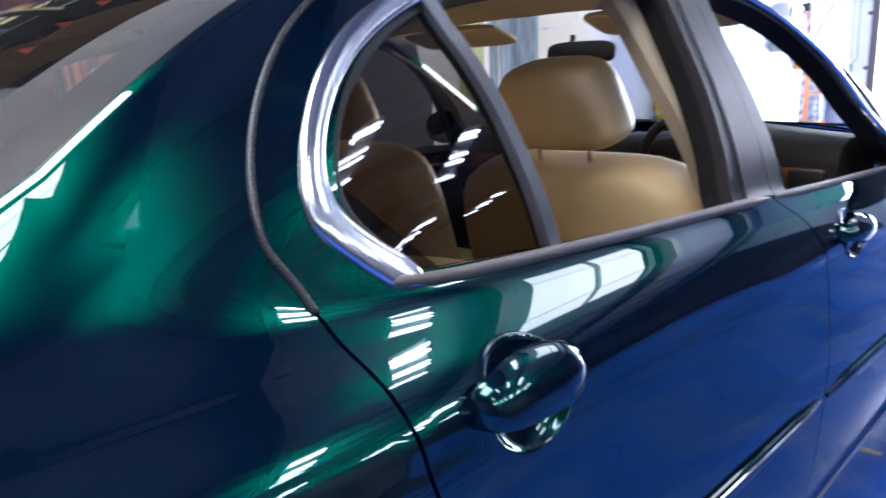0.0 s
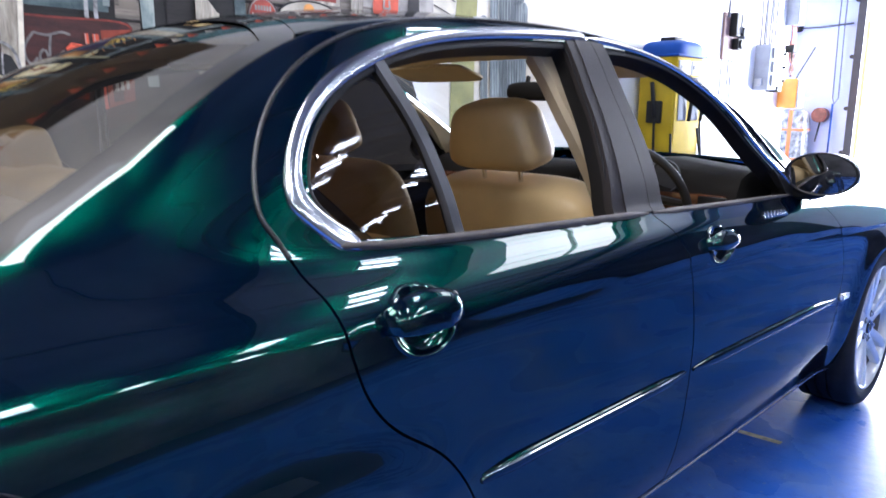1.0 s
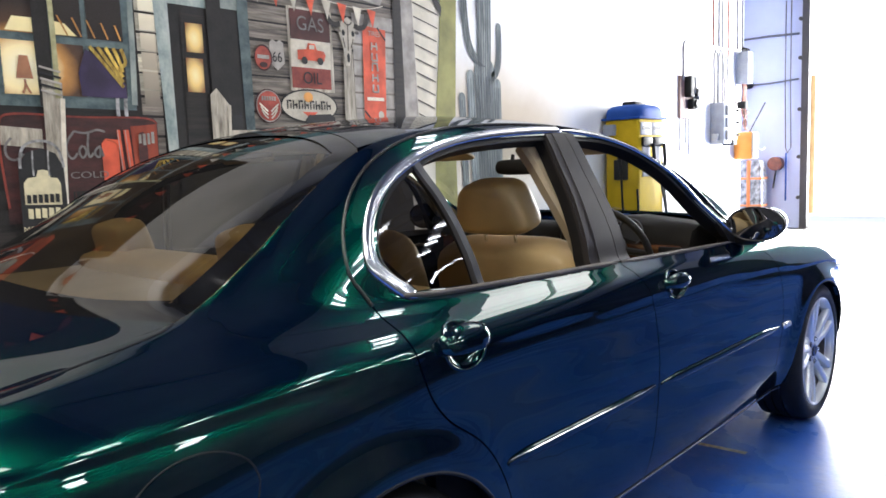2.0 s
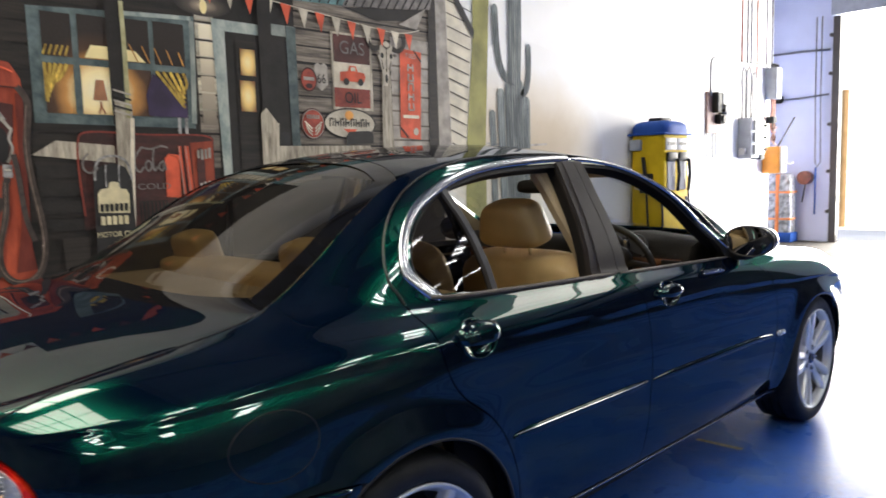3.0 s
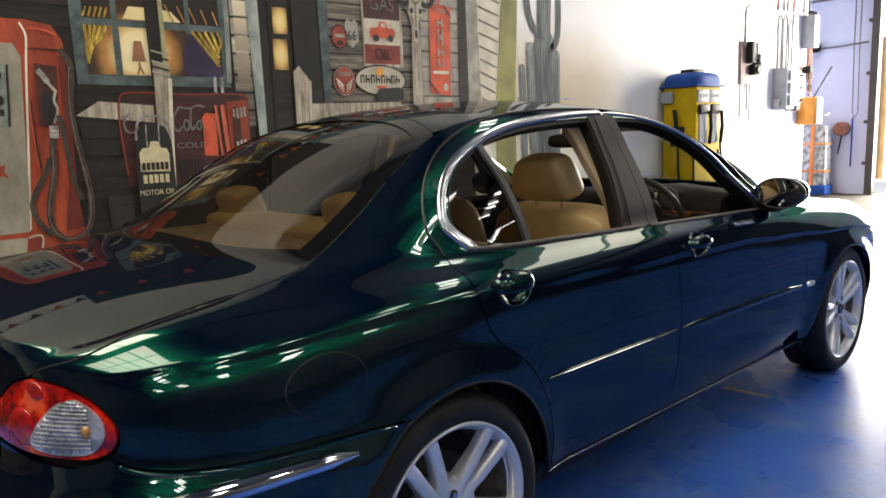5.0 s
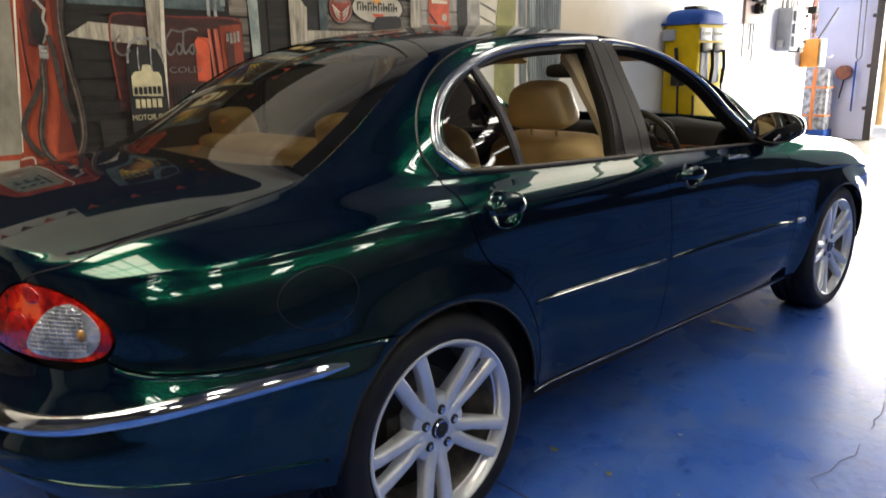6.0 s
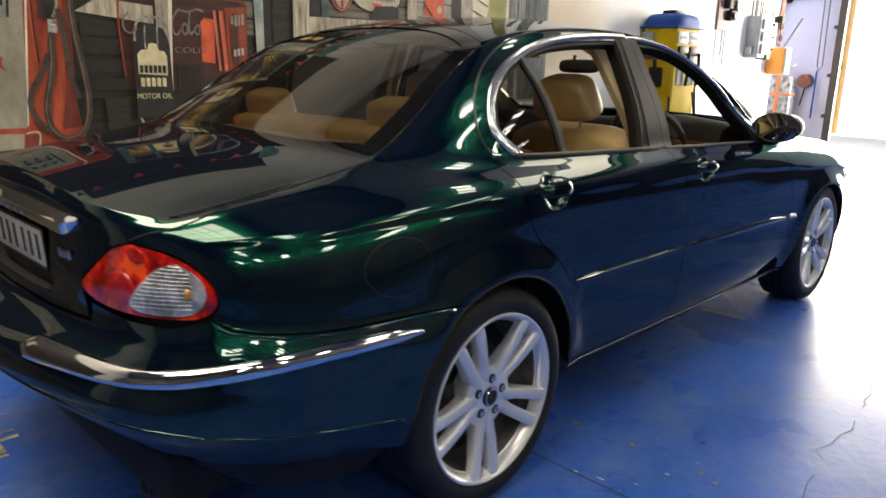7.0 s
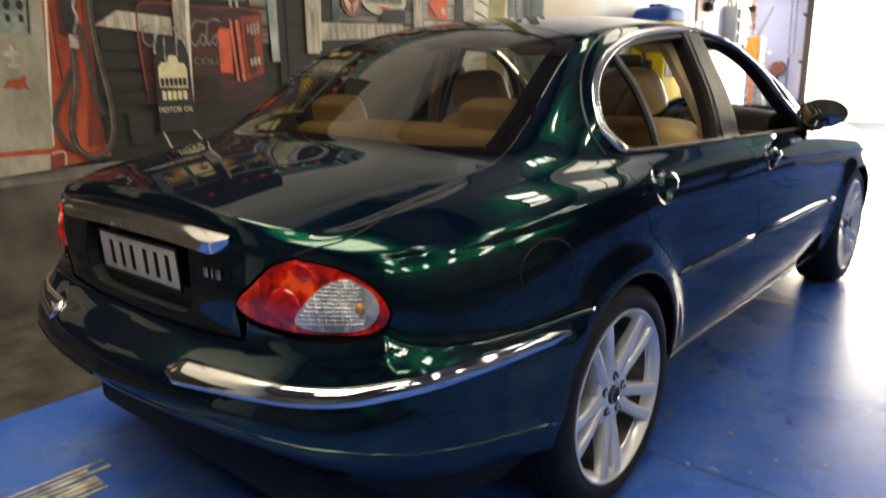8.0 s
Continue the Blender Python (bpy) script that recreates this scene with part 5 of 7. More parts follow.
# tail lamp details
for left in (False, True):
    for y_, (x0, z0, rr) in enumerate(((-1.03, 0.752, 0.038), (-0.975, 0.835, 0.024))):
        bm, rings = bmesh.new(), []
        for r, d in ((rr, 0.004), (rr * 0.9, 0.0072), (rr * 0.72, 0.0074), (rr * 0.4, 0.0078), (rr * 0.05, 0.008)):
            rings.append([bm.verts.new(on_side(x0 + r * math.cos(a), z0 + r * math.sin(a), d, left)) for a in np.linspace(0, math.tau, 24, endpoint=False)])
        for a, b in zip(rings, rings[1:]):
            for k in range(24):
                bm.faces.new((a[k], a[(k + 1) % 24], b[(k + 1) % 24], b[k]))
        bmesh.ops.recalc_face_normals(bm, faces=bm.faces)
        part("lamp_ring", bm, DEEP_LENS, lamp if left else lamp_right, sharp=60)
    for z0 in np.arange(0.720, 0.815, 0.0085):
        xs = [x for x in np.linspace(-1.01, -0.836, 43) if inside(CLEAR, np.array([(x, z0)]))[0]]
        if len(xs) > 4:
            part("lens_rib", tube([on_side(x, z0, 0.0078, left) for x in xs[1:-1:2]], 0.0022, 6), CLEAR_LENS, lamp if left else lamp_right)
    for x0 in np.arange(-0.975, -0.84, 0.019):
        zs = [z for z in np.linspace(0.705, 0.825, 41) if inside(CLEAR, np.array([(x0, z)]))[0]]
        if len(zs) > 6:
            part("lens_rib", tube([on_side(x0, z, 0.0076, left) for z in zs[1:-1:2]], 0.0017, 6), CLEAR_LENS, lamp if left else lamp_right)
    part("amber_bulb", pad((0.02, 0.02, 0.026), 2, Matrix.Translation(on_side(-0.852, 0.752, 0.006, left))), AMBER, lamp if left else lamp_right)


# ---- the mural, painted flat on the white wall ----
mural = thing("mural", "faded painted mural of an old roadside filling station on the wall", "mural")


def ink(name, base, vary=0.35, scale=9.0, second=None):
    return mat("mural_" + name, base, 0.75, 0, 0, vary, scale, 0.25, 150, second)


def streaked(name, dark, light, along, across, lo=0.36, hi=0.64):
    """Brushwork that follows the grain of painted timber, each piece a little lighter or darker."""
    m = mat("mural_" + name, light, 0.75, 0, 0, 0.2, 6.0, 0.25, 150, dark)
    t = m.node_tree
    b = t.nodes["Principled BSDF"]
    where, size, n, ramp = t.nodes.new("ShaderNodeTexCoord"), t.nodes.new("ShaderNodeMapping"), t.nodes.new("ShaderNodeTexNoise"), t.nodes.new("ShaderNodeValToRGB")
    size.inputs["Scale"].default_value = (along, 1, across)
    n.inputs["Scale"].default_value, n.inputs["Detail"].default_value, n.inputs["Roughness"].default_value = 1.0, 9, 0.66
    ramp.color_ramp.elements[0].position, ramp.color_ramp.elements[1].position = lo, hi
    ramp.color_ramp.elements[0].color, ramp.color_ramp.elements[1].color = (*dark, 1), (*light, 1)
    which, tone, mix = t.nodes.new("ShaderNodeObjectInfo"), t.nodes.new("ShaderNodeMapRange"), t.nodes.new("ShaderNodeMix")
    tone.inputs["To Min"].default_value, tone.inputs["To Max"].default_value = 0.7, 1.25
    mix.data_type, mix.blend_type = "RGBA", "MULTIPLY"
    mix.inputs[0].default_value = 1.0
    t.links.new(where.outputs["Object"], size.inputs["Vector"])
    t.links.new(size.outputs["Vector"], n.inputs["Vector"])
    t.links.new(n.outputs["Fac"], ramp.inputs["Fac"])
    t.links.new(which.outputs["Random"], tone.inputs["Value"])
    t.links.new(ramp.outputs["Color"], mix.inputs[6])
    t.links.new(tone.outputs["Result"], mix.inputs[7])
    t.links.new(mix.outputs[2], b.inputs["Base Color"])
    return m


def faded(name, x, z, rx, rz, tones, rough=0.12):
    """Paint blended outwards from a middle, as a brushed gradient with an uneven edge."""
    m = ink(name, tones[0][1])
    t = m.node_tree
    b = t.nodes["Principled BSDF"]
    where, size, away, n, ramp = t.nodes.new("ShaderNodeTexCoord"), t.nodes.new("ShaderNodeMapping"), t.nodes.new("ShaderNodeVectorMath"), t.nodes.new("ShaderNodeTexNoise"), t.nodes.new("ShaderNodeValToRGB")
    size.inputs["Location"].default_value = (-x / rx, 0, -z / rz)
    size.inputs["Scale"].default_value = (1 / rx, 0, 1 / rz)
    away.operation = "LENGTH"
    n.inputs["Scale"].default_value, n.inputs["Detail"].default_value = 2.2 / max(rx, rz), 8
    wob = t.nodes.new("ShaderNodeMath")
    wob.operation, wob.inputs[1].default_value = "MULTIPLY_ADD", rough * 4
    off = t.nodes.new("ShaderNodeMath")
    off.operation, off.inputs[1].default_value = "SUBTRACT", rough * 2
    e = ramp.color_ramp.elements
    while len(e) < len(tones):
        e.new(0.5)
    for k, (p, c) in zip(e, tones):
        k.position, k.color = p, (*c, 1)
    t.links.new(where.outputs["Object"], size.inputs["Vector"])
    t.links.new(size.outputs["Vector"], away.inputs[0])
    t.links.new(where.outputs["Object"], n.inputs["Vector"])
    t.links.new(away.outputs["Value"], off.inputs[0])
    t.links.new(n.outputs["Fac"], wob.inputs[0])
    t.links.new(off.outputs["Value"], wob.inputs[2])
    t.links.new(wob.outputs["Value"], ramp.inputs["Fac"])
    t.links.new(ramp.outputs["Color"], b.inputs["Base Color"])
    return m


coats = itertools.count()


def paint_y(layer):
    """Each coat of paint lies a hair above the one before."""
    return WALL_Y - 0.004 - 0.0022 * layer - 0.00009 * (next(coats) % 22)


def flat(name, pts, material, layer, label=""):
    bm = bmesh.new()
    y = paint_y(layer)
    f = bm.faces.new([bm.verts.new((x, y, z)) for x, z in pts])
    f.normal_update()
    if f.normal.y > 0:
        f.normal_flip()
    bmesh.ops.triangulate(bm, faces=bm.faces)
    return part(name, bm, material, mural, label, smooth=False)


def oblong(name, x0, z0, x1, z1, material, layer, label=""):
    return flat(name, [(x0, z0), (x1, z0), (x1, z1), (x0, z1)], material, layer, label)


def disc(name, x, z, rx, rz, material, layer, n=28):
    return flat(name, [(x + rx * math.cos(a), z + rz * math.sin(a)) for a in np.linspace(0, math.tau, n, endpoint=False)], material, layer)


def stroke(name, pts, w, material, layer):
    """A brush line."""
    p = np.array(curve(*pts, n=6) if len(pts) > 2 else pts, float)
    d = np.gradient(p, axis=0)
    d /= np.maximum(np.linalg.norm(d, axis=1), 1e-9)[:, None]
    n = np.stack([-d[:, 1], d[:, 0]], 1) * w / 2
    a, b = p + n, p - n
    k, y = len(p), paint_y(layer)
    verts = [(x, y, z) for x, z in a] + [(x, y, z) for x, z in b]
    return link_mesh(name, verts, [(i, k + i, k + i + 1, i + 1) for i in range(k - 1)], material, mural)


def lettering(name, text, x, z, size, material, layer, wide=1.0, parent=None):
    cu = bpy.data.curves.new(name, "FONT")
    cu.body, cu.size, cu.align_x, cu.align_y = text, size, "CENTER", "CENTER"
    tmp = new(name, cu)
    me = bpy.data.meshes.new_from_object(tmp.evaluated_get(bpy.context.evaluated_depsgraph_get()))
    bpy.data.objects.remove(tmp)
    bpy.data.curves.remove(cu)
    me.name = name
    me.materials.clear()
    me.materials.append(material)
    ob = new(name, me)
    me.transform(pose(x, paint_y(layer), z, 90) @ Matrix.Diagonal((wide, 1, 1, 1)))
    ob.parent = mural
    return ob


def boards(name, x0, x1, z0, z1, step, material, layer, lean=0.0):
    """Painted clapboards: one brush band each."""
    z = z0
    while z < z1 - 0.01:
        top, wob = min(z + step - 0.014, z1), random.uniform(-0.004, 0.004)
        flat(name, [(x0, z + wob), (x1, z + lean), (x1, top + lean), (x0, top + wob)], material, layer)
        z += step


I_NIGHT = ink("night", (0.0125, 0.010, 0.0085))
I_BOARD = streaked("dark_boards", (0.0065, 0.0050, 0.0042), (0.026, 0.019, 0.0145), 2.5, 38)
I_GREY = streaked("grey_boards", (0.055, 0.045, 0.036), (0.25, 0.212, 0.170), 3, 42)
I_PALE = streaked("pale_boards", (0.34, 0.30, 0.22), (0.70, 0.64, 0.50), 4, 40)
I_POST = streaked("weathered_post", (0.20, 0.17, 0.13), (0.58, 0.52, 0.41), 30, 4)
I_TEAL = streaked("teal_frame", (0.040, 0.064, 0.068), (0.125, 0.165, 0.162), 9, 9)
I_TEAL_LIT = streaked("lit_teal_frame", (0.17, 0.22, 0.21), (0.42, 0.45, 0.40), 10, 6)
I_YELLOW = streaked("yellow_curtain", (0.26, 0.15, 0.025), (0.78, 0.55, 0.10), 40, 12)
I_CREAM = ink("lamp_glow", (0.90, 0.75, 0.38), 0.12, 3)
I_EDGE = streaked("lit_post_edge", (0.28, 0.26, 0.12), (0.56, 0.53, 0.30), 8, 9)
I_BRICK = streaked("faded_brick_red", (0.20, 0.030, 0.022), (0.42, 0.075, 0.045), 6, 9)
I_LETTER = ink("dull_letter", (0.17, 0.155, 0.145), 0.3, 20)
I_LIT = faded("lamp_lit_boards", 1.187, 2.33, 0.35, 0.75, ((0.0, (0.93, 0.86, 0.66)), (0.30, (0.80, 0.71, 0.52)), (0.65, (0.46, 0.39, 0.29)), (1.0, (0.18, 0.15, 0.12))), 0.10)
I_AMBER = ink("amber_glow", (0.55, 0.25, 0.06), 0.45, 4)
I_PURPLE = ink("purple_dusk", (0.040, 0.025, 0.068), 0.4, 4)
I_SHADE = ink("lampshade", (0.34, 0.15, 0.075), 0.2, 12)
I_RED = streaked("pump_red", (0.23, 0.034, 0.016), (0.47, 0.080, 0.032), 9, 2.5)
I_ORANGE = ink("orange_red", (0.62, 0.095, 0.042), 0.25, 8)
I_SHADOW_RED = streaked("shaded_red", (0.13, 0.022, 0.015), (0.30, 0.050, 0.028), 9, 2.5)
I_MAROON = ink("maroon", (0.066, 0.018, 0.015), 0.5, 6)
I_WHITE = streaked("off_white", (0.50, 0.44, 0.34), (0.78, 0.71, 0.57), 7, 7)
I_GREYW = ink("soft_grey", (0.36, 0.325, 0.28), 0.3, 9)
I_BLACK = ink("black", (0.016, 0.015, 0.015), 0.3, 9)
I_STEEL = ink("steel", (0.30, 0.29, 0.28), 0.5, 30)
I_HOSE = ink("hose", (0.050, 0.036, 0.030), 0.4, 20)
I_GROUND = ink("dusty_road", (0.080, 0.068, 0.057), 0.5, 3)
I_KERB = ink("kerb", (0.19, 0.17, 0.15), 0.35, 6)
I_OLIVE = ink("olive_grass", (0.27, 0.255, 0.075), 0.35, 3)
I_CACTUS = streaked("cactus", (0.075, 0.095, 0.10), (0.27, 0.30, 0.285), 20, 3)
I_RIB = ink("cactus_rib", (0.050, 0.062, 0.066), 0.3, 12)
I_ROOF = ink("teal_roof", (0.12, 0.24, 0.24), 0.4, 10)
I_AWNING = ink("grey_roof", (0.20, 0.18, 0.165), 0.4, 10)
I_WINDOW = faded("window_glow", 0.53, 1.80, 0.37, 0.33, ((0.0, (1.0, 0.93, 0.66)), (0.34, (0.97, 0.80, 0.42)), (0.52, (0.55, 0.26, 0.07)), (0.72, (0.075, 0.036, 0.018)), (1.0, (0.020, 0.0135, 0.0105))), 0.07)
I_PANE_HI = faded("door_pane_glow", 1.48, 2.05, 0.075, 0.115, ((0.0, (0.98, 0.84, 0.45)), (0.5, (0.88, 0.62, 0.22)), (0.95, (0.28, 0.12, 0.04))), 0.05)
I_PANE_LO = faded("door_pane_glow", 1.47, 1.83, 0.075, 0.125, ((0.0, (0.98, 0.84, 0.45)), (0.5, (0.88, 0.62, 0.22)), (0.95, (0.28, 0.12, 0.04))), 0.05)
I_HALO = faded("wall_lamp_glow", 1.187, 2.375, 0.20, 0.080, ((0.0, (0.80, 0.68, 0.48)), (0.2, (0.32, 0.25, 0.18)), (0.5, (0.085, 0.068, 0.055)), (0.9, (0.022, 0.019, 0.017))), 0.05)
I_HAZE = faded("tan_haze", 4.45, 1.50, 1.35, 0.85, ((0.0, (0.44, 0.35, 0.23)), (0.40, (0.56, 0.47, 0.34)), (0.72, (0.74, 0.68, 0.58)), (0.97, (0.84, 0.83, 0.80))), 0.16)
I_SKY = ink("hazy_sky", (0.62, 0.585, 0.52), 0.15, 1.2)

# ground, kerb, house front
oblong("painted_road", -6.0, 0.0, 3.9, 0.66, I_GROUND, 0)
oblong("painted_kerb", -6.0, 0.655, 3.3, 0.72, I_KERB, 1)
oblong("painted_sky", -6.0, 2.7, 3.30, 4.6, I_SKY, 0)
oblong("painted_night", -6.0, 0.72, 3.30, 2.72, I_NIGHT, 0)
oblong("painted_eave_boards", -0.22, 2.70, 1.13, 3.12, I_NIGHT, 1)
boards("painted_clapboard", -0.22, 1.13, 2.70, 3.12, 0.118, I_BOARD, 2)
oblong("painted_plinth", 0.1, 0.72, 3.3, 0.95, I_BOARD, 1)
boards("painted_clapboard", -6.0, 1.24, 0.98, 2.70, 0.118, I_BOARD, 1)
boards("painted_clapboard", 1.125, 1.25, 1.72, 2.42, 0.112, I_PALE, 2)
boards("painted_clapboard", 1.125, 1.25, 1.36, 1.72, 0.112, I_GREY, 2)
boards("painted_clapboard", 1.86, 3.24, 1.40, 2.62, 0.116, I_GREY, 1)
boards("painted_clapboard", 2.74, 3.24, 1.45, 2.36, 0.116, I_GREYW, 2)
# corner of the house
flat("painted_corner_shade", [(3.13, 1.42), (3.25, 1.42), (3.25, 2.74), (3.16, 2.74)], I_BOARD, 3)
flat("painted_corner_board", [(3.25, 1.40), (3.40, 1.40), (3.36, 2.80), (3.24, 2.80)], I_GREYW, 3)
I_CREAM_WALL = ink("cream_side_wall", (0.66, 0.60, 0.47), 0.15, 6)
flat("painted_side_wall", [(3.40, 1.40), (3.56, 1.42), (3.69, 2.50), (3.52, 2.75), (3.36, 2.80)], I_CREAM_WALL, 2)
for k in range(12):
    z = 1.50 + 0.108 * k
    stroke("painted_side_board", [(3.40 - 0.003 * k, z + 0.045), (3.49 + 0.004 * k, z + 0.012), (3.57 + 0.0105 * k, z - 0.02)], 0.009, I_BOARD, 4)
flat("painted_eave", [(3.42, 2.78), (3.50, 2.78), (3.71, 2.52), (3.70, 2.44)], I_BLACK, 5)
flat("painted_grass_band", [(3.56, 0.66), (3.84, 0.66), (3.84, 1.5), (3.92, 2.8), (3.95, 4.4), (3.72, 4.4), (3.70, 2.5), (3.58, 1.42)], I_OLIVE, 1)
disc("painted_haze", 4.45, 1.55, 1.30, 0.95, I_HAZE, 0, 48)
# cactus
def cactus_limb(pts, w, ribs):
    stroke("painted_cactus", pts, w, I_CACTUS, 2)
    disc("painted_cactus_tip", *pts[-1], w / 2, w * 0.55, I_CACTUS, 2, 20)
    for k in range(ribs):
        o = (k - (ribs - 1) / 2) * w / ribs
        stroke("painted_cactus_rib", [(x + o, z - 0.02) for x, z in pts], w / ribs * 0.22, I_RIB, 3)


cactus_limb([(4.28, 0.9), (4.27, 1.5), (4.265, 1.78), (4.26, 2.02)], 0.29, 8)
cactus_limb([(4.30, 0.9), (4.27, 1.55), (4.25, 1.95), (4.27, 2.4), (4.28, 3.1)], 0.19, 6)
cactus_limb([(4.24, 2.10), (4.10, 2.18), (4.02, 2.40), (3.995, 2.74)], 0.085, 3)
cactus_limb([(4.32, 1.98), (4.42, 2.04), (4.47, 2.20), (4.475, 2.44)], 0.075, 3)
cactus_limb([(4.42, 0.9), (4.43, 1.55), (4.43, 1.93)], 0.11, 4)
cactus_limb([(4.10, 0.9), (4.07, 1.5), (4.06, 1.99)], 0.10, 3)
cactus_limb([(3.96, 0.9), (3.95, 1.5), (3.94, 1.80)], 0.085, 3)
stroke("painted_horizon", [(3.85, 1.545), (4.3, 1.53), (4.75, 1.545)], 0.02, I_GREYW, 1)
# window
earlier = set(mural.children)
flat("painted_window_frame", [(0.13, 1.62), (1.115, 1.61), (1.145, 2.30), (0.13, 2.24)], I_TEAL, 2)
stroke("painted_frame_light", [(1.105, 1.64), (1.118, 1.95), (1.125, 2.27)], 0.035, I_TEAL_LIT, 3)
stroke("painted_frame_light", [(0.65, 2.262), (0.9, 2.275), (1.12, 2.285)], 0.025, I_TEAL_LIT, 3)
PANES = [(0.20, 0.365), (0.40, 0.60), (0.665, 0.83), (0.86, 1.065)]
for x0, x1 in PANES:
    oblong("painted_pane", x0, 1.985, x1, 2.215 + 0.03 * x0, I_WINDOW, 3)
    oblong("painted_pane", x0, 1.675, x1, 1.945, I_WINDOW, 3)
flat("painted_dusk", [(0.80, 1.68), (0.865, 1.675), (1.06, 1.675), (1.06, 1.75), (0.95, 1.86), (0.84, 1.93), (0.79, 1.80)], I_PURPLE, 4)
oblong("painted_glow", 0.36, 1.675, 0.40, 1.93, I_TEAL, 5)
flat("painted_glow", [(0.43, 1.99), (0.60, 1.99), (0.60, 2.062), (0.47, 2.062)], I_CREAM, 4)
flat("painted_glow", [(0.665, 1.99), (0.80, 1.99), (0.74, 2.05), (0.665, 2.06)], I_CREAM, 4)
flat("painted_lampshade", [(0.462, 1.755), (0.548, 1.755), (0.530, 1.870), (0.485, 1.870)], I_SHADE, 5)
stroke("painted_lamp_foot", [(0.490, 1.68), (0.505, 1.72), (0.505, 1.75)], 0.012, I_SHADE, 5)
stroke("painted_lamp_foot", [(0.530, 1.68), (0.510, 1.72), (0.505, 1.75)], 0.012, I_SHADE, 5)
for k in range(5):
    u = k / 4
    stroke("painted_curtain_fold", [(0.205 + 0.030 * k, 1.945), (0.205 + 0.022 * k, 1.90 - 0.02 * u), (0.205 + 0.008 * k, 1.735 + 0.025 * k)], 0.019, I_YELLOW, 5)
    stroke("painted_curtain_fold", [(0.222 + 0.030 * k, 2.045), (0.200 + 0.030 * k, 1.99)], 0.012, I_YELLOW, 5)
    stroke("painted_curtain_fold", [(0.865 + 0.045 * k, 1.945), (0.93 + 0.034 * k, 1.87), (1.045, 1.735 + 0.028 * k)], 0.020, I_YELLOW, 5)
    stroke("painted_curtain_fold", [(0.70 + 0.08 * k, 2.09 - 0.005 * k), (0.75 + 0.075 * k, 1.99)], 0.009, I_AMBER, 5)
for ob in mural.children:
    if ob not in earlier:  # the window is a little narrower than its drawing
        for v in ob.data.vertices:
            v.co.x = 0.172 + (v.co.x - 0.13) * 0.935
# porch posts
flat("painted_post_dark", [(0.585, 1.62), (0.655, 1.62), (0.665, 2.72), (0.575, 2.72)], I_NIGHT, 6)
stroke("painted_post_edge", [(0.672, 1.66), (0.676, 2.0), (0.672, 2.33)], 0.026, I_EDGE, 7)
flat("painted_post", [(0.585, 0.92), (0.66, 0.92), (0.70, 1.74), (0.60, 1.76)], I_POST, 6)
stroke("painted_post_edge", [(0.655, 0.95), (0.672, 1.3), (0.694, 1.66)], 0.024, I_WHITE, 7)
for k in range(5):
    stroke("painted_rope", [(0.592, 1.70 + 0.030 * k), (0.695, 1.675 + 0.030 * k)], 0.011, I_BLACK if k % 2 else I_GREYW, 8)
# door
flat("painted_door_frame", [(1.27, 1.25), (1.34, 1.25), (1.33, 2.30), (1.235, 2.30)], I_TEAL_LIT, 3)
oblong("painted_door_head", 1.235, 2.235, 1.57, 2.305, I_TEAL_LIT, 4)
flat("painted_door", [(1.33, 0.95), (1.57, 0.95), (1.57, 2.235), (1.325, 2.235)], I_NIGHT, 3)
oblong("painted_door_leaf", 1.395, 1.0, 1.56, 2.19, I_BOARD, 4)
oblong("painted_door_pane", 1.425, 1.965, 1.535, 2.135, I_PANE_HI, 5)
oblong("painted_door_pane", 1.415, 1.73, 1.525, 1.93, I_PANE_LO, 5)
flat("painted_post_dark", [(1.575, 1.6), (1.665, 1.6), (1.67, 2.6), (1.565, 2.6)], I_NIGHT, 6)
flat("painted_post", [(1.555, 1.30), (1.665, 1.30), (1.685, 1.66), (1.60, 1.76), (1.555, 1.72)], I_POST, 7)
stroke("painted_post_edge", [(1.668, 1.32), (1.675, 1.5), (1.682, 1.66)], 0.022, I_WHITE, 8)
oblong("painted_side_door", 1.67, 1.42, 1.80, 2.28, I_NIGHT, 3)
flat("painted_side_frame", [(1.80, 1.50), (1.865, 1.50), (1.865, 2.32), (1.785, 2.32)], I_TEAL, 4)
oblong("painted_side_head", 1.67, 2.25, 1.86, 2.325, I_TEAL_LIT, 4)
oblong("painted_lantern", 1.70, 1.50, 1.775, 1.60, I_BLACK, 5)
flat("painted_rail", [(1.66, 1.385), (2.52, 1.42), (2.50, 1.515), (1.67, 1.505)], I_POST, 5)
for k in range(6):
    z = 1.63 + 0.108 * k
    flat("painted_lit_board", [(1.146, z + random.uniform(-0.005, 0.005)), (1.238, z + random.uniform(-0.005, 0.005)), (1.238, z + 0.094), (1.146, z + 0.094)], I_LIT, 3)
disc("painted_wall_lamp", 1.187, 2.37, 0.024, 0.045, I_CREAM, 4)
disc("painted_wall_lamp_glow", 1.187, 2.385, 0.19, 0.075, I_HALO, 3)
# signs
oblong("painted_gas_sign", 2.165, 1.775, 2.545, 2.335, I_POST, 3)
oblong("painted_gas_board", 2.185, 2.12, 2.525, 2.32, I_MAROON, 4)
oblong("painted_truck_board", 2.18, 1.935, 2.52, 2.12, I_WHITE, 4)
oblong("painted_oil_board", 2.18, 1.795, 2.515, 1.935, I_BRICK, 4)
lettering("painted_word", "GAS", 2.355, 2.225, 0.135, I_LETTER, 5, 0.95)
lettering("painted_word", "OIL", 2.35, 1.862, 0.115, I_BLACK, 5, 0.9)
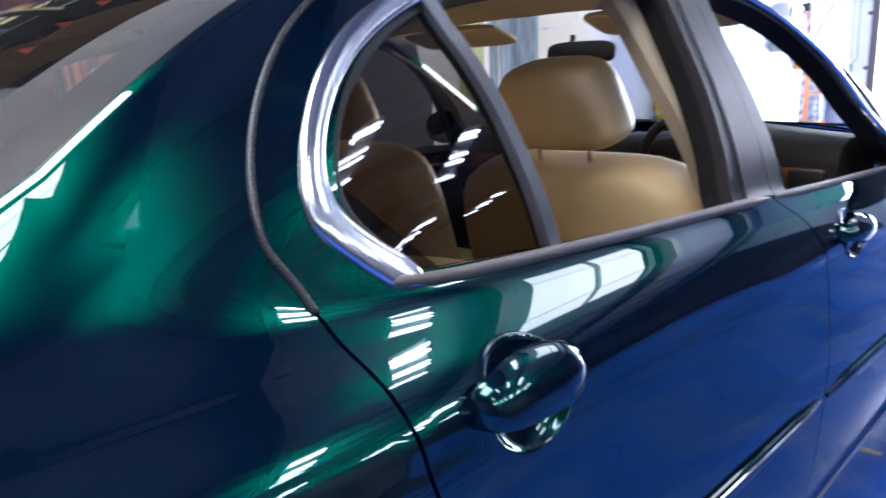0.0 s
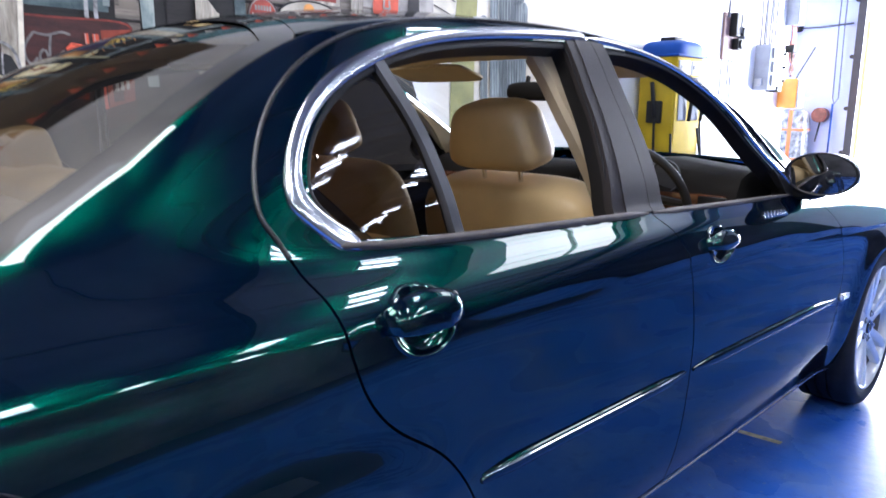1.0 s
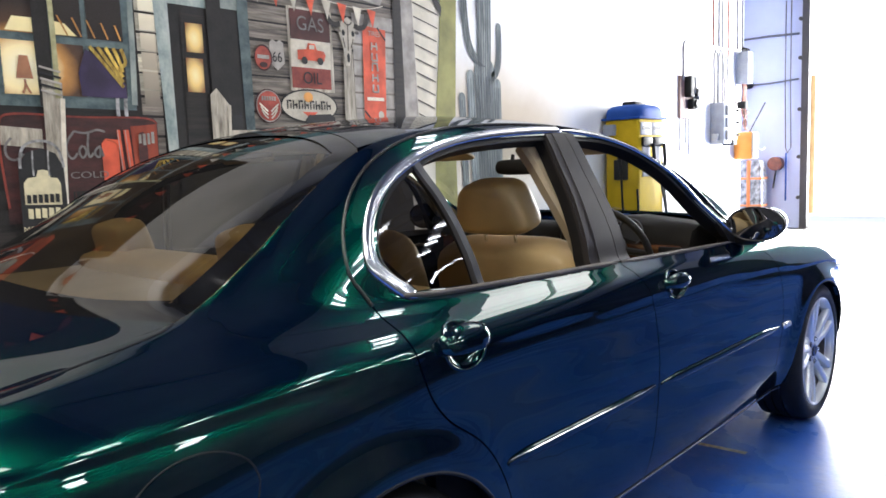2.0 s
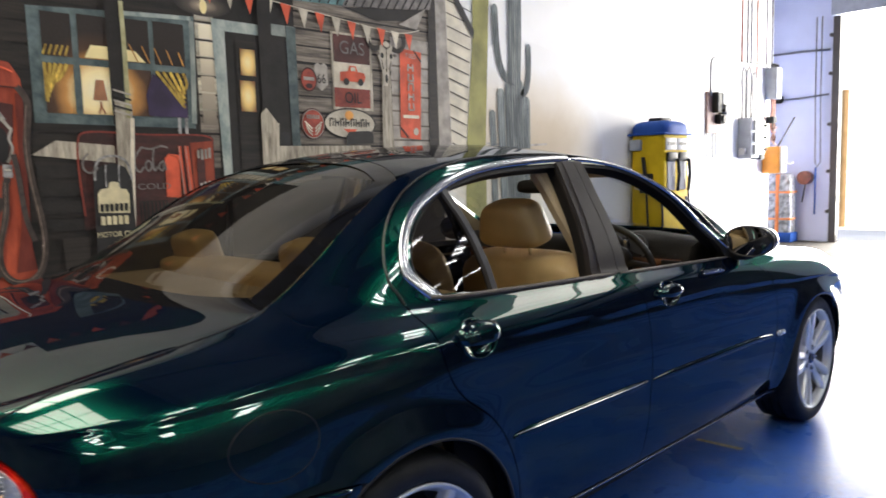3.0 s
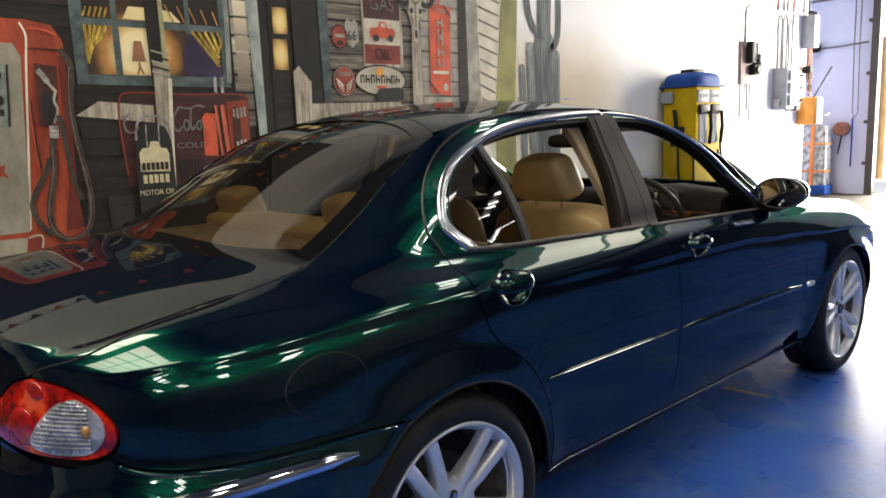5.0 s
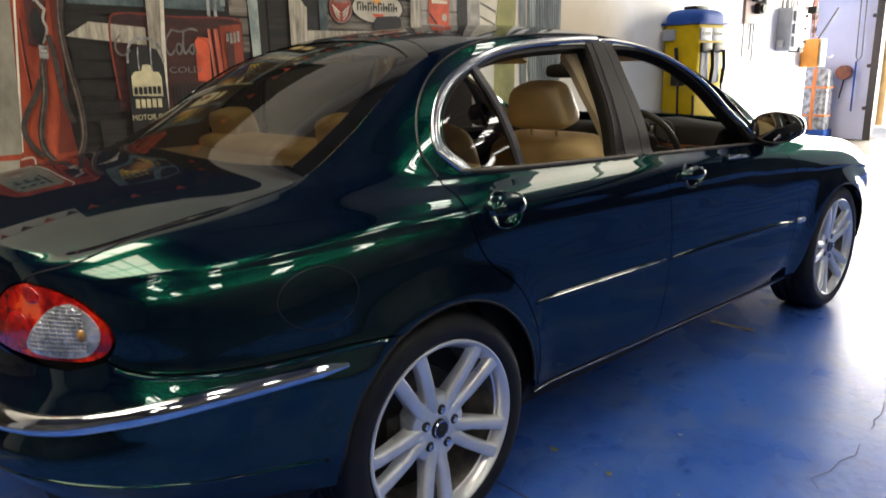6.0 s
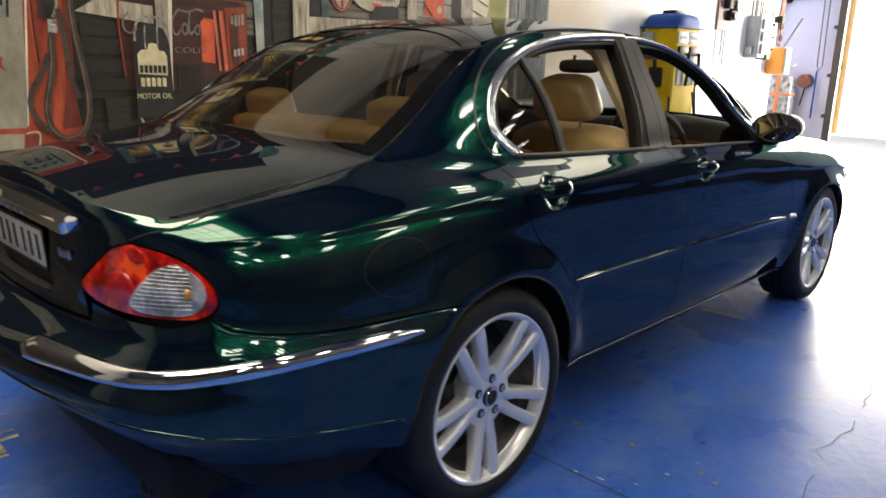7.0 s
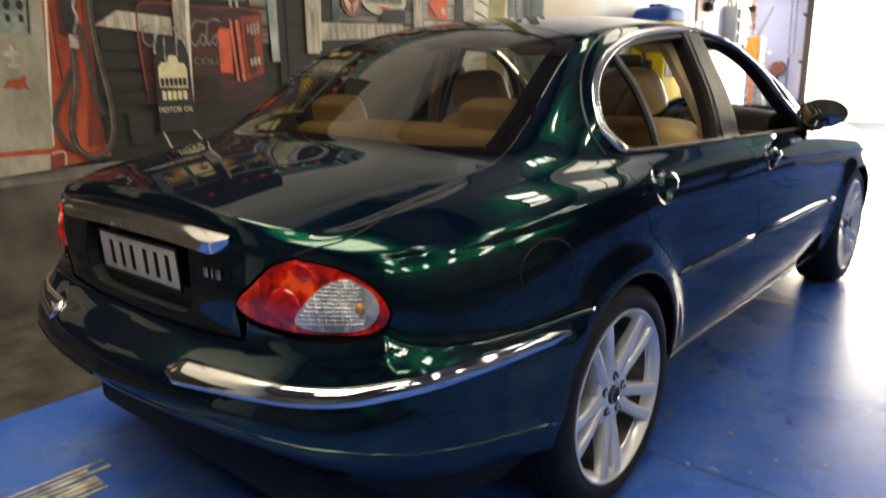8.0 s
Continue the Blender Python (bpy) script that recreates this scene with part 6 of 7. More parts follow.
flat("painted_truck", [(2.235, 1.985), (2.46, 1.985), (2.475, 2.03), (2.46, 2.055), (2.40, 2.06), (2.385, 2.10), (2.325, 2.102), (2.31, 2.06), (2.235, 2.05)], I_ORANGE, 5)
oblong("painted_truck_window", 2.335, 2.062, 2.378, 2.09, I_WHITE, 6)
disc("painted_truck_wheel", 2.29, 1.982, 0.026, 0.026, I_BLACK, 6, 16)
disc("painted_truck_wheel", 2.425, 1.985, 0.026, 0.026, I_BLACK, 6, 16)
disc("painted_round_badge", 1.96, 1.975, 0.070, 0.085, I_MAROON, 3)
disc("painted_round_badge", 1.96, 1.975, 0.060, 0.074, I_BRICK, 4)
oblong("painted_bar", 1.915, 1.968, 2.005, 1.992, I_GREYW, 5)
disc("painted_badge_shade", 1.96, 1.930, 0.030, 0.018, I_MAROON, 5, 16)
flat("painted_route_shield", [(2.07, 1.90), (2.13, 1.95), (2.125, 2.08), (2.10, 2.10), (2.07, 2.085), (2.04, 2.10), (2.015, 2.08), (2.01, 1.95)], I_GREYW, 3)
lettering("painted_number", "66", 2.07, 1.985, 0.095, I_BLACK, 4, 0.85)
disc("painted_wing_badge", 1.98, 1.665, 0.105, 0.112, I_MAROON, 3)
disc("painted_wing_badge", 1.98, 1.665, 0.097, 0.104, I_GREYW, 4)
disc("painted_wing_badge", 1.98, 1.665, 0.090, 0.097, I_BRICK, 5)
for k in range(6):
    oblong("painted_bar", 1.925 + 0.019 * k, 1.700, 1.938 + 0.019 * k, 1.728, I_GREYW, 6)
for s_, k in ((-1, 0), (-1, 1), (-1, 2), (1, 0), (1, 1), (1, 2)):
    stroke("painted_feather", [(1.98 + s_ * 0.012, 1.585 + 0.022 * k), (1.98 + s_ * 0.040, 1.610 + 0.022 * k), (1.98 + s_ * (0.058 + 0.008 * k), 1.640 + 0.020 * k)], 0.010, I_WHITE, 6)
disc("painted_oval_sign", 2.315, 1.675, 0.245, 0.115, I_BLACK, 3, 40)
disc("painted_oval_sign", 2.315, 1.675, 0.232, 0.104, I_WHITE, 4, 40)
disc("painted_oval_mark", 2.305, 1.735, 0.04, 0.035, I_AMBER, 5, 16)
for k in range(8):
    x = 2.128 + 0.048 * k
    stroke("painted_bar", [(x, 1.652), (x, 1.712)], 0.011, I_BLACK, 5)
    stroke("painted_bar", [(x + 0.006, 1.708 - 0.026 * (k % 2)), (x + 0.030, 1.704 - 0.026 * (k % 2))], 0.013, I_BLACK, 6)
    stroke("painted_bar", [(x + 0.026, 1.655), (x + 0.028, 1.690)], 0.010, I_BLACK, 5)
flat("painted_red_mark", [(2.25, 1.635), (2.38, 1.635), (2.315, 1.59)], I_ORANGE, 5)
flat("painted_trough", [(2.27, 1.52), (2.53, 1.53), (2.53, 1.60), (2.49, 1.625), (2.30, 1.615), (2.27, 1.58)], I_BLACK, 6)
flat("painted_tall_sign", [(2.815, 1.58), (3.035, 1.565), (3.065, 2.265), (2.835, 2.28)], I_ORANGE, 4)
for k in range(5):
    z = 1.80 + 0.077 * k
    stroke("painted_bar", [(2.912, z), (2.918, z + 0.055)], 0.016, I_GREYW, 5)
    stroke("painted_bar", [(2.968, z), (2.962, z + 0.055)], 0.016, I_GREYW, 5)
    stroke("painted_bar", [(2.912, z + 0.028 * (k % 3)), (2.968, z + 0.028 * (k % 3))], 0.014, I_GREYW, 6)
lettering("painted_word", "TIRES", 2.945, 2.225, 0.052, I_GREYW, 5, 0.95)
oblong("painted_bar", 2.85, 1.735, 3.02, 1.76, I_WHITE, 5)
disc("painted_sign_mark", 2.985, 1.63, 0.028, 0.03, I_WHITE, 5, 16)
stroke("painted_sign_corner", [(2.82, 1.66), (2.90, 1.58)], 0.014, I_BLACK, 5)
stroke("painted_sign_corner", [(2.98, 2.275), (3.06, 2.19)], 0.014, I_BLACK, 5)
# steer skull on a post
flat("painted_skull_post", [(2.625, 1.46), (2.745, 1.46), (2.725, 2.06), (2.64, 2.06)], I_POST, 5)
flat("painted_skull", [(2.655, 1.975), (2.695, 1.975), (2.72, 2.10), (2.765, 2.20), (2.75, 2.28), (2.69, 2.32), (2.63, 2.28), (2.605, 2.20), (2.64, 2.10)], I_WHITE, 6)
stroke("painted_horn", [(2.75, 2.265), (2.82, 2.255), (2.87, 2.30), (2.87, 2.37)], 0.038, I_BOARD, 6)
stroke("painted_horn", [(2.62, 2.265), (2.56, 2.255), (2.515, 2.29), (2.50, 2.36)], 0.038, I_BOARD, 6)
for x in (2.645, 2.735):
    disc("painted_eye_hole", x, 2.205, 0.015, 0.022, I_BLACK, 7, 12)
disc("painted_nose_hole", 2.683, 2.03, 0.014, 0.035, I_BLACK, 7, 12)
for pts in ([(2.683, 2.08), (2.686, 2.17), (2.69, 2.27)], [(2.655, 2.10), (2.640, 2.17)], [(2.712, 2.10), (2.735, 2.17)], [(2.655, 2.285), (2.69, 2.262), (2.728, 2.285)]):
    stroke("painted_skull_line", pts, 0.009, I_HOSE, 7)
for x, z in ((2.60, 2.215), (2.772, 2.215)):
    disc("painted_skull_ear", x, z, 0.022, 0.012, I_GREY, 7, 12)
# roofs and pennants
flat("painted_porch_roof", [(1.12, 2.47), (2.30, 2.53), (2.45, 2.76), (1.10, 2.76)], I_ROOF, 3)
flat("painted_porch_roof", [(2.28, 2.525), (3.18, 2.62), (3.22, 2.76), (2.43, 2.76)], I_AWNING, 3)
for k in range(26):
    x = 1.14 + 0.078 * k
    stroke("painted_roof_groove", [(x, 2.475 + 0.05 * (x - 1.12)), (x + 0.13, 2.755)], 0.014, I_NIGHT, 4)
flat("painted_under_roof", [(2.3, 2.52), (3.15, 2.61), (2.95, 2.50), (2.60, 2.46)], I_NIGHT, 4)
flat("painted_paper", [(2.83, 2.46), (3.13, 2.62), (3.02, 2.44)], I_GREYW, 5)
stroke("painted_string", [(0.85, 2.60), (1.22, 2.53), (1.66, 2.48), (2.08, 2.445), (2.5, 2.41), (2.85, 2.395), (3.05, 2.44)], 0.006, I_WHITE, 5)
for k in range(15):
    x = 0.94 + 0.142 * k
    z = np.interp(x, [0.85, 1.22, 1.66, 2.08, 2.5, 2.9], [2.60, 2.53, 2.48, 2.445, 2.41, 2.395])
    flat("painted_pennant", [(x - 0.042, z + 0.004), (x + 0.042, z - 0.004), (x + 0.008, z - 0.135)], I_WHITE if k % 2 else I_ORANGE, 6)
stroke("painted_string", [(0.85, 2.60), (0.2, 2.74), (-0.6, 2.98), (-1.6, 3.35)], 0.008, I_BLACK, 5)
for k in range(16):
    x = 0.78 - 0.150 * k
    z = np.interp(x, [-1.6, -0.6, 0.2, 0.85], [3.35, 2.98, 2.74, 2.60])
    flat("painted_pennant", [(x - 0.045, z + 0.014), (x + 0.045, z - 0.014), (x + 0.004, z - 0.140)], I_MAROON if k % 2 else I_RED, 6)
# drinks cooler with its front, bench, tall board
I_COOLER = streaked("cooler_maroon", (0.030, 0.010, 0.009), (0.085, 0.022, 0.018), 5, 14)
flat("painted_cooler", [(0.385, 1.02), (0.99, 1.01), (1.195, 1.08), (1.205, 1.545), (1.185, 1.568), (0.41, 1.573), (0.39, 1.55)], I_COOLER, 3)
stroke("painted_cooler_edge", [(0.392, 1.10), (0.388, 1.545), (0.415, 1.570), (0.8, 1.566), (1.18, 1.556), (1.202, 1.535)], 0.011, I_SHADOW_RED, 4)
flat("painted_cooler_front", [(0.875, 1.19), (0.965, 1.18), (0.970, 1.445), (0.900, 1.452), (0.876, 1.425)], I_ORANGE, 4)
stroke("painted_cooler_crease", [(0.905, 1.445), (0.955, 1.425), (0.965, 1.39)], 0.007, I_RED, 5)
for x, w in ((0.986, 0.018), (1.030, 0.030)):
    stroke("painted_cooler_stripe", [(x + 0.012, 1.135), (x, 1.30), (x - 0.012, 1.50)], w, I_ORANGE, 4)
    stroke("painted_stripe_light", [(x + 0.006, 1.14), (x - 0.006, 1.30), (x - 0.018, 1.50)], 0.004, I_GREYW, 5)
flat("painted_cooler_side", [(1.062, 1.14), (1.195, 1.18), (1.200, 1.535), (1.045, 1.52)], I_RED, 4)
flat("painted_cooler_bottle", [(1.085, 1.17), (1.135, 1.18), (1.135, 1.40), (1.118, 1.49), (1.092, 1.485), (1.080, 1.39)], I_COOLER, 5)
for x0, z0, x1, z1 in ((1.085, 1.425, 1.102, 1.475), (1.110, 1.415, 1.128, 1.480), (1.136, 1.420, 1.152, 1.482), (1.160, 1.425, 1.178, 1.490), (1.095, 1.225, 1.113, 1.268), (1.122, 1.230, 1.140, 1.275), (1.150, 1.235, 1.168, 1.280)):
    oblong("painted_bar", x0, z0, x1, z1, I_GREYW, 6)
oblong("painted_cooler_grille", 0.705, 1.01, 0.875, 1.17, I_NIGHT, 4)
for k in range(7):
    stroke("painted_grille_bar", [(0.718 + 0.024 * k, 1.02), (0.718 + 0.024 * k, 1.165)], 0.006, I_COOLER, 5)
for pts in ([(0.43, 1.455), (0.400, 1.41), (0.410, 1.355), (0.445, 1.345), (0.48, 1.375)], [(0.735, 1.490), (0.700, 1.44), (0.690, 1.385), (0.715, 1.345), (0.745, 1.375)], [(0.775, 1.415), (0.755, 1.385), (0.770, 1.350), (0.790, 1.375), (0.780, 1.412)], [(0.812, 1.490), (0.800, 1.40), (0.808, 1.352), (0.828, 1.375)], [(0.870, 1.410), (0.845, 1.395), (0.838, 1.365), (0.858, 1.352), (0.868, 1.40), (0.880, 1.352)], [(0.735, 1.492), (0.80, 1.482), (0.855, 1.498), (0.90, 1.488)]):
    stroke("painted_script", pts, 0.012, I_LETTER, 5)
for x in (0.985, 1.03):
    stroke("painted_bottle", [(x, 1.575), (x, 1.64), (x + 0.004, 1.69)], 0.020, I_STEEL, 4)
flat("painted_bench", [(0.14, 1.445), (0.58, 1.40), (0.58, 1.50), (0.27, 1.525)], I_POST, 4)
for k in range(4):
    oblong("painted_shelf", 0.16, 1.02 + 0.10 * k, 0.56, 1.09 + 0.10 * k, I_NIGHT, 3)
flat("painted_barrel", [(0.27, 0.80), (0.40, 0.80), (0.41, 0.98), (0.26, 0.98)], I_BOARD, 4)
flat("painted_board_sign", [(0.44, 0.86), (0.67, 0.86), (0.665, 1.30), (0.63, 1.375), (0.56, 1.40), (0.49, 1.38), (0.445, 1.31)], I_BLACK, 8)
stroke("painted_board_loop", [(0.455, 1.30), (0.48, 1.41), (0.56, 1.44), (0.635, 1.41), (0.665, 1.30)], 0.014, I_STEEL, 8)
I_STRAW = ink("straw_yellow", (0.66, 0.58, 0.36), 0.15, 14)
flat("painted_bottle_shape", [(0.462, 1.115), (0.640, 1.105), (0.642, 1.215), (0.628, 1.245), (0.595, 1.250), (0.585, 1.285), (0.560, 1.292), (0.535, 1.288), (0.525, 1.255), (0.485, 1.250), (0.464, 1.225)], I_STRAW, 9)
for x in (0.515, 0.590):
    stroke("painted_bottle_wire", [(x, 1.26), (x, 1.33), (x + 0.004, 1.39)], 0.008, I_STEEL, 9)
for z0, z1, n, tone in ((1.118, 1.162, 6, I_BLACK), (1.040, 1.090, 5, I_STRAW)):
    for k in range(n):
        w = 0.165 / n
        flat("painted_bar", [(0.470 + w * k, z0 + 0.004), (0.470 + w * (k + 0.72), z0), (0.472 + w * (k + 0.72), z1), (0.472 + w * k, z1 + 0.004)], tone, 10)
lettering("painted_word", "COLD", 0.80, 1.255, 0.050, I_LETTER, 5, 1.5)
lettering("painted_word", "MOTOR OIL", 0.550, 0.985, 0.044, I_STRAW, 10, 0.9)
for a, b in (((0.46, 0.86), (0.52, 0.72)), ((0.65, 0.86), (0.78, 0.70))):
    stroke("painted_sign_leg", [a, b], 0.014, I_GREYW, 6)
# petrol pump
I_FACE = streaked("worn_pump_face", (0.26, 0.235, 0.18), (0.46, 0.42, 0.33), 6, 3)
I_DIAL = ink("grey_green_dial", (0.20, 0.23, 0.20), 0.35, 14)
I_HOSE_LIGHT = ink("hose_light", (0.17, 0.125, 0.095), 0.3, 20)
flat("painted_pump_side", [(-0.16, 0.80), (0.122, 0.817), (0.106, 0.97), (0.112, 1.30), (0.116, 1.60), (0.124, 1.78), (0.115, 1.852), (0.07, 1.93), (-0.06, 1.952), (-0.12, 1.952)], I_RED, 4)
flat("painted_pump_shade", [(0.02, 0.81), (0.122, 0.817), (0.106, 0.97), (0.112, 1.30), (0.116, 1.60), (0.124, 1.78), (0.085, 1.77), (0.078, 1.45), (0.060, 1.05)], I_SHADOW_RED, 5)
flat("painted_pump", [(-0.50, 0.80), (-0.165, 0.80), (-0.155, 0.90), (-0.105, 1.40), (-0.068, 1.80), (-0.066, 1.90), (-0.10, 1.948), (-0.36, 1.965), (-0.42, 1.90), (-0.46, 1.70)], I_RED, 5)
stroke("painted_pump_light", [(-0.158, 0.84), (-0.110, 1.35), (-0.066, 1.80), (-0.062, 1.88), (-0.085, 1.935)], 0.011, I_WHITE, 6)
stroke("painted_pump_seam", [(-0.060, 1.800), (0.03, 1.803), (0.120, 1.795)], 0.008, I_MAROON, 6)
stroke("painted_pump_light", [(-0.052, 1.905), (0.02, 1.905), (0.085, 1.880)], 0.010, I_ORANGE, 6)
flat("painted_pump_face", [(-0.425, 0.83), (-0.160, 0.83), (-0.142, 1.02), (-0.110, 1.55), (-0.097, 1.76), (-0.127, 1.826), (-0.35, 1.826), (-0.385, 1.72)], I_FACE, 6)
flat("painted_pump_dial", [(-0.385, 1.40), (-0.192, 1.39), (-0.168, 1.715), (-0.365, 1.74)], I_DIAL, 7)
stroke("painted_dial_rim", [(-0.192, 1.395), (-0.180, 1.55), (-0.168, 1.715)], 0.012, I_BLACK, 8)
for z in (1.66, 1.53):
    for k in range(3):
        disc("painted_dial_mark", -0.335 + 0.058 * k + 0.02 * (z - 1.5), z, 0.017, 0.026, I_BLACK, 8, 14)
for k in range(3):
    oblong("painted_bar", -0.35 + 0.060 * k, 1.45, -0.328 + 0.060 * k, 1.485, I_BLACK, 8)
disc("painted_pump_mark", -0.285, 1.30, 0.045, 0.016, I_GREYW, 7, 16)
disc("painted_pump_mark", -0.283, 1.245, 0.030, 0.012, I_GREYW, 7, 16)
stroke("painted_pump_mark", [(-0.285, 1.24), (-0.283, 1.30), (-0.285, 1.34)], 0.016, I_GREYW, 8)
flat("painted_red_mark", [(-0.35, 1.135), (-0.325, 1.178), (-0.27, 1.182), (-0.235, 1.200), (-0.245, 1.160), (-0.222, 1.120), (-0.255, 1.140), (-0.285, 1.128), (-0.31, 1.142)], I_RED, 7)
flat("painted_pump_recess", [(-0.038, 1.728), (0.071, 1.711), (0.060, 1.55), (0.028, 1.381), (-0.048, 1.402), (-0.044, 1.56)], I_MAROON, 6)
disc("painted_holster", 0.004, 1.495, 0.031, 0.092, I_BLACK, 7, 24)
stroke("painted_nozzle", [(-0.027, 1.692), (-0.005, 1.662), (0.017, 1.626)], 0.030, I_STEEL, 8)
stroke("painted_nozzle", [(0.012, 1.632), (0.034, 1.600), (0.054, 1.577)], 0.016, I_GREYW, 9)
stroke("painted_nozzle", [(0.052, 1.580), (0.038, 1.523), (0.050, 1.491), (0.022, 1.405)], 0.013, I_GREYW, 8)
stroke("painted_nozzle_collar", [(0.020, 1.395), (0.018, 1.36), (0.017, 1.326)], 0.046, I_STEEL, 9)
stroke("painted_nozzle_collar", [(0.003, 1.368), (0.034, 1.366)], 0.010, I_WHITE, 10)
for pts, w in (([(0.013, 1.326), (-0.001, 1.272), (-0.011, 1.13), (-0.048, 0.975), (-0.047, 0.84), (0.012, 0.768), (0.105, 0.782), (0.162, 0.909), (0.157, 1.109), (0.129, 1.309), (0.119, 1.535), (0.137, 1.725), (0.092, 1.805)], 0.034), ([(0.050, 1.45), (0.066, 1.33), (0.084, 1.118), (0.118, 0.98)], 0.028), ([(-0.020, 1.22), (-0.062, 1.12), (-0.134, 0.972), (-0.100, 0.858), (-0.055, 0.805)], 0.030)):
    stroke("painted_hose", pts, w, I_HOSE, 11)
stroke("painted_hose_light", [(-0.002, 1.30), (-0.016, 1.13), (-0.053, 0.975), (-0.054, 0.85), (0.008, 0.775), (0.10, 0.790), (0.155, 0.909), (0.150, 1.109), (0.122, 1.309), (0.112, 1.535), (0.130, 1.71)], 0.006, I_HOSE_LIGHT, 12)
stroke("painted_handle", [(-0.077, 1.529), (-0.078, 1.35), (-0.070, 1.168)], 0.015, I_MAROON, 7)
stroke("painted_handle_light", [(-0.084, 1.529), (-0.085, 1.35), (-0.077, 1.168)], 0.005, I_ORANGE, 8)
flat("painted_pump_base_white", [(-0.60, 0.700), (-0.19, 0.722), (-0.178, 0.800), (-0.60, 0.812)], I_FACE, 8)
flat("painted_pump_base", [(-0.19, 0.722), (0.14, 0.758), (0.122, 0.825), (-0.178, 0.800)], I_RED, 7)
flat("painted_pump_base", [(-0.182, 0.728), (-0.115, 0.735), (-0.110, 0.795), (-0.172, 0.792)], I_SHADOW_RED, 8)
stroke("painted_pump_light", [(-0.172, 0.800), (-0.108, 0.803), (-0.112, 0.735)], 0.009, I_WHITE, 9)
for x0, z0, x1, z1 in ((-0.80, 0.95, -0.62, 1.30), (-0.72, 1.45, -0.58, 1.75), (-1.4, 0.9, -1.0, 1.5), (-2.2, 1.2, -1.7, 2.1)):
    flat("painted_pale_patch", [(x0, z0), (x1, z0 + 0.05), (x1 - 0.03, z1), (x0 + 0.06, z1 - 0.04)], I_POST, 3)


# ---- things along the wall ----
YELLOW = mat("yellow_enamel", (0.56, 0.38, 0.015), 0.6, 0, 0, 0.12, 5, spec=0.08)
BLUE_PAINT = mat("blue_enamel", (0.022, 0.075, 0.30), 0.6, 0, 0, 0.12, 5, spec=0.08)
GREY_BOX = mat("grey_switchgear", (0.34, 0.36, 0.40), 0.55, 0.0, 0, 0.1, 8, spec=0.15)
BROWN_BOARD = mat("brown_meter_board", (0.24, 0.145, 0.125), 0.6, 0, 0, 0.2, 10)
BLACK_BOX = mat("black_bakelite", (0.02, 0.02, 0.02), 0.5, spec=0.1)
ORANGE_BOX = mat("orange_plastic", (0.80, 0.32, 0.05), 0.45, 0, 0, 0.08, 8)
COPPER = mat("red_oxide_pipe", (0.22, 0.075, 0.05), 0.5, 0.2, 0, 0.3, 12)
GALV = mat("galvanised_pipe", (0.17, 0.17, 0.18), 0.5, 0.3, 0, 0.15, 12)
STRAP = mat("orange_strap", (0.75, 0.22, 0.06), 0.6)
DISPLAY = mat("white_display", (0.42, 0.42, 0.42), 0.5, 0, 0, 0.05, spec=0.1)

pump = thing("petrol_pump", "yellow petrol pump with rounded blue top by the white wall", "petrol pump", at=pose(6.595, 2.07, 0))
part("body", box((-0.295, -0.2, 0.0), (0.295, 0.2, 1.665), 0.035, segments=4), YELLOW, pump)
part("plinth", box((-0.31, -0.215, 0.0), (0.31, 0.215, 0.55), 0.02), BLUE_PAINT, pump, "blue base")
lid = pad((0.65, 0.46, 0.30), 4, pose(0, 0, 1.66), 40)
cut = bmesh.ops.bisect_plane(lid, geom=[*lid.verts, *lid.edges, *lid.faces], plane_co=(0, 0, 1.65), plane_no=(0, 0, 1), clear_inner=True)
bmesh.ops.holes_fill(lid, edges=[e for e in cut["geom_cut"] if isinstance(e, bmesh.types.BMEdge)])
part("top", lid, BLUE_PAINT, pump, "blue rounded top")
part("top_lip", box((-0.328, -0.233, 1.645), (0.328, 0.233, 1.668), 0.01), BLUE_PAINT, pump)
part("top_cap", box((-0.13, -0.08, 1.80), (0.13, 0.08, 1.845), 0.015), BLACK_BOX, pump)
for k in (-0.13, 0.13):
    part("display", box((k - 0.125, -0.212, 1.475), (k + 0.125, -0.195, 1.61), 0.01), DISPLAY, pump, "white price display")
    part("display_bar", box((k - 0.09, -0.216, 1.53), (k + 0.09, -0.211, 1.565)), BLACK_BOX, pump, smooth=False)
    part("panel", box((k - 0.085, -0.212, 1.03), (k + 0.085, -0.195, 1.36), 0.01), DISPLAY, pump)
    part("nozzle_boot", box((k - 0.115, -0.235, 1.35), (k + 0.115, -0.20, 1.455), 0.02), BLACK_BOX, pump)
    part("nozzle", tube([(k + 0.105, -0.23, 1.02), (k + 0.105, -0.25, 1.2), (k + 0.085, -0.245, 1.38)], 0.02, 8), BLACK_BOX, pump)
part("side_nozzle", tube([(-0.34, -0.02, 1.05), (-0.35, 0.0, 1.25), (-0.33, 0.03, 1.40)], 0.022, 8), BLACK_BOX, pump)
part("side_boot", box((-0.335, -0.08, 1.0), (-0.29, 0.08, 1.22), 0.015), BLACK_BOX, pump)
part("side_bracket", box((-0.36, 0.06, 1.48), (-0.28, 0.19, 1.60), 0.015), GREY_BOX, pump)
part("hose", tube(curve((-0.34, -0.02, 1.05), (-0.37, -0.05, 0.7), (-0.36, -0.12, 0.3), (-0.33, -0.19, 0.5), (-0.31, -0.19, 0.9)), 0.013, 8), BLACK_BOX, pump)
part("hose", tube(curve((0.13, -0.25, 0.95), (0.20, -0.28, 0.6), (0.27, -0.26, 0.5), (0.31, -0.2, 0.9), (0.32, -0.15, 1.35)), 0.013, 8), BLACK_BOX, pump)

W = WALL_Y
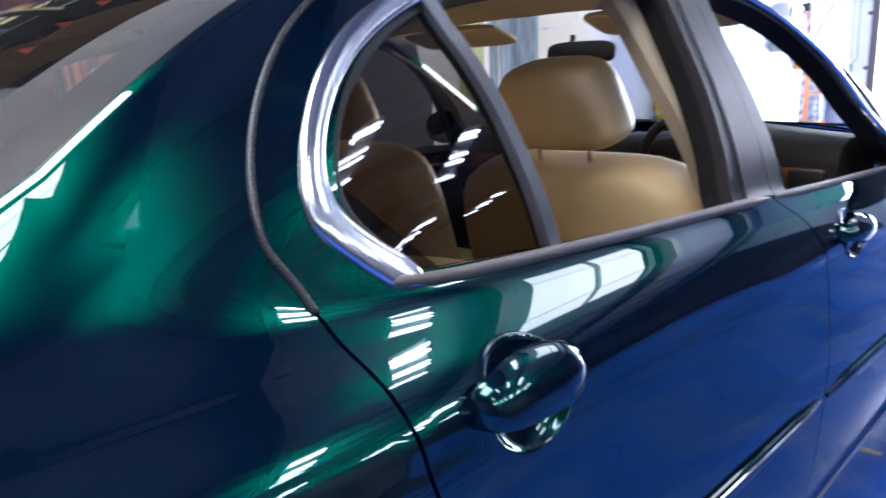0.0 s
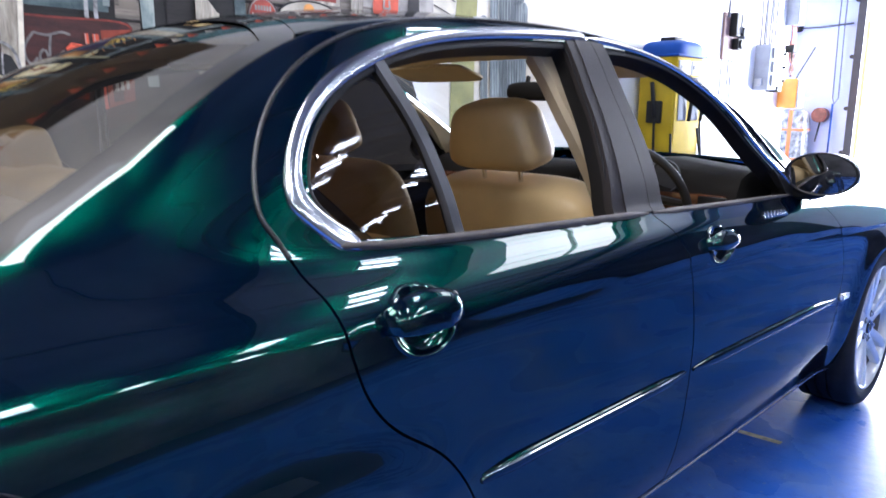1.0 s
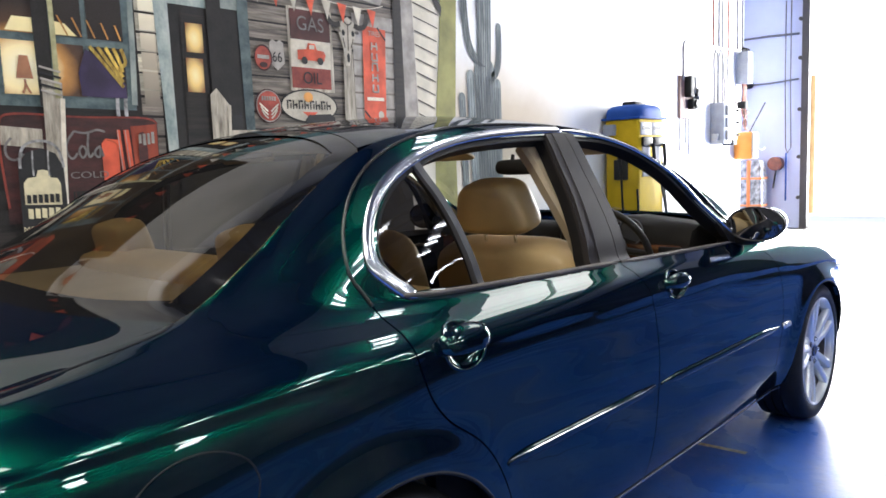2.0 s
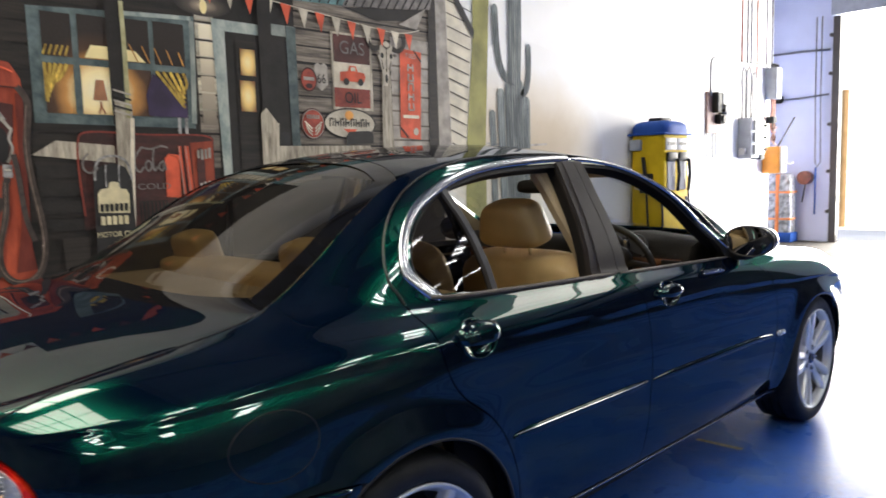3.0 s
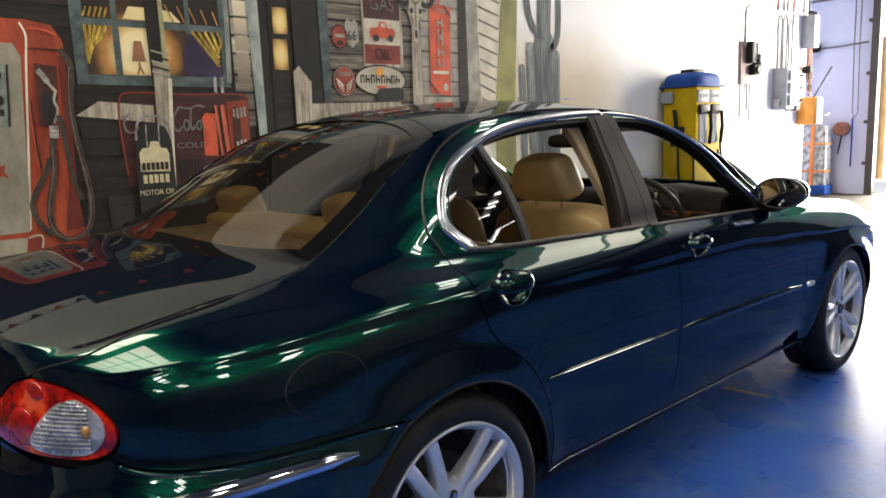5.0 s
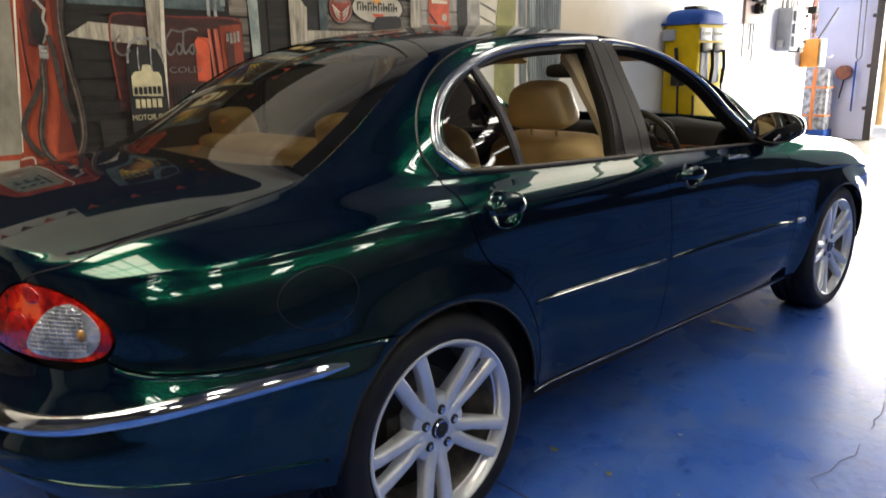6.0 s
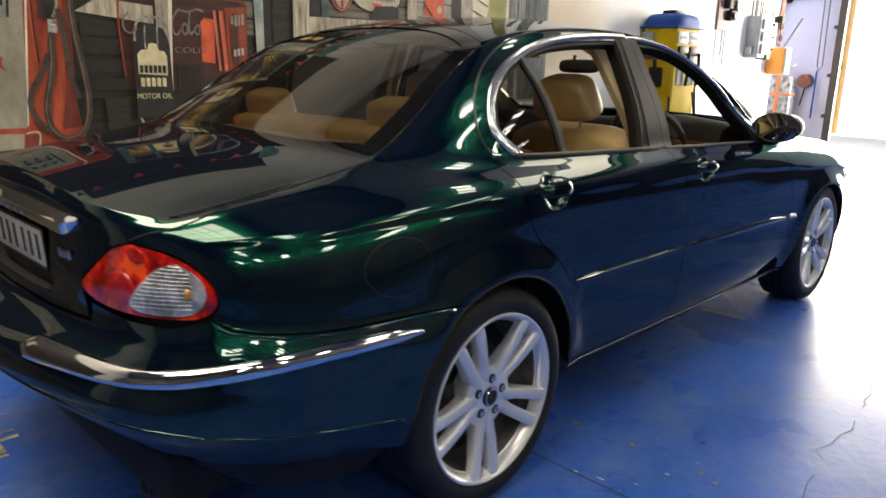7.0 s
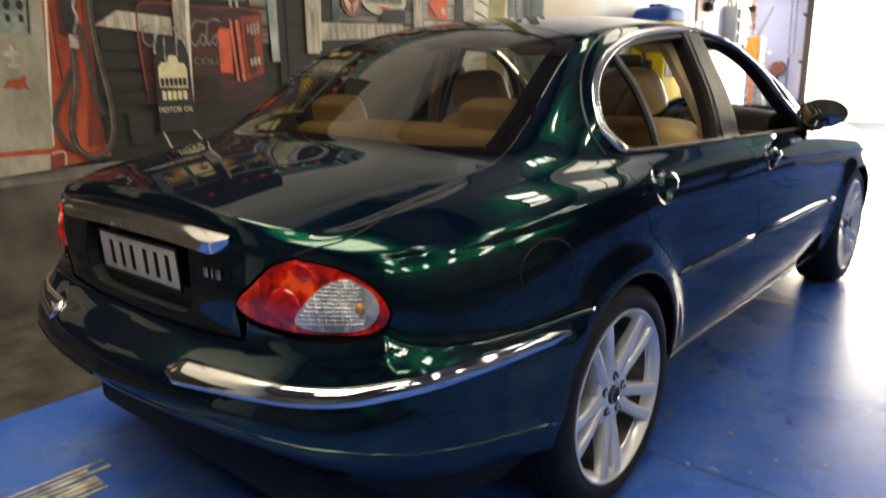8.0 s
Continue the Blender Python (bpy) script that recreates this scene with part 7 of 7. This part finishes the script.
meter = thing("meter_board", "brown meter board with black switch boxes on the white wall", "meter board", at=pose(8.2, W, 1.72))
part("board", box((0.02, -0.03, 0), (0.50, 0.0, 0.54), 0.006), BROWN_BOARD, meter)
for x, z, w, h, d, mm in ((0.15, 0.27, 0.13, 0.27, 0.09, BLACK_BOX), (0.28, 0.31, 0.17, 0.22, 0.10, DISPLAY), (0.29, 0.28, 0.07, 0.10, 0.12, BLACK_BOX), (0.25, 0.12, 0.17, 0.13, 0.08, BLACK_BOX), (0.43, 0.16, 0.06, 0.16, 0.08, GREY_BOX)):
    part("switch_box", box((x, -0.03 - d, z), (x + w, -0.03, z + h), 0.012), mm, meter)
part("meter_dial", rod((0.33, -0.10, 0.185), (0.33, -0.135, 0.185), 0.055, n=20, bevel=0.006), BLACK_BOX, meter)
switch = thing("switch_cabinet", "grey switch cabinet with three covers on the white wall", "switch cabinet", at=pose(9.25, W, 1.38))
part("cabinet", box((0, -0.20, 0), (0.43, 0.0, 0.57), 0.012), GREY_BOX, switch)
for k in range(3):
    part("cover", box((0.05, -0.235, 0.05 + 0.17 * k), (0.40, -0.20, 0.19 + 0.17 * k), 0.012), DISPLAY, switch)
    part("switch_lever", rod((0.36, -0.235, 0.12 + 0.17 * k), (0.36, -0.27, 0.12 + 0.17 * k), 0.015, n=10), BLACK_BOX, switch)
part("side_switch", box((-0.07, -0.13, 0.05), (0.0, -0.05, 0.14), 0.01), DISPLAY, switch)
part("foot_box", box((0.28, -0.22, -0.02), (0.43, -0.06, 0.08), 0.01), BLACK_BOX, switch)
upper = thing("junction_box", "grey steel junction box high on the white wall", "junction box", at=pose(10.2, W, 2.26))
part("cabinet", box((0, -0.18, 0), (0.19, 0.0, 0.46), 0.01), GREY_BOX, upper)
part("gland", rod((0.1, -0.09, 0.46), (0.1, -0.09, 0.50), 0.03, n=12), GALV, upper)
for k in range(5):
    part("cable", tube(curve((0.02 + 0.035 * k, -0.09, 0.0), (0.03 + 0.03 * k, -0.10, -0.15), (0.02 + 0.04 * k, -0.08, -0.32), (0.05 + 0.03 * k, -0.10, -0.5)), 0.011, 7), COPPER, upper)
for k in range(4):
    part("cable", tube(curve((0.04 + 0.05 * k, -0.12, -0.30 - 0.04 * k), (-0.06 + 0.03 * k, -0.15, -0.45), (0.10 - 0.05 * k, -0.13, -0.58), (0.02 + 0.05 * k, -0.12, -0.68)), 0.009, 7), COPPER if k % 2 else BLACK_BOX, upper)
part("coil", tube([(0.03 + 0.018 * k / 6, -0.10 + 0.035 * math.cos(k * math.tau / 12), 0.49 + 0.03 * math.sin(k * math.tau / 12)) for k in range(60)], 0.006, 6), BLACK_BOX, upper)
part("cable_box", box((-0.02, -0.15, -0.36), (0.10, -0.03, -0.26), 0.01), BLACK_BOX, upper)
orange = thing("orange_box", "orange first-aid style box on the white wall", "wall box", at=pose(10.13, W, 1.15))
part("case", box((0, -0.26, 0), (0.22, 0.0, 0.40), 0.025), ORANGE_BOX, orange)
part("lid", box((0.006, -0.29, 0.006), (0.214, -0.26, 0.394), 0.015), DISPLAY, orange)
part("handle", tube(curve((0.08, -0.30, 0.15), (0.14, -0.36, 0.13), (0.20, -0.38, 0.16)), 0.012, 7), DISPLAY, orange)
part("rod", rod((0.1, -0.2, 0.40), (0.75, -0.2, 0.85), 0.012, n=8), BLACK_BOX, orange)
for x, z0, z1, mm in ((9.24, 2.70, 5.2, COPPER), (9.44, 2.70, 5.2, GALV), (9.56, 2.70, 5.2, GALV), (9.77, 2.55, 5.2, COPPER), (10.12, 2.76, 5.2, GALV), (10.33, 2.76, 5.2, GALV)):
    p = part("conduit", tube([(x, W - 0.05, z0), (x, W - 0.05, (z0 + z1) / 2), (x, W - 0.05, z1)], 0.015, 10), mm, None)
    tagged(p, "thin metal conduit running up the white wall", "conduit", "wall conduits")
p = part("conduit", tube([(8.27, W - 0.05, 2.2), (8.27, W - 0.05, 2.62), (8.30, W - 0.05, 2.68), (8.36, W - 0.05, 2.70), (9.8, W - 0.05, 2.72), (10.2, W - 0.05, 2.72)], 0.016, 10), GALV, None)
tagged(p, "bent metal conduit from the meter board", "conduit", "wall conduits")
for x0, x1, top in ((9.25, 9.37, 2.66), (9.42, 9.54, 2.68), (9.61, 9.72, 2.62)):
    p = part("conduit", tube(curve((x0, W - 0.06, 1.94), (x0, W - 0.06, 2.3), (x0 + 0.008, W - 0.06, top - 0.06), ((x0 + x1) / 2, W - 0.06, top), (x1 - 0.008, W - 0.06, top - 0.06), (x1, W - 0.06, 2.3), (x1, W - 0.06, 1.94)), 0.013, 8), GALV, None)
    tagged(p, "bent metal conduit looping above the switch cabinet", "conduit", "wall conduits")
for x, z0 in ((8.22, 1.3), (8.42, 1.4), (8.5, 1.25)):
    p = part("cable", tube([(x, W - 0.02, z0), (x, W - 0.02, 1.72)], 0.012, 6), GREY_BOX, None)
    tagged(p, "loose grey cable hanging below the meter board", "cable", "hanging cables")

# hand trolley with a wrapped load in the recess by the door
trolley = thing("hand_trolley", "upright wrapped load strapped with orange straps beside the door", "trolley", at=pose(11.42, 2.48, 0))
WRAP = mat("clear_wrapped_load", (0.30, 0.31, 0.33), 0.25, 0.2, 0.4, 0.6, 14)
part("load", pad((0.30, 0.42, 1.10), 6, pose(0, 0, 0.58), 40), WRAP, trolley)
part("tray", box((-0.17, -0.23, 0.0), (0.17, 0.23, 0.16), 0.02), BLUE_PAINT, trolley)
for z in (0.36, 0.80):
    part("strap", box((-0.158, -0.218, z), (0.158, 0.218, z + 0.05), 0.03), STRAP, trolley)
part("strap", box((-0.162, -0.03, 0.05), (0.162, 0.03, 1.12), 0.015), STRAP, trolley)
drum = thing("hose_reel", "dark red hose reel on the pale blue wall", "hose reel", at=pose(11.62, 2.16, 1.05))
part("reel", rod((-0.12, 0, 0), (0.08, 0, 0), 0.11, n=24, bevel=0.02), COPPER, drum)
part("bracket", tube(curve((0, 0.0, -0.08), (-0.02, 0.02, -0.25), (0.0, 0.05, -0.4)), 0.012, 7), BLACK_BOX, drum)
chain = thing("door_chain", "hanging chain loop of the roller door", "chain", at=pose(11.58, 1.98, 0))
part("chain_loop", tube([(0, -0.03, 3.6), (0, -0.03, 2.4), (0, -0.05, 1.3), (0, 0.0, 1.22), (0, 0.03, 1.3), (0, 0.05, 2.4), (0, 0.05, 3.6)], 0.010, 7), GALV, chain)
part("chain_tail", tube([(0, 0.02, 1.22), (0, 0.02, 0.45)], 0.014, 7), BLUE_PAINT, chain)
DARK_FRAME = mat("dark_door_frame", (0.05, 0.045, 0.045), 0.5, 0.3)
slab("door_frame", (11.62, 1.69, 0.0), (11.72, 1.80, 3.72), DARK_FRAME, "dark steel roller door frame", "door frame")
slab("door_head", (11.5, -1.9, 3.58), (11.72, 1.80, 4.1), GREY_BOX, "rolled grey steel door above the opening", "roller door")
for z in (0.5, 1.15, 1.9, 2.7, 3.3):
    b = part("frame_bolt", rod((11.60, 1.82, z), (11.66, 1.82, z), 0.03, n=10), DARK_FRAME, None)
    tagged(b, "bolt on the dark door frame", "bolt", "door frame bolts")
p = part("conduit", tube([(11.65, 2.75, 3.1), (11.65, 2.3, 3.1), (11.65, 1.85, 3.08)], 0.018, 8), GALV, None)
tagged(p, "thin conduit on the pale blue wall", "conduit", "wall conduits")
p = part("conduit", tube([(11.65, 2.66, 2.35), (11.65, 2.3, 2.35), (11.65, 1.85, 2.38)], 0.014, 8), GALV, None)
tagged(p, "thin conduit on the pale blue wall", "conduit", "wall conduits")
p = part("valve", pad((0.10, 0.16, 0.14), 3, pose(11.62, 2.62, 2.36)), BLACK_BOX, None)
tagged(p, "black valve on the pale blue wall", "valve")
# outside
OCHRE_POST = mat("faded_ochre_post", (0.30, 0.19, 0.09), 0.8, spec=0.1)
p = part("post", rod((15.0, 2.57, -0.02), (15.0, 2.57, 2.72), 0.06, n=16), OCHRE_POST, None)
tagged(p, "faded ochre post in the sunlit yard", "post")

# floor paint marks
WORN = mat("worn_ochre_paint", (0.17, 0.155, 0.10), 0.5, 0, 0, 0.5, 40)
PALE_LINE = mat("pale_scuffed_line", (0.40, 0.38, 0.28), 0.5, 0, 0, 0.5, 18)


def on_floor(name, pts, material, label):
    bm = bmesh.new()
    bm.faces.new([bm.verts.new((x, y, 0.004)) for x, y in pts])
    bmesh.ops.triangulate(bm, faces=bm.faces)
    bmesh.ops.recalc_face_normals(bm, faces=bm.faces)
    return tagged(part(name, bm, material, None, smooth=False), label, "floor mark", kind="structure")


on_floor("floor_mark", [(2.07, -0.55), (2.085, -0.76), (2.115, -0.76), (2.10, -0.55)], WORN, "worn ochre paint mark on the blue floor")
line = bmesh.new()
random.seed(11)
for k in range(7):
    y0, w = 0.34 + 0.027 * k, random.uniform(0.017, 0.027)
    xs = np.arange(-4.5, -0.85 + random.uniform(-0.04, 0.03), 0.06)
    edge = [(x, y0 - 0.016 * (x + 0.9) + 0.004 * noise.noise(Vector((x * 5, k, 0)))) for x in xs]
    up = [line.verts.new((x, y + w * (0.8 + 0.5 * noise.noise(Vector((x * 7, k, 4)))), 0.003)) for x, y in edge]
    down = [line.verts.new((x, y, 0.003)) for x, y in edge]
    for i in range(len(xs) - 1):
        if noise.noise(Vector((xs[i] * 3.1, k * 2.7, 9))) > -0.36:
            line.faces.new((down[i], down[i + 1], up[i + 1], up[i]))
tagged(part("floor_line", line, PALE_LINE, None, smooth=False), "pale scuffed painted line on the blue floor", "floor mark", kind="structure")
CHIP = mat("ochre_paint_chip", (0.17, 0.16, 0.11), 0.6, 0, 0, 0.4, 60)
TOUCH = mat("dark_blue_touch_up_paint", (0.020, 0.080, 0.36), 0.30, 0, 0.05, 0.2, 30, spec=0.11)
WHITE_CHIP = mat("pale_paint_chip", (0.45, 0.48, 0.52), 0.5, 0, 0, 0.2, 60)


def blotch(x, y, rx, ry, material, label, seed, turn=0.0):
    pts = []
    for k in range(18):
        a = k * math.tau / 18
        q = 1 + 0.55 * noise.noise(Vector((math.cos(a) * 1.4, math.sin(a) * 1.4, seed * 3.7)))
        u, v = rx * q * math.cos(a), ry * q * math.sin(a)
        pts.append((x + u * math.cos(turn) - v * math.sin(turn), y + u * math.sin(turn) + v * math.cos(turn)))
    on_floor("floor_mark", pts, material, label)


for k, (x, y, rx, ry) in enumerate(((0.571, -0.78, 0.022, 0.03), (0.572, -0.99, 0.017, 0.04), (0.590, -0.93, 0.008, 0.015), (0.549, -1.287, 0.012, 0.02), (0.57, -1.235, 0.01, 0.014))):
    blotch(x, y, rx * 0.6, rx * 0.7, CHIP, "small ochre paint chip on the blue floor", k)
for k, (x, y, rx, ry) in enumerate(((1.472, -0.69, 0.035, 0.018), (1.40, -0.76, 0.040, 0.014), (1.024, -0.761, 0.026, 0.020), (1.066, -0.856, 0.012, 0.010), (0.73, -0.824, 0.022, 0.022), (0.802, -1.117, 0.03, 0.014), (0.76, -1.15, 0.012, 0.010))):
    blotch(x, y, rx, ry, TOUCH, "dark blue touched-up spot on the floor", k + 20)
for k, (x, y, rx, ry) in enumerate(((0.30, -0.955, 0.006, 0.018), (0.32, -1.03, 0.004, 0.03), (0.49, -1.16, 0.008, 0.014), (0.62, -1.20, 0.005, 0.01), (0.95, -1.02, 0.006, 0.016), (0.37, -1.12, 0.005, 0.012))):
    blotch(x, y, rx * 0.5, ry * 0.5, WHITE_CHIP, "tiny pale chip in the blue floor", k + 40)
crack = bmesh.new()
random.seed(5)
pts, x = [], 0.1
while x < 4.2:
    pts.append((x, -1.46 + 0.10 * noise.noise(Vector((x * 2.1, 3, 0))) + random.uniform(-0.02, 0.02), 0.0015))
    x += random.uniform(0.03, 0.09)
CRACK = mat("dark_crack", (0.015, 0.02, 0.04), 0.8)
link_mesh("floor_crack", [(x, y + d * (0.6 + random.random()), z) for x, y, z in pts for d in (-0.0013, 0.0013)], [(2 * i, 2 * i + 2, 2 * i + 3, 2 * i + 1) for i in range(len(pts) - 1) if i % 7 < 5], CRACK)
tagged(bpy.data.objects["floor_crack"], "thin dark crack in the blue floor", "crack", kind="structure")
joint = link_mesh("floor_joint", [(0.295 + 0.006 * s, y, 0.0012) for y in np.linspace(-3.3, 1.0, 30) for s in (-0.5, 0.5)], [(2 * i, 2 * i + 1, 2 * i + 3, 2 * i + 2) for i in range(29)], CRACK)
tagged(joint, "straight saw-cut joint in the blue floor", "joint", kind="structure")
